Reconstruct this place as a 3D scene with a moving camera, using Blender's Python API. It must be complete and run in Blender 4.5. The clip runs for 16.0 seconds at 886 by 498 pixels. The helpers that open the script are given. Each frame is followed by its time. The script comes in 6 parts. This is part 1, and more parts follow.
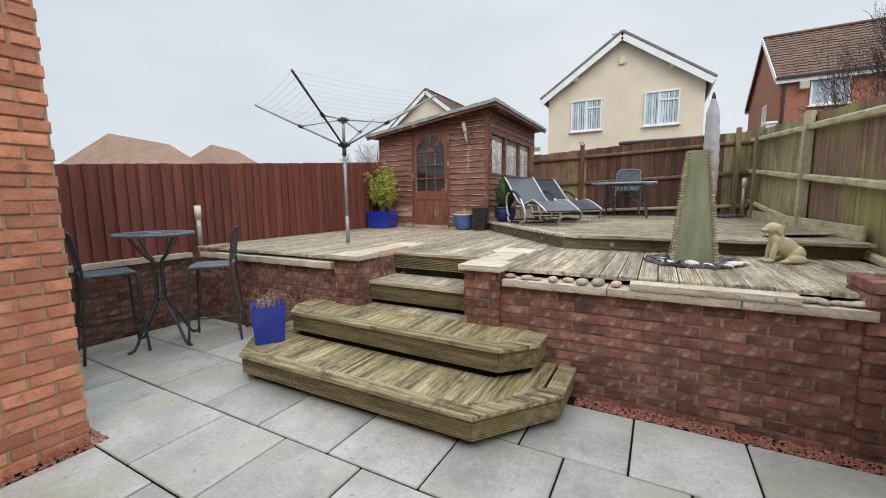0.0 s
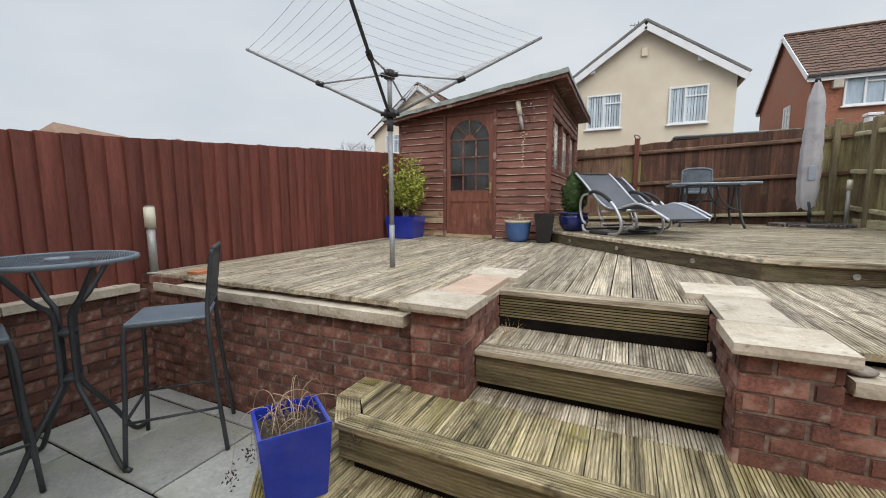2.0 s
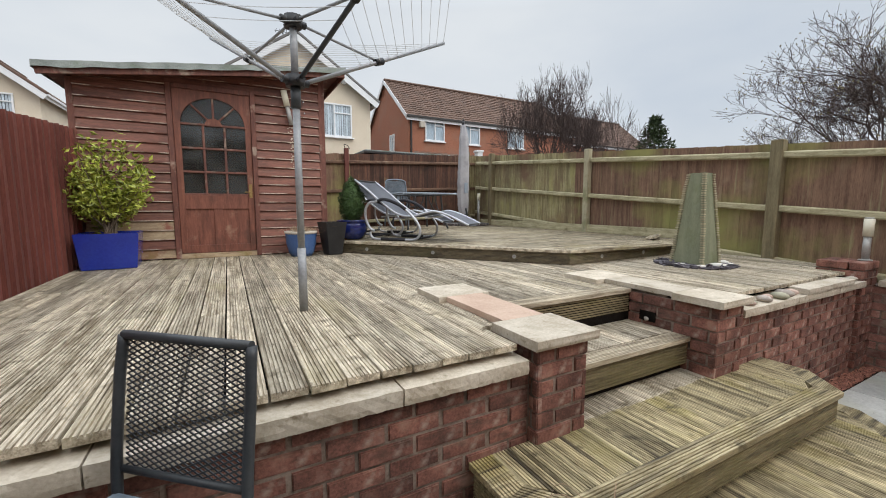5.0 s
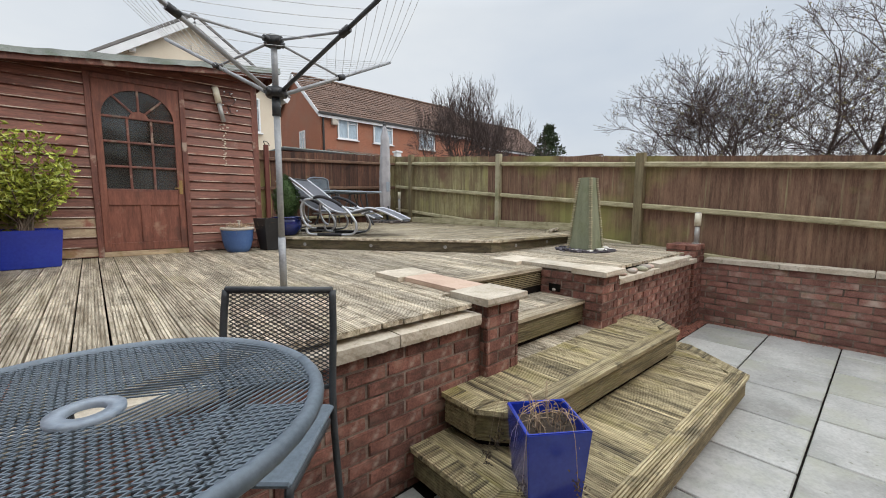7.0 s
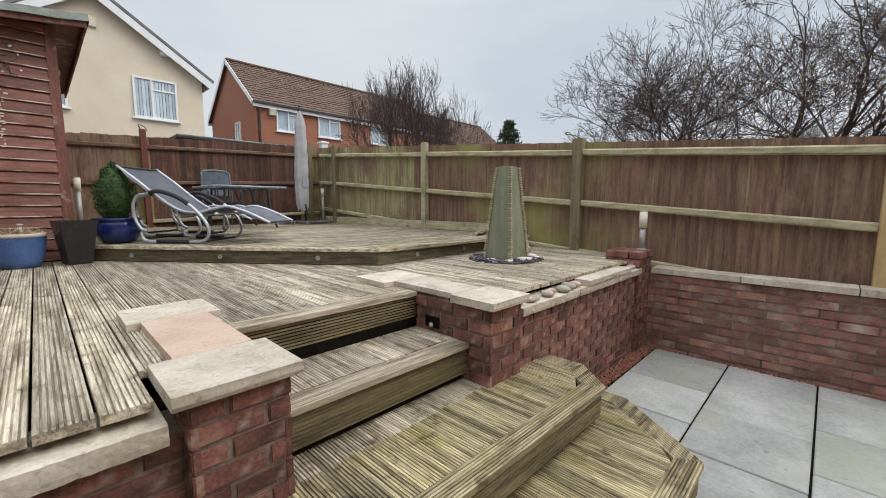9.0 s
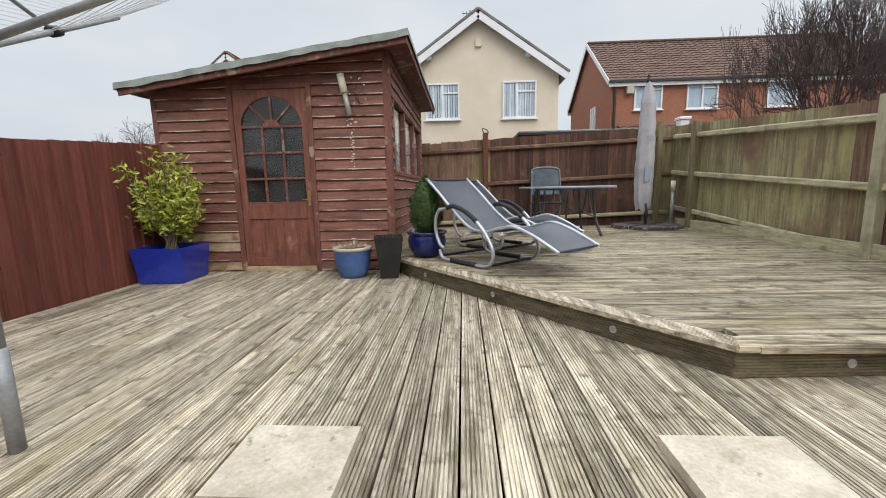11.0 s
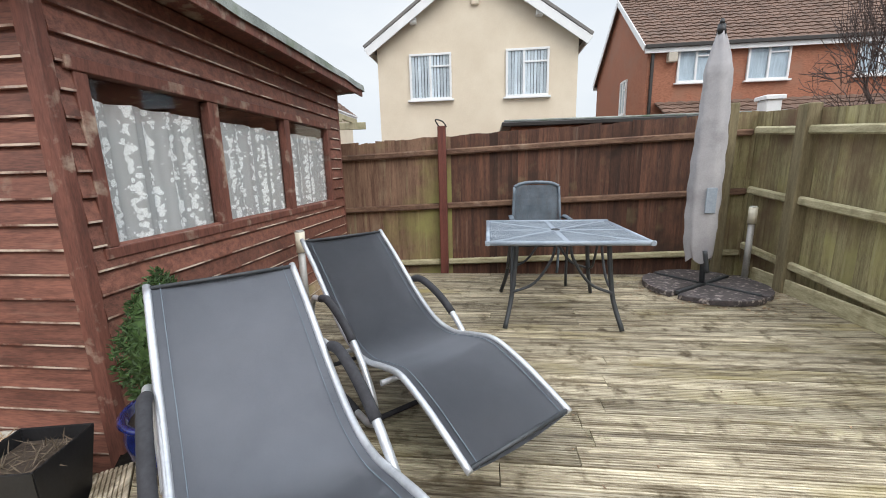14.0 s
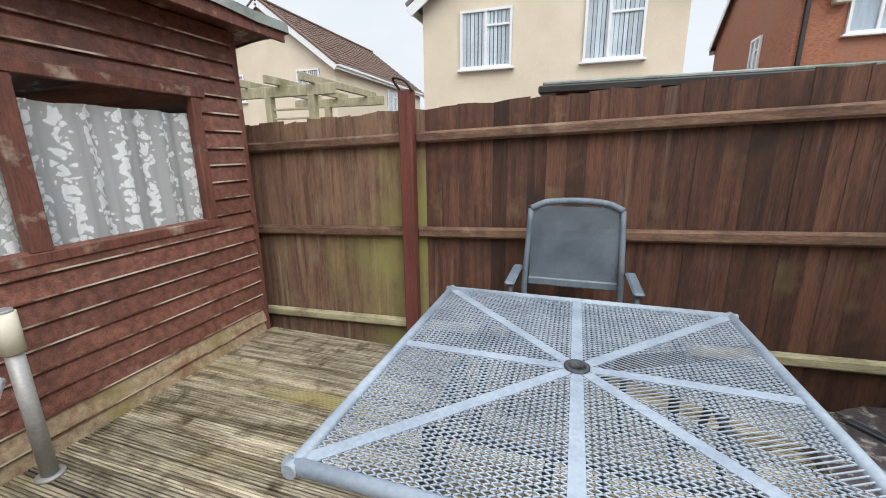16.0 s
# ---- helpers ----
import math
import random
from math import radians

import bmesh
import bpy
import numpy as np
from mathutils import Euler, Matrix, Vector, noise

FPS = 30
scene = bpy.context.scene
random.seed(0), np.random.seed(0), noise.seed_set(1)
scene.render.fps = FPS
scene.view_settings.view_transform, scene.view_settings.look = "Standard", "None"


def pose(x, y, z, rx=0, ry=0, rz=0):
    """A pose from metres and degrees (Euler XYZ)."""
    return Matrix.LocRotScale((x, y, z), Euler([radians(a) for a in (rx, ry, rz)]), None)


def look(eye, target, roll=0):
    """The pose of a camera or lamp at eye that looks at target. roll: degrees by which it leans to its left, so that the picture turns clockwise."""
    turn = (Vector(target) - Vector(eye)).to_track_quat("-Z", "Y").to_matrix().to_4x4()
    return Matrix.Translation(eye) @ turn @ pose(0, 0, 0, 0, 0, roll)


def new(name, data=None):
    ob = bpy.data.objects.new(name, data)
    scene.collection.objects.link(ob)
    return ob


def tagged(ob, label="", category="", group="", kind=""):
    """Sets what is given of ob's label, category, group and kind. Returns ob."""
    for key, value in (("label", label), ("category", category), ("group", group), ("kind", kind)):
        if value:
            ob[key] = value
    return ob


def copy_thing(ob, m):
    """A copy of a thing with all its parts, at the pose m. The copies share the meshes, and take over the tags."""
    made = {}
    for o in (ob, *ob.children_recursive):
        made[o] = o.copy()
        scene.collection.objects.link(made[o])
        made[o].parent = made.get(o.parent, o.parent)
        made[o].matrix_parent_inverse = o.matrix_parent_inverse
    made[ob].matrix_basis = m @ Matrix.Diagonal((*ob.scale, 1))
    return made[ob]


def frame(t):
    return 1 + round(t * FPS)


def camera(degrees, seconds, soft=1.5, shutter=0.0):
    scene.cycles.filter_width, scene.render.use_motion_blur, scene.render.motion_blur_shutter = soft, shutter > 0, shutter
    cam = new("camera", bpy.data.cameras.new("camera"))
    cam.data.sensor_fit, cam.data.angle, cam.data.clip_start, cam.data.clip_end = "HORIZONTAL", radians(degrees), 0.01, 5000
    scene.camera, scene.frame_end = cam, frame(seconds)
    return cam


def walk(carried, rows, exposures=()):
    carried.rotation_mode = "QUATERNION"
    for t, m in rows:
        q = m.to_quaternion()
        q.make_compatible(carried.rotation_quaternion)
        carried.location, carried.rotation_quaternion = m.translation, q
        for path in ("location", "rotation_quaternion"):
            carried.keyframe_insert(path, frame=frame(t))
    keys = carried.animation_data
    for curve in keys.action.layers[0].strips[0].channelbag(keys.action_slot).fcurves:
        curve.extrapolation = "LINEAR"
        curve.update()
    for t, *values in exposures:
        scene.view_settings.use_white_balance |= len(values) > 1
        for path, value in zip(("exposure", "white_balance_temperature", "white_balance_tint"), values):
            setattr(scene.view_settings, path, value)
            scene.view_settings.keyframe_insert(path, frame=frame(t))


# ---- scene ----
cam = camera(96.5, 16.0, soft=1.0)
PATH = [
    (0, (-0.014, -0.066, 1.46), (-0.963, 1.677, 1.214), -0.7),
    (0.5, (-0.333, 0.333, 1.421), (-1.141, 2.147, 1.181), -0.5),
    (1, (-0.796, 0.609, 1.438), (-1.657, 2.4, 1.216), -0.4),
    (1.5, (-1.33, 0.792, 1.449), (-2.236, 2.56, 1.22), -0.2),
    (2, (-1.79, 1.045, 1.451), (-2.628, 2.847, 1.22), -0.1),
    (2.5, (-2.244, 1.29, 1.447), (-2.719, 3.218, 1.205), 0.0),
    (3, (-2.67, 1.489, 1.477), (-2.65, 3.473, 1.231), 0.3),
    (3.5, (-3.055, 1.624, 1.48), (-2.608, 3.559, 1.246), 0.5),
    (4, (-3.415, 1.644, 1.496), (-2.672, 3.488, 1.275), 0.3),
    (6.5, (-4.413, 1.309, 1.51), (-3.272, 2.936, 1.285), 0.2),
    (7, (-4.503, 1.274, 1.482), (-3.183, 2.76, 1.262), 0.2),
    (7.5, (-4.484, 1.253, 1.474), (-3.11, 2.69, 1.251), 0.2),
    (8, (-4.077, 1.314, 1.49), (-2.693, 2.741, 1.264), -0.4),
    (8.5, (-3.588, 1.436, 1.474), (-2.113, 2.767, 1.244), 0.1),
    (9, (-3.053, 1.532, 1.465), (-1.63, 2.919, 1.24), 0.1),
    (9.5, (-2.603, 1.759, 1.471), (-1.504, 3.415, 1.251), -0.2),
    (10, (-2.331, 1.996, 1.497), (-2.067, 3.969, 1.301), -0.7),
    (12.5, (-1.9, 4.162, 2.207), (-2.122, 6.109, 1.81), -1.4),
    (13, (-1.733, 4.569, 2.253), (-1.976, 6.513, 1.851), -1.3),
    (13.5, (-1.456, 5.014, 2.242), (-1.691, 6.959, 1.842), -1.4),
    (14, (-1.164, 5.44, 2.262), (-1.391, 7.386, 1.86), -1.4),
    (14.5, (-0.906, 5.89, 2.362), (-1.336, 7.796, 1.937), -1.2),
    (15, (-0.734, 6.468, 2.356), (-1.279, 8.334, 1.885), -1.0),
    (15.5, (-0.667, 7.068, 2.349), (-1.311, 8.901, 1.874), -0.7),
    (16, (-0.66, 7.621, 2.356), (-1.272, 9.463, 1.873), -0.7),
]
walk(cam, [(t, look(eye, target, roll)) for t, eye, target, roll in PATH],
     exposures=[(0.0, 0.14), (0.5, -0.02), (1.5, 0.0), (3.5, 0.03), (7.0, 0.12), (8.5, 0.03), (10.0, 0.02), (12.5, 0.29), (14.0, 0.35), (16.0, 0.36)])


# ---- light and exposure ----
world = bpy.data.worlds.new("overcast_sky")
scene.world = world
world.use_nodes = True
wn, wl = world.node_tree.nodes, world.node_tree.links
sky = wn.new("ShaderNodeTexSky")
sky.sky_type = "NISHITA"
sky.sun_disc = False
sky.sun_elevation, sky.sun_rotation = radians(42), radians(205)
sky.air_density, sky.dust_density, sky.ozone_density = 1.0, 6.0, 1.0
# a cloud layer: broad pale mottling that hides most of the blue
wtc = wn.new("ShaderNodeTexCoord")
wmap = wn.new("ShaderNodeMapping")
wmap.inputs["Scale"].default_value = (1.0, 1.0, 2.6)
wl.new(wtc.outputs["Generated"], wmap.inputs["Vector"])
cloud = wn.new("ShaderNodeTexNoise")
cloud.inputs["Scale"].default_value, cloud.inputs["Detail"].default_value = 1.6, 5.0
wl.new(wmap.outputs["Vector"], cloud.inputs["Vector"])
cramp = wn.new("ShaderNodeValToRGB")
cramp.color_ramp.elements[0].position, cramp.color_ramp.elements[0].color = 0.30, (7.0, 7.75, 8.7, 1)
cramp.color_ramp.elements[1].position, cramp.color_ramp.elements[1].color = 0.68, (9.0, 9.45, 9.85, 1)
wl.new(cloud.outputs["Fac"], cramp.inputs["Fac"])
wmix = wn.new("ShaderNodeMix")
wmix.data_type = "RGBA"
wmix.inputs["Factor"].default_value = 0.9
wl.new(sky.outputs["Color"], wmix.inputs["A"])
wl.new(cramp.outputs["Color"], wmix.inputs["B"])
bg = wn["Background"]
# an overcast sky is brighter towards the zenith
wsep = wn.new("ShaderNodeSeparateXYZ")
wl.new(wtc.outputs["Generated"], wsep.inputs[0])
wup = wn.new("ShaderNodeMapRange")
wup.inputs["From Min"].default_value, wup.inputs["From Max"].default_value = 0.42, 1.0
wup.inputs["To Min"].default_value, wup.inputs["To Max"].default_value = 1.0, 3.0
wl.new(wsep.outputs["Z"], wup.inputs["Value"])
wscale = wn.new("ShaderNodeVectorMath")
wscale.operation = "SCALE"
wl.new(wmix.outputs["Result"], wscale.inputs[0])
wl.new(wup.outputs["Result"], wscale.inputs["Scale"])
wl.new(wscale.outputs[0], bg.inputs["Color"])
bg.inputs["Strength"].default_value = 0.085
sun = new("sun", bpy.data.lights.new("sun", "SUN"))
sun.data.energy, sun.data.angle, sun.data.color = 1.4, radians(40), (1.0, 0.97, 0.93)
sun.matrix_world = look((8, -6, 11), (0, 3, 0))


# ---- mesh helpers ----
def box(bm, x0, x1, y0, y1, z0, z1, bevel=0.0):
    """Adds a box, its edges bevelled."""
    r = bmesh.ops.create_cube(bm, size=1.0)
    vs = r["verts"]
    for v in vs:
        v.co = Vector(((x0 + x1) / 2 + v.co.x * (x1 - x0), (y0 + y1) / 2 + v.co.y * (y1 - y0), (z0 + z1) / 2 + v.co.z * (z1 - z0)))
    if bevel:
        es = {e for v in vs for e in v.link_edges}
        bmesh.ops.bevel(bm, geom=list(es), offset=bevel, segments=1, affect="EDGES")
    return bm


def prism(bm, outline, z0, z1, bevel=0.0):
    """Adds an upright prism over a ground outline (counter-clockwise)."""
    lo = [bm.verts.new((x, y, z0)) for x, y in outline]
    hi = [bm.verts.new((x, y, z1)) for x, y in outline]
    bm.faces.new(lo[::-1])
    bm.faces.new(hi)
    n = len(outline)
    for i in range(n):
        bm.faces.new((lo[i], lo[(i + 1) % n], hi[(i + 1) % n], hi[i]))
    if bevel:
        bmesh.ops.bevel(bm, geom=list({e for v in hi for e in v.link_edges if e.other_vert(v) in hi}), offset=bevel, segments=1, affect="EDGES")
    return bm


def tube(bm, pts, r, seg=8, r1=None):
    """Adds a round bar along points; r1: the radius at its end."""
    pts = [Vector(p) for p in pts]
    rings, n = [], len(pts)
    side = None
    for i, p in enumerate(pts):
        d = (pts[min(i + 1, n - 1)] - pts[max(i - 1, 0)]).normalized()
        if side is None:
            side = d.orthogonal().normalized()
        side = (side - d * side.dot(d)).normalized()
        up = d.cross(side)
        rr = r if r1 is None else r + (r1 - r) * i / max(n - 1, 1)
        rings.append([bm.verts.new(p + (side * math.cos(a) + up * math.sin(a)) * rr) for a in (2 * math.pi * k / seg for k in range(seg))])
    for a, b in zip(rings, rings[1:]):
        for k in range(seg):
            f = bm.faces.new((a[k], a[(k + 1) % seg], b[(k + 1) % seg], b[k]))
            f.smooth = seg > 5
    bm.faces.new(rings[0][::-1])
    bm.faces.new(rings[-1])
    return bm


def lathe(bm, profile, seg=32, at=(0, 0), cap=True):
    """Adds a turned body: profile of (radius, height)."""
    rings = []
    for r, z in profile:
        rings.append([bm.verts.new((at[0] + r * math.cos(2 * math.pi * k / seg), at[1] + r * math.sin(2 * math.pi * k / seg), z)) for k in range(seg)])
    for a, b in zip(rings, rings[1:]):
        for k in range(seg):
            f = bm.faces.new((a[k], a[(k + 1) % seg], b[(k + 1) % seg], b[k]))
            f.smooth = True
    if cap:
        bm.faces.new(rings[0][::-1])
        bm.faces.new(rings[-1])
    return bm


def smoothed(pts, steps=6):
    """Points along a smooth curve through pts."""
    pts = [Vector(p) for p in pts]
    ext = [2 * pts[0] - pts[1]] + pts + [2 * pts[-1] - pts[-2]]
    out = []
    for i in range(1, len(ext) - 2):
        a, b, c, d = ext[i - 1:i + 3]
        for k in range(steps):
            t = k / steps
            out.append(0.5 * (2 * b + (c - a) * t + (2 * a - 5 * b + 4 * c - d) * t * t + (3 * b - a - 3 * c + d) * t ** 3))
    return out + [pts[-1]]


def to_mesh(name, bm, material):
    me = bpy.data.meshes.new(name)
    bm.normal_update()
    bm.to_mesh(me)
    bm.free()
    for m in (material if isinstance(material, (list, tuple)) else [material]):
        me.materials.append(m)
    return me


def part(name, bm, material, parent=None, label=""):
    """One mesh object, under a thing or a part."""
    ob = new(name, to_mesh(name, bm, material))
    ob.parent = parent
    return tagged(ob, label)


def thing(name, label, category, at=(0, 0, 0, 0), group="", kind=""):
    """An Empty at the base of a thing: x, y, z and the turn about z."""
    ob = new(name)
    ob.matrix_basis = pose(at[0], at[1], at[2], 0, 0, at[3])
    return tagged(ob, label, category, group, kind)


def piece(name, me, m, parent):
    """A piece that shares its mesh with its like."""
    ob = new(name, me)
    ob.parent = parent
    ob.matrix_basis = m
    return ob


# ---- materials ----
def material(name, low, high, rough=0.7, scale=6.0, stretch=(1, 1, 1), fine=60.0, bump=0.2, metal=0.0, spots=None, spot_at=(0.55, 0.7), spot_scale=2.0,
             per_piece=0.0, per_island=0.0, rough_var=0.12, coat=0.0, spec=0.5, distance=0.004, streak=None, streak_scale=(14, 14, 0.9), streak_at=(0.5, 0.75), stain=None, stain_scale=4.0, stain_at=(0.55, 0.72)):
    """A procedural surface: two colours in broad and fine noise, patches of a third (spots), streaks of a fourth, a difference from piece to piece, and relief."""
    m = bpy.data.materials.new(name)
    m.use_nodes = True
    n, l = m.node_tree.nodes, m.node_tree.links
    b = n["Principled BSDF"]
    tc, mp, info = n.new("ShaderNodeTexCoord"), n.new("ShaderNodeMapping"), n.new("ShaderNodeObjectInfo")
    shift = n.new("ShaderNodeVectorMath")
    shift.operation = "MULTIPLY_ADD"
    l.new(info.outputs["Random"], shift.inputs[0])
    shift.inputs[1].default_value = (37.0, 53.0, 71.0) if per_piece else (0, 0, 0)
    l.new(tc.outputs["Object"], shift.inputs[2])
    l.new(shift.outputs[0], mp.inputs["Vector"])
    mp.inputs["Scale"].default_value = stretch

    def noise_at(s, vec, detail=4.0):
        t = n.new("ShaderNodeTexNoise")
        t.inputs["Scale"].default_value, t.inputs["Detail"].default_value, t.inputs["Roughness"].default_value = s, detail, 0.6
        l.new(vec, t.inputs["Vector"])
        return t.outputs["Fac"]

    def mix(fac, a, c):
        x = n.new("ShaderNodeMix")
        x.data_type = "RGBA"
        l.new(fac, x.inputs["Factor"])
        for key, v in (("A", a), ("B", c)):
            if isinstance(v, tuple):
                x.inputs[key].default_value = (*v, 1)
            else:
                l.new(v, x.inputs[key])
        return x.outputs["Result"]

    def window(fac, lo, hi):
        r = n.new("ShaderNodeMapRange")
        r.inputs["From Min"].default_value, r.inputs["From Max"].default_value = lo, hi
        l.new(fac, r.inputs["Value"])
        return r.outputs["Result"]

    broad, grain = noise_at(scale, mp.outputs["Vector"]), noise_at(fine, mp.outputs["Vector"], 6.0)
    both = n.new("ShaderNodeMath")
    both.operation = "MULTIPLY_ADD"
    l.new(broad, both.inputs[0])
    both.inputs[1].default_value = 0.6
    g2 = n.new("ShaderNodeMath")
    g2.operation = "MULTIPLY"
    l.new(grain, g2.inputs[0])
    g2.inputs[1].default_value = 0.4
    l.new(g2.outputs[0], both.inputs[2])
    colour = mix(window(both.outputs[0], 0.39, 0.61), low, high)
    if spots:
        colour = mix(window(noise_at(spot_scale, shift.outputs[0], 5.0), *spot_at), colour, spots)
    if streak:
        sm = n.new("ShaderNodeMapping")
        sm.inputs["Scale"].default_value = streak_scale
        l.new(shift.outputs[0], sm.inputs["Vector"])
        colour = mix(window(noise_at(1.0, sm.outputs["Vector"], 5.0), *streak_at), colour, streak)
    if stain:
        colour = mix(window(noise_at(stain_scale, tc.outputs["Object"], 6.0), *stain_at), colour, stain)
    vary = per_piece or per_island
    if vary:
        src = info.outputs["Random"]
        if per_island:
            src = n.new("ShaderNodeNewGeometry").outputs["Random Per Island"]
        hsv = n.new("ShaderNodeHueSaturation")
        r = n.new("ShaderNodeMapRange")
        r.inputs["To Min"].default_value, r.inputs["To Max"].default_value = 1 - vary, 1 + vary
        l.new(src, r.inputs["Value"])
        l.new(r.outputs["Result"], hsv.inputs["Value"])
        l.new(colour, hsv.inputs["Color"])
        colour = hsv.outputs["Color"]
    l.new(colour, b.inputs["Base Color"])
    rr = n.new("ShaderNodeMapRange")
    rr.inputs["To Min"].default_value, rr.inputs["To Max"].default_value = max(rough - rough_var, 0.03), min(rough + rough_var, 1)
    l.new(broad, rr.inputs["Value"])
    l.new(rr.outputs["Result"], b.inputs["Roughness"])
    b.inputs["Metallic"].default_value = metal
    b.inputs["Specular IOR Level"].default_value = spec
    b.inputs["Coat Weight"].default_value = coat
    if bump:
        bp = n.new("ShaderNodeBump")
        bp.inputs["Strength"].default_value, bp.inputs["Distance"].default_value = bump, distance
        l.new(both.outputs[0], bp.inputs["Height"])
        l.new(bp.outputs["Normal"], b.inputs["Normal"])
    return m


brick_red = material("brick_red", (0.095, 0.04, 0.03), (0.275, 0.118, 0.086), 0.9, 7, fine=90, bump=0.7, spots=(0.30, 0.20, 0.155), spot_at=(0.55, 0.8), spot_scale=7, per_piece=0.32, streak=(0.062, 0.04, 0.03), streak_scale=(6, 6, 14), streak_at=(0.54, 0.76), stain=(0.33, 0.25, 0.205), stain_scale=11, stain_at=(0.58, 0.76))
brick_orange = material("brick_orange", (0.42, 0.155, 0.082), (0.66, 0.30, 0.185), 0.85, 7, fine=90, bump=0.5, spots=(0.24, 0.085, 0.055), spot_at=(0.58, 0.78), spot_scale=8, per_piece=0.28)
brick_pale = material("brick_weathered", (0.17, 0.075, 0.058), (0.33, 0.165, 0.13), 0.88, 6, fine=90, bump=0.5, spots=(0.42, 0.36, 0.30), spot_at=(0.52, 0.8), spot_scale=5, per_piece=0.3, streak=(0.20, 0.20, 0.11), streak_scale=(5, 5, 3), streak_at=(0.56, 0.8))
mortar = material("mortar", (0.13, 0.092, 0.07), (0.30, 0.235, 0.19), 0.95, 10, bump=0.6, stain=(0.07, 0.055, 0.042), stain_scale=5.0, stain_at=(0.5, 0.66))
mortar_sand = material("mortar_sand", (0.36, 0.27, 0.18), (0.46, 0.36, 0.25), 0.95, 10, bump=0.5)
sandstone = material("sandstone", (0.41, 0.35, 0.265), (0.60, 0.54, 0.445), 0.9, 5, fine=70, bump=0.6, spots=(0.28, 0.24, 0.165), spot_at=(0.55, 0.8), spot_scale=8, per_piece=0.13, stain=(0.24, 0.20, 0.135), stain_scale=22, stain_at=(0.6, 0.72))
slab_stone = material("slab_stone", (0.30, 0.305, 0.285), (0.47, 0.47, 0.445), 0.5, 2.6, fine=45, bump=0.3, spots=(0.36, 0.37, 0.275), spot_at=(0.50, 0.73), spot_scale=1.6, per_piece=0.15, rough_var=0.2, streak=(0.27, 0.265, 0.24), streak_scale=(6, 6, 6), streak_at=(0.56, 0.84), stain=(0.20, 0.20, 0.16), stain_scale=18.0, stain_at=(0.62, 0.72))
deck_wood = material("deck_wood", (0.16, 0.122, 0.074), (0.66, 0.585, 0.455), 0.6, 3.0, stretch=(9, 0.6, 9), fine=22, bump=0.5, spots=(0.35, 0.30, 0.18), spot_at=(0.54, 0.8), spot_scale=1.1, per_piece=0.24, streak=(0.115, 0.09, 0.06), streak_scale=(26, 1.6, 26), streak_at=(0.55, 0.78), stain=(0.14, 0.11, 0.068), stain_scale=12.0, stain_at=(0.55, 0.70))
step_wood = material("step_wood", (0.11, 0.082, 0.036), (0.62, 0.525, 0.315), 0.7, 3.0, stretch=(9, 0.6, 9), fine=22, bump=0.5, spots=(0.30, 0.25, 0.075), spot_at=(0.54, 0.74), spot_scale=1.8, per_piece=0.2, streak=(0.055, 0.042, 0.024), streak_scale=(24, 1.8, 24), streak_at=(0.53, 0.72), stain=(0.07, 0.055, 0.028), stain_scale=9.0, stain_at=(0.58, 0.72))
step_wood_x = material("step_wood_across", (0.18, 0.138, 0.066), (0.57, 0.485, 0.295), 0.7, 3.0, stretch=(0.6, 9, 9), fine=22, bump=0.5, spots=(0.25, 0.205, 0.055), spot_at=(0.52, 0.72), spot_scale=1.8, per_piece=0.2, streak=(0.05, 0.038, 0.022), streak_scale=(1.5, 26, 26), streak_at=(0.5, 0.68), stain=(0.08, 0.062, 0.03), stain_scale=7.0, stain_at=(0.55, 0.7))
deck_wood_x = material("deck_wood_across", (0.135, 0.104, 0.062), (0.60, 0.53, 0.39), 0.58, 3.0, stretch=(0.6, 9, 9), fine=22, bump=0.5, spots=(0.30, 0.25, 0.11), spot_at=(0.54, 0.76), spot_scale=1.0, per_piece=0.2, streak=(0.075, 0.056, 0.036), streak_scale=(1.6, 26, 26), streak_at=(0.50, 0.70), stain=(0.10, 0.075, 0.042), stain_scale=9.0, stain_at=(0.53, 0.70))
deck_edge = material("deck_edge", (0.17, 0.135, 0.09), (0.56, 0.49, 0.365), 0.65, 3.0, stretch=(0.6, 9, 9), fine=22, bump=0.5, spots=(0.27, 0.225, 0.14), spot_at=(0.5, 0.75), spot_scale=2.0, per_piece=0.15, streak=(0.09, 0.07, 0.045), streak_scale=(1.6, 26, 26), streak_at=(0.54, 0.74))
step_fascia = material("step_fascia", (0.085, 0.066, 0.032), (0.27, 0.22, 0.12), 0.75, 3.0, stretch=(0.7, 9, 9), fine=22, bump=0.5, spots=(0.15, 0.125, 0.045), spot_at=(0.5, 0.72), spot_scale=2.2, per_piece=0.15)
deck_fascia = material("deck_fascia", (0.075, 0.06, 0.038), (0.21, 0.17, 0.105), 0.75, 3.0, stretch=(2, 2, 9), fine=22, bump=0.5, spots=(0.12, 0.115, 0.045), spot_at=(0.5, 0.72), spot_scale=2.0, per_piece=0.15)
earth = material("earth", (0.05, 0.035, 0.025), (0.10, 0.07, 0.05), 0.95, 6, bump=0.6)
# near-black, almost no gloss: shade of gaps and voids put into the colour
dark_void = material("gap_shade_black", (0.006, 0.005, 0.004), (0.016, 0.013, 0.011), 0.95, 6, spec=0.05)
fence_red = material("fence_red", (0.125, 0.034, 0.025), (0.225, 0.07, 0.05), 0.75, 3, stretch=(8, 8, 0.7), fine=30, bump=0.3, per_piece=0.22)
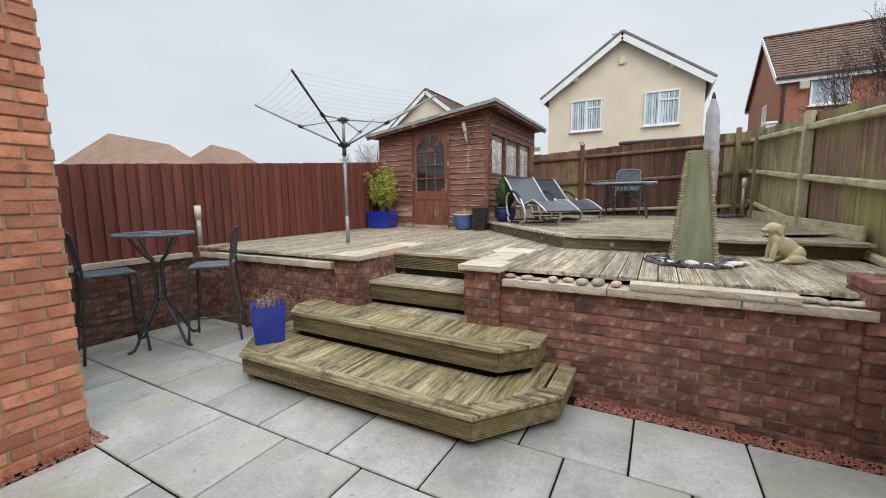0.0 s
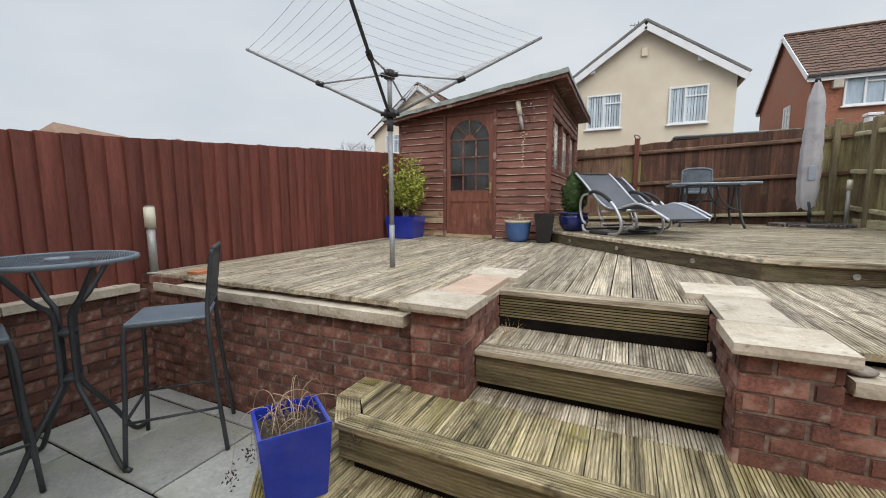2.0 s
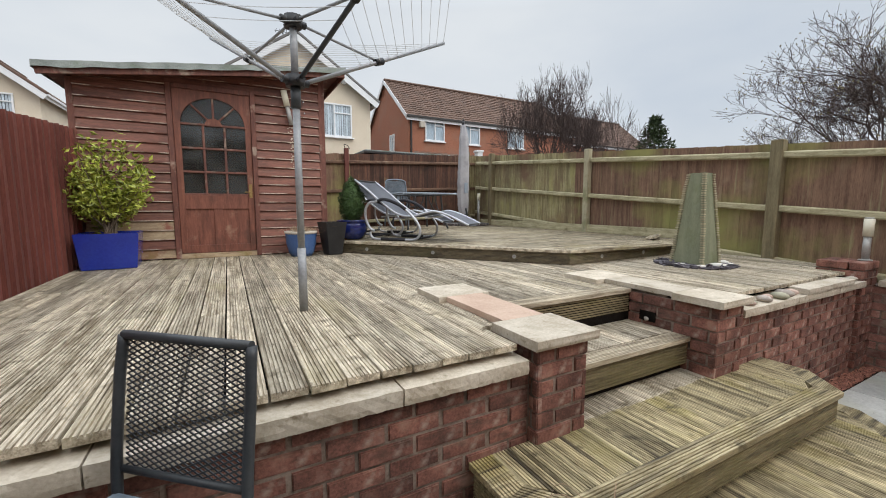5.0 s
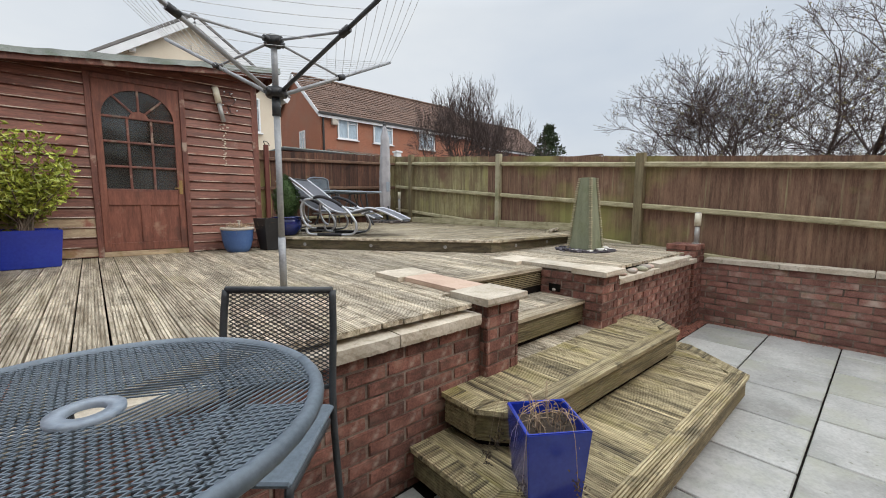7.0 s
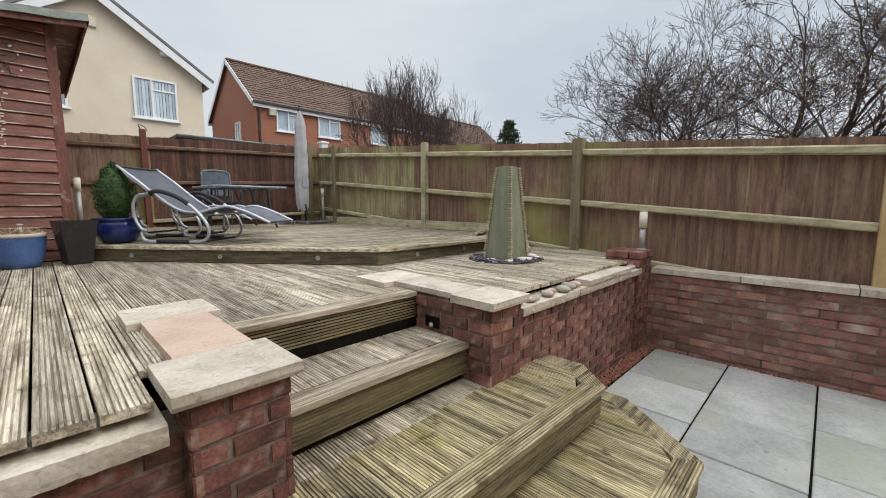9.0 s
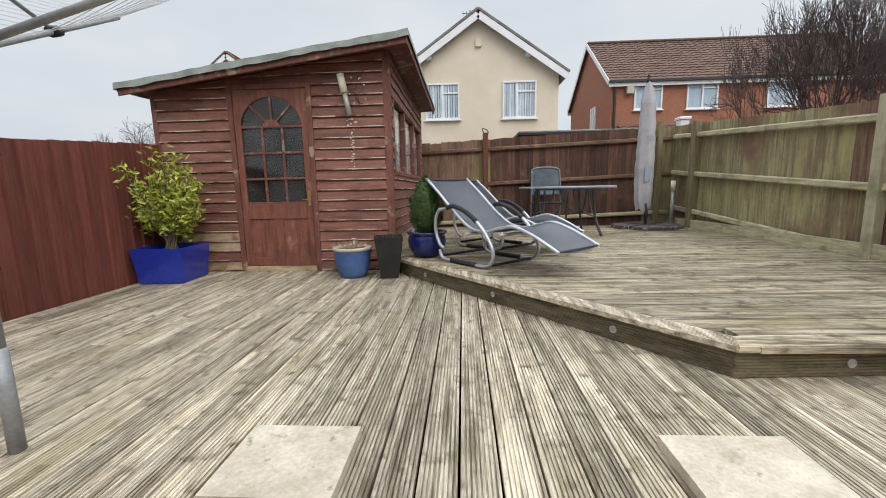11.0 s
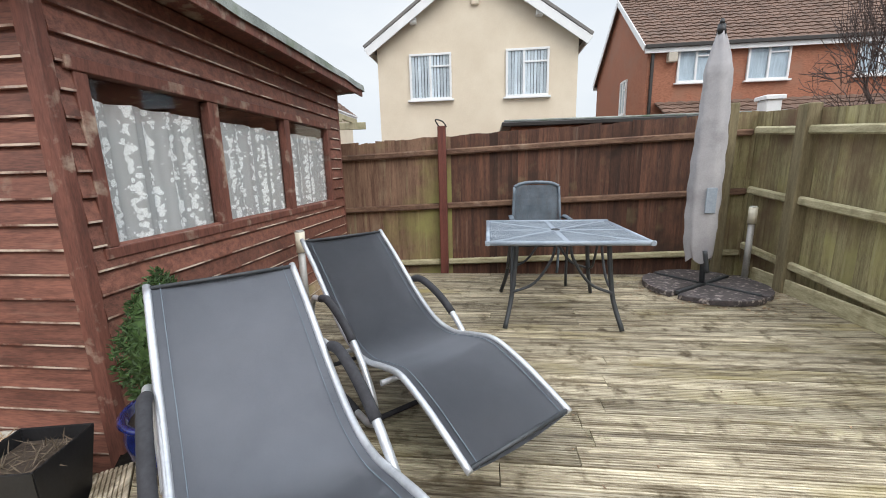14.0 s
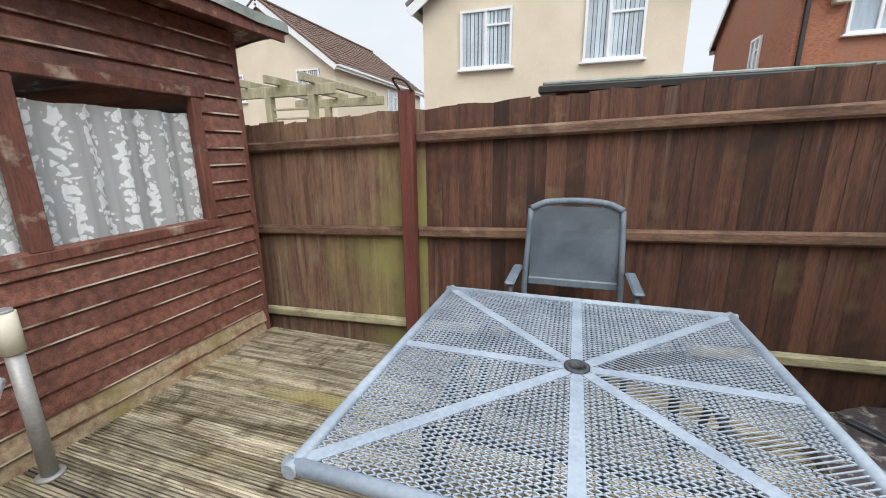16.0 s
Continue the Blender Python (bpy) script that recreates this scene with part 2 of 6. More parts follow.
fence_brown = material("fence_brown", (0.115, 0.062, 0.042), (0.27, 0.165, 0.108), 0.88, 3, stretch=(8, 8, 0.6), fine=30, bump=0.5, spots=(0.30, 0.225, 0.15), spot_at=(0.6, 0.8), spot_scale=1.7, per_piece=0.12, streak=(0.37, 0.35, 0.19), streak_scale=(20, 20, 1.1), streak_at=(0.58, 0.8), stain=(0.27, 0.26, 0.09), stain_scale=0.85, stain_at=(0.47, 0.66))
fence_green = material("fence_green", (0.16, 0.13, 0.065), (0.40, 0.355, 0.19), 0.88, 3, stretch=(8, 8, 0.6), fine=30, bump=0.5, spots=(0.34, 0.31, 0.13), spot_at=(0.52, 0.7), spot_scale=1.6, per_piece=0.14, streak=(0.44, 0.41, 0.24), streak_scale=(20, 20, 1.1), streak_at=(0.58, 0.8), stain=(0.17, 0.105, 0.065), stain_scale=1.1, stain_at=(0.48, 0.66))
shed_wood = material("shed_wood", (0.105, 0.041, 0.029), (0.255, 0.104, 0.072), 0.6, 3, stretch=(0.8, 8, 9), fine=24, bump=0.35, spots=(0.34, 0.245, 0.185), spot_at=(0.64, 0.8), spot_scale=5, per_piece=0.18, streak=(0.32, 0.18, 0.135), streak_scale=(2.2, 16, 30), streak_at=(0.6, 0.82), stain=(0.085, 0.037, 0.028), stain_scale=2.2, stain_at=(0.56, 0.76))
render_cream = material("render_cream", (0.64, 0.55, 0.43), (0.72, 0.635, 0.51), 0.9, 1.2, fine=30, bump=0.3)
asphalt_felt = material("roof_felt", (0.16, 0.18, 0.165), (0.34, 0.37, 0.345), 0.8, 4, fine=120, bump=0.5, spots=(0.12, 0.16, 0.09), spot_at=(0.55, 0.75), spot_scale=3)
trim_wood = material("stained_trim", (0.10, 0.036, 0.026), (0.21, 0.08, 0.056), 0.65, 4, stretch=(6, 6, 1), fine=26, bump=0.3, spots=(0.46, 0.36, 0.28), spot_at=(0.56, 0.70), spot_scale=6, stain=(0.06, 0.028, 0.022), stain_scale=3, stain_at=(0.56, 0.74))
door_wood = material("door_wood", (0.125, 0.042, 0.027), (0.245, 0.09, 0.057), 0.6, 4, stretch=(7, 7, 0.8), fine=26, bump=0.3, spots=(0.34, 0.22, 0.15), spot_at=(0.6, 0.8), spot_scale=5, stain=(0.085, 0.034, 0.024), stain_scale=3.0, stain_at=(0.52, 0.72))
bare_wood = material("weathered_wood", (0.27, 0.18, 0.11), (0.50, 0.39, 0.25), 0.8, 4, stretch=(1, 6, 6), fine=30, bump=0.4, spots=(0.25, 0.095, 0.062), spot_at=(0.53, 0.66), spot_scale=5, stain=(0.26, 0.23, 0.08), stain_scale=2.5, stain_at=(0.54, 0.7))
post_pale = material("post_pale", (0.34, 0.30, 0.20), (0.46, 0.42, 0.29), 0.85, 4, stretch=(6, 6, 0.6), fine=30, bump=0.4, spots=(0.20, 0.21, 0.10), spot_at=(0.5, 0.7), spot_scale=3)
post_new = material("post_new", (0.42, 0.28, 0.13), (0.56, 0.40, 0.21), 0.8, 4, stretch=(6, 6, 0.6), fine=30, bump=0.35)
post_green = material("post_green", (0.135, 0.11, 0.06), (0.26, 0.215, 0.125), 0.88, 4, stretch=(6, 6, 0.6), fine=30, bump=0.4)
rail_green = material("rail_green", (0.29, 0.26, 0.15), (0.54, 0.49, 0.32), 0.88, 4, stretch=(1, 1, 6), fine=30, bump=0.4, spots=(0.16, 0.13, 0.06), spot_at=(0.56, 0.76), spot_scale=4)
rail_brown = material("rail_brown", (0.095, 0.048, 0.032), (0.23, 0.14, 0.09), 0.88, 4, stretch=(1, 6, 6), fine=30, bump=0.4, spots=(0.32, 0.24, 0.17), spot_at=(0.6, 0.78), spot_scale=3, stain=(0.07, 0.04, 0.027), stain_scale=4, stain_at=(0.54, 0.72))
gravel_red = material("gravel_red", (0.22, 0.08, 0.055), (0.36, 0.17, 0.12), 0.95, 40, bump=0.8, per_island=0.4)
soil = material("potting_soil", (0.03, 0.02, 0.014), (0.07, 0.05, 0.035), 0.97, 20, bump=0.8)
lead_plaster = material("plain_wall_paint", (0.5, 0.45, 0.4), (0.55, 0.5, 0.45), 0.9, 2)


def glass_material(name, tint, rough=0.03, alpha=0.25):
    m = bpy.data.materials.new(name)
    m.use_nodes = True
    n, l = m.node_tree.nodes, m.node_tree.links
    g, t, x, lw = n.new("ShaderNodeBsdfGlossy"), n.new("ShaderNodeBsdfTransparent"), n.new("ShaderNodeMixShader"), n.new("ShaderNodeLayerWeight")
    pw, fr = n.new("ShaderNodeMath"), n.new("ShaderNodeMath")
    pw.operation, fr.operation = "POWER", "MULTIPLY_ADD"
    lw.inputs["Blend"].default_value = 0.5
    l.new(lw.outputs["Facing"], pw.inputs[0])
    pw.inputs[1].default_value = 4.0
    l.new(pw.outputs[0], fr.inputs[0])
    fr.inputs[1].default_value, fr.inputs[2].default_value = 0.75, 0.04
    g.inputs["Roughness"].default_value = rough
    t.inputs["Color"].default_value = (*tint, 1)
    l.new(fr.outputs[0], x.inputs[0])
    l.new(t.outputs[0], x.inputs[1])
    l.new(g.outputs[0], x.inputs[2])
    l.new(x.outputs[0], n["Material Output"].inputs["Surface"])
    return m


pane_glass = glass_material("window_glass", (0.97, 0.98, 0.98))
sky_grey_glass = glass_material("sky_grey_glass", (0.55, 0.56, 0.55), 0.06)
# patchy grey diffuse that paints a pale sky reflection on the door's glass
gn, gl = sky_grey_glass.node_tree.nodes, sky_grey_glass.node_tree.links
sky_grey, dmix, dtex, dtc, drange = gn.new("ShaderNodeBsdfDiffuse"), gn.new("ShaderNodeMixShader"), gn.new("ShaderNodeTexNoise"), gn.new("ShaderNodeTexCoord"), gn.new("ShaderNodeMapRange")
sky_grey.inputs["Color"].default_value = (0.46, 0.49, 0.50, 1)
dtex.inputs["Scale"].default_value, dtex.inputs["Detail"].default_value = 3.2, 3.0
gl.new(dtc.outputs["Object"], dtex.inputs["Vector"])
gl.new(dtex.outputs["Fac"], drange.inputs["Value"])
drange.inputs["From Min"].default_value, drange.inputs["From Max"].default_value = 0.35, 0.7
drange.inputs["To Min"].default_value, drange.inputs["To Max"].default_value = 0.02, 0.10
gl.new(drange.outputs["Result"], dmix.inputs[0])
gl.new(gn["Material Output"].inputs["Surface"].links[0].from_socket, dmix.inputs[1])
gl.new(sky_grey.outputs[0], dmix.inputs[2])
gl.new(dmix.outputs[0], gn["Material Output"].inputs["Surface"])


# ---- large structure ----
DECK, UPPER = 0.91, 1.06
XL, XR, YB = -5.25, 1.58, 10.05
WALL_Y, WALL_TOP = 2.85, 0.79


def structure(name, label, category="structure"):
    return thing(name, label, category, kind="structure")


def slab_poly(name, outline, z0, z1, mat_, label, category):
    bm = bmesh.new()
    prism(bm, outline, z0, z1)
    return tagged(part(name, bm, mat_), label, category, kind="structure")


slab_poly("ground", [(-160, -40), (160, -40), (160, 320), (-160, 320)], -0.35, -0.045, earth, "bare brown soil around and under the garden", "ground")
patio = structure("patio", "grey stone paving slabs with dark open joints", "patio")
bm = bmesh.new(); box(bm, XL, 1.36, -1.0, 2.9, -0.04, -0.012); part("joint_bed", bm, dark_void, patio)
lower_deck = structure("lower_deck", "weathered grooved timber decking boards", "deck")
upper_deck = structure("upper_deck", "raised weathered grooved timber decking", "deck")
# terrace fill, near-black for the shade under the deck, and a soil strip
slab_poly("terrace_fill", [(XL, 3.05), (-2.8, 3.05), (-2.8, 3.42), (-1.1, 3.42), (-1.1, 3.05), (1.56, 3.05), (1.56, 10.03), (XL, 10.03)], -0.04, 0.80, dark_void, "near-black fill painting the shade under the deck", "soil")
slab_poly("planting_strip", [(1.3, 2.95), (1.56, 2.95), (1.56, 4.5), (1.3, 4.5)], 0.80, 0.86, earth, "narrow strip of soil along the fence", "soil")


def brick_mesh(name, length, mat_):
    """A brick that faces -y, its front edges worn: length along x from 0, height 65 mm, 25 mm deep."""
    bm = bmesh.new()
    box(bm, 0, length, 0, 0.025, 0, 0.065)
    bmesh.ops.bevel(bm, geom=[e for e in bm.edges if all(v.co.y < 0.001 for v in e.verts)], offset=0.005, segments=2, affect="EDGES")
    return to_mesh(name, bm, mat_)


BRICK_SETS = {}


def brick_face(parent, p, turn, length, courses, z0, mat_=None, bed=None, first=0.0, seed=0, pitch=0.075, limit=400):
    """Lays a face of stretcher bond from p, along the direction turn (degrees), facing to the right-hand side of it."""
    rnd = random.Random(seed)
    mat_ = mat_ or brick_red
    done = 0
    for c in range(courses):
        s = -0.1125 if c % 2 else 0.0
        while s < length - 0.02:
            a, b = max(s, 0.0), min(s + 0.215, length)
            s += 0.225
            if b - a < 0.03:
                continue
            key = (mat_.name, round((b - a) * 100))
            if key not in BRICK_SETS:
                BRICK_SETS[key] = brick_mesh("brick", round(b - a, 2), mat_)
            m = pose(p[0], p[1], z0 + c * pitch + 0.005 + rnd.uniform(-0.0015, 0.0015), 0, 0, turn) @ Matrix.Translation((a, rnd.uniform(-0.004, 0.003), 0))
            piece("brick", BRICK_SETS[key], m, parent)
            done += 1


def bed_block(parent, x0, x1, y0, y1, z0, z1, mat_=None):
    bm = bmesh.new(); box(bm, x0, x1, y0, y1, z0, z1)
    return part("mortar_core", bm, mat_ or mortar, parent)


def rough_slab(name, x0, x1, y0, y1, z0, z1, mat_, parent=None, seed=1):
    """A stone slab with riven edges and a slightly uneven top."""
    rnd = random.Random(seed)
    bm = bmesh.new()
    box(bm, x0, x1, y0, y1, z0, z1)
    bmesh.ops.subdivide_edges(bm, edges=[e for e in bm.edges if e.calc_length() > 0.4], cuts=26, use_grid_fill=True)
    bmesh.ops.subdivide_edges(bm, edges=[e for e in bm.edges if abs(e.verts[0].co.z - e.verts[1].co.z) > 0.03], cuts=2, use_grid_fill=True)
    for v in bm.verts:
        if abs(v.co.y - y0) < 1e-4 and v.co.z < z1 - 1e-4:
            v.co.y += rnd.uniform(-.001, .003) + (.004 if v.co.z < z0 + 1e-4 else 0)
            v.co.z += rnd.uniform(-.0015, .0015)
        elif abs(v.co.y - y0) < 1e-4:
            v.co.y += rnd.uniform(0, .003)
            v.co.z -= rnd.uniform(0, .003)
        else:
            v.co.z += rnd.uniform(-.0012, .0012)
    return part(name, bm, mat_, parent)


wall_fl = structure("wall_front_left", "low red brick retaining wall with sandstone coping", "brick wall")
wall_fr = structure("wall_front_right", "low red brick retaining wall with sandstone coping", "brick wall")
wall_r = structure("wall_right", "low red brick wall under the fence", "brick wall")
wall_l = structure("wall_left", "low red brick wall under the dark red fence", "brick wall")
house_wall = structure("wall_house", "orange-red brick corner of the house", "brick wall")
bed_block(wall_fl, XL + .1, -2.79, WALL_Y + .007, 3.05, -0.04, WALL_TOP)
bed_block(wall_fr, -1.10, 1.33, WALL_Y + .007, 3.05, -0.04, WALL_TOP)
bed_block(wall_r, 1.337, 1.56, -1.0, 3.05, -0.04, WALL_TOP - .02)
bed_block(wall_l, XL - .1, -5.162, -1.0, 3.05, -0.04, WALL_TOP)
bed_block(house_wall, -5.25, -3.070, -3.0, 0.900, -0.04, 3.1, mortar_sand)
bm = bmesh.new(); box(bm, -3.06, 6, -3.2, -3.0, -0.04, 4.6)
tagged(part("wall_rear", bm, brick_orange), "plain brick house wall behind", "wall", kind="structure")
# coping stones
for i, (a, b) in enumerate(((-5.05, -4.3), (-4.3, -3.42), (-3.42, -2.84))):
    rough_slab("coping", a + .003, b - .003, 2.80, 3.03, WALL_TOP, .855, sandstone, wall_fl, 10 + i)
for i, (a, b) in enumerate(((-1.06, -.3), (-.3, .45), (.45, 1.04))):
    rough_slab("coping", a + .003, b - .003, 2.80, 3.0, WALL_TOP, .845, sandstone, wall_fr, 20 + i)
rough_slab("coping", -.16, .72, 2.79, 2.92, .847, .892, sandstone, wall_fr, 24)
for i in range(5):
    rough_slab("coping", 1.30, 1.54, -.9 + i * .74, -.166 + i * .74, WALL_TOP - .018, .825, sandstone, wall_r, 30 + i)
for i in range(5):
    rough_slab("coping", -5.34, -5.11, -.95 + i * .74, -.216 + i * .74, WALL_TOP, .845, sandstone, wall_l, 40 + i)


def pillar(name, x0, x1, y0, y1, z0, label, seed):
    t = structure(name, label, "pillar")
    bed_block(t, x0 + .007, x1 - .007, y0 + .007, y1 - .007, -0.04, .895)
    n = int((0.895 - z0) / 0.075 + 0.5)
    brick_face(t, (x0, y0), 0, x1 - x0, n, .895 - n * .075, seed=seed)
    brick_face(t, (x0, y1), -90, y1 - y0, n, .895 - n * .075, seed=seed + 1)
    brick_face(t, (x1, y0), 90, y1 - y0, n, .895 - n * .075, seed=seed + 2)
    return t


pil_l = pillar("pillar_left", -2.795, -2.495, 2.80, 3.40, .30, "red brick pillar beside the garden steps, sandstone cap", 50)
pil_r = pillar("pillar_right", -1.385, -1.085, 2.80, 3.40, .30, "red brick pillar beside the garden steps, sandstone cap", 60)
for i, (t, x0, x1, y0, y1) in enumerate(((pil_l, -2.84, -2.465, 2.755, 3.08), (pil_l, -2.77, -2.51, 3.085, 3.66), (pil_l, -2.82, -2.45, 3.665, 3.99),
                                         (pil_r, -1.415, -1.06, 2.755, 3.07), (pil_r, -1.385, -1.125, 3.075, 3.62), (pil_r, -1.47, -1.08, 3.625, 3.96))):
    pink = material("sandstone_pink", (0.45, 0.315, 0.235), (0.57, 0.425, 0.33), 0.85, 5, fine=70, bump=0.35) if i == 1 else sandstone
    rough_slab("cap_stone", x0, x1, y0, y1, .90 + .012 * (i % 3 == 1), .945, pink, t, 70 + i)
end_r = structure("pillar_end_right", "short brick end pillar carrying a garden light", "pillar")
bed_block(end_r, 1.01, 1.37, 2.83, 3.14, -0.04, .93)
brick_face(end_r, (1.0, 2.82), 0, .37, 12, .03, seed=90)
brick_face(end_r, (1.0, 3.15), -90, .33, 12, .03, seed=91)
for bx0, bx1, by0, by1 in ((1.0, 1.215, 2.818, 2.92), (1.225, 1.37, 2.818, 2.92), (1.0, 1.10, 2.93, 3.15), (1.11, 1.37, 2.93, 3.04), (1.11, 1.37, 3.05, 3.15)):
    bm = bmesh.new(); box(bm, bx0, bx1, by0, by1, .935, 1.003, .006); part("brick", bm, brick_red, end_r)
end_l = structure("pillar_end_left", "short brick end pillar carrying a garden light", "pillar")
bed_block(end_l, -5.23, -4.80, 2.83, 3.14, -0.04, .90)
brick_face(end_l, (-5.24, 2.82), 0, .45, 12, .005, seed=95)
brick_face(end_l, (-4.79, 2.82), 90, .33, 12, .005, seed=96)


# ---- fences ----
def fence_board(p, along, height0, height1, z0, width, lean, mat_, parent, thick=0.018, top_cut=0.0):
    """An upright feather-edged board at p, its width along the direction (dx, dy); lean: how far its thick edge stands out."""
    dx, dy = along
    nx, ny = dy, -dx
    x, y = p
    v = []
    for s, out in ((0, lean), (width, 0.0)):
        for back in (0, 1):
            o = out - back * (thick if s == 0 else thick * 0.5)
            h = height0 if s == 0 else height1
            v += [(x + dx * s + nx * o, y + dy * s + ny * o, z0), (x + dx * s + nx * o, y + dy * s + ny * o, h + (top_cut if s == 0 else 0))]
    me = bpy.data.meshes.new("board")
    me.from_pydata(v, [], [(0, 1, 5, 4), (2, 6, 7, 3), (0, 2, 3, 1), (4, 5, 7, 6), (1, 3, 7, 5), (0, 4, 6, 2)])
    me.materials.append(mat_)
    ob = new("board", me)
    ob.parent = parent
    return ob


fence_l = structure("fence_left", "dark red stained upright board fence", "fence")
rnd = random.Random(5)
y = -1.0
while y < 6.95:
    w = 0.122 + rnd.uniform(-.008, .008)
    h = 1.87 + (y - 1.79) * .078
    drop = -0.20 if y < 1.55 else 0.0
    fence_board((XL, y), (0, 1), h + drop, h + w * .078 + drop, .3 if y < 3 else .86, w + .012, rnd.uniform(.024, .032), fence_red, fence_l, thick=.042, top_cut=rnd.uniform(-.008, .008))
    y += w
fence_r = structure("fence_right", "green-stained closeboard fence seen from its rail side", "fence")
y = -1.0
while y < 10.05:
    w = 0.105 + rnd.uniform(-.008, .012)
    h = 2.02 + (y - 1.42) * .0855
    m_ = fence_green if y > 6.75 else fence_brown
    fence_board((XR + .035, y + w), (0, -1), h, h - w * .0855, .55, w + .01, rnd.uniform(-.004, .004), m_, fence_r, top_cut=rnd.uniform(-.006, .006))
    y += w
fence_b = structure("fence_back", "dark brown closeboard fence with weathered top", "fence")
x = -6.0
while x < 1.62:
    w = 0.108 + rnd.uniform(-.008, .010)
    h = 2.55 + (x + 2.97) * .046
    m_ = fence_brown if x < -1.7 else fence_green if x > 1.12 else None
    fence_board((x, YB + .03), (1, 0), h + rnd.uniform(-.012, .012), h + w * .055 + rnd.uniform(-.012, .012), .6, w + .01, rnd.uniform(-.004, .004), m_ or bpy.data.materials.get("fence_dark") or material("fence_dark", (0.046, 0.021, 0.014), (0.138, 0.063, 0.039), 0.85, 3, stretch=(8, 8, 0.5), fine=30, bump=0.5, spots=(0.19, 0.15, 0.08), spot_at=(0.6, 0.8), spot_scale=2.6, per_piece=0.38, streak=(0.22, 0.16, 0.12), streak_scale=(22, 22, 0.9), streak_at=(0.6, 0.82), stain=(0.05, 0.027, 0.018), stain_scale=2.6, stain_at=(0.52, 0.7)), fence_b, top_cut=rnd.uniform(-.01, .01))
    x += w


def bar(name, a, b, h, d, mat_, parent, up=(0, 0, 1), bevel=0.006):
    """A squared timber from a to b, h high and d deep, about its own axis."""
    a, b = Vector(a), Vector(b)
    ax = (b - a).normalized()
    upv = Vector(up)
    upv = (upv - ax * upv.dot(ax)).normalized()
    sd = ax.cross(upv)
    m = Matrix((ax, sd, upv)).transposed().to_4x4()
    m.translation = a
    bm = bmesh.new()
    box(bm, 0, (b - a).length, -d / 2, d / 2, -h / 2, h / 2, bevel)
    bm.transform(m)
    return part(name, bm, mat_, parent)


def fr_z(y, base):
    return base + (y - 4.1) * .0765


for y0, y1 in ((-.9, 1.2), (1.2, 3.75), (3.75, 6.45), (6.45, 9.3), (9.3, 10.0)):
    for base in (2.11, 1.51, .92):
        bar("rail", (1.555, y0 + .04, fr_z(y0, base)), (1.555, y1 - .04, fr_z(y1, base)), .075, .05, rail_green, fence_r, bevel=.014)
for y_, m_, s in ((1.2, post_new, .1), (3.75, post_green, .12), (6.45, post_pale, .1), (9.3, post_green, .12)):
    h = 2.02 + (y_ - 1.42) * .0855 + .03
    bm = bmesh.new(); box(bm, 1.50, 1.50 + s, y_ - s / 2, y_ + s / 2, .75, h, .008); part("post", bm, m_, fence_r)
bm = bmesh.new(); box(bm, 1.525, 1.55, 4.6, 9.7, UPPER, 1.19, .004); part("gravel_board", bm, rail_green, fence_r)
for x0, x1 in ((-5.9, -3.0), (-3.0, -1.72), (-1.64, 1.38), (1.38, 1.58)):
    for base, m_ in ((2.435, rail_brown), (1.825, rail_brown), (1.155, rail_green)):
        bar("rail", (x0, YB + .0, base + (x0 + 1.7) * .035), (x1, YB + .0, base + (x1 + 1.7) * .035), .07, .05, m_, fence_b, bevel=.014)
for x_, m_, h in ((-1.68, fence_red, 2.72), (1.34, post_green, 2.84), (-4.6, fence_brown, 2.6)):
    bm = bmesh.new(); box(bm, x_ - .045, x_ + .045, YB - .075, YB + .0, .7, h, .008); part("post", bm, m_, fence_b)


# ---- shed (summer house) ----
# pale board edges: peeled paint plus the edge highlight, both in the colour
worn_highlight = material("worn_highlight_edge", (0.10, 0.038, 0.026), (0.23, 0.092, 0.062), 0.7, 4, stretch=(2, 2, 2), fine=26, bump=0.2, spots=(0.66, 0.55, 0.45), spot_at=(0.44, 0.56), spot_scale=3.2)
SX0, SX1, SY0, SY1 = -5.27, -2.82, 6.85, 9.85


def roof_z(x):
    return 2.80 + (x - SX0) * .135


shed = thing("summer_house", "brown-red shiplap garden shed with an arched door and a felt roof", "shed", (SX1, SY0, DECK, 0))
inv = Matrix.Translation((SX1, SY0, DECK)).inverted()


def shed_part(name, bm, mat_, parent=None, label=""):
    bm.transform(inv)
    return part(name, bm, mat_, parent or shed, label)


bm = bmesh.new(); box(bm, SX0 + .03, SX1 - .03, SY0 + .55, SY1 - .02, DECK, DECK + .05)
shed_part("floor_panel", bm, fence_brown)
for nm, b in (("back_wall", (SX0 + .02, SX1 - .02, SY1 - .02, SY1)), ("side_wall", (SX0, SX0 + .02, SY0 + .02, SY1 - .02))):
    bm = bmesh.new(); box(bm, *b, DECK, 2.788)
    for v in bm.verts:
        if v.co.z > 2.7:
            v.co.z = roof_z(v.co.x) - .012
    shed_part(nm, bm, shed_wood)


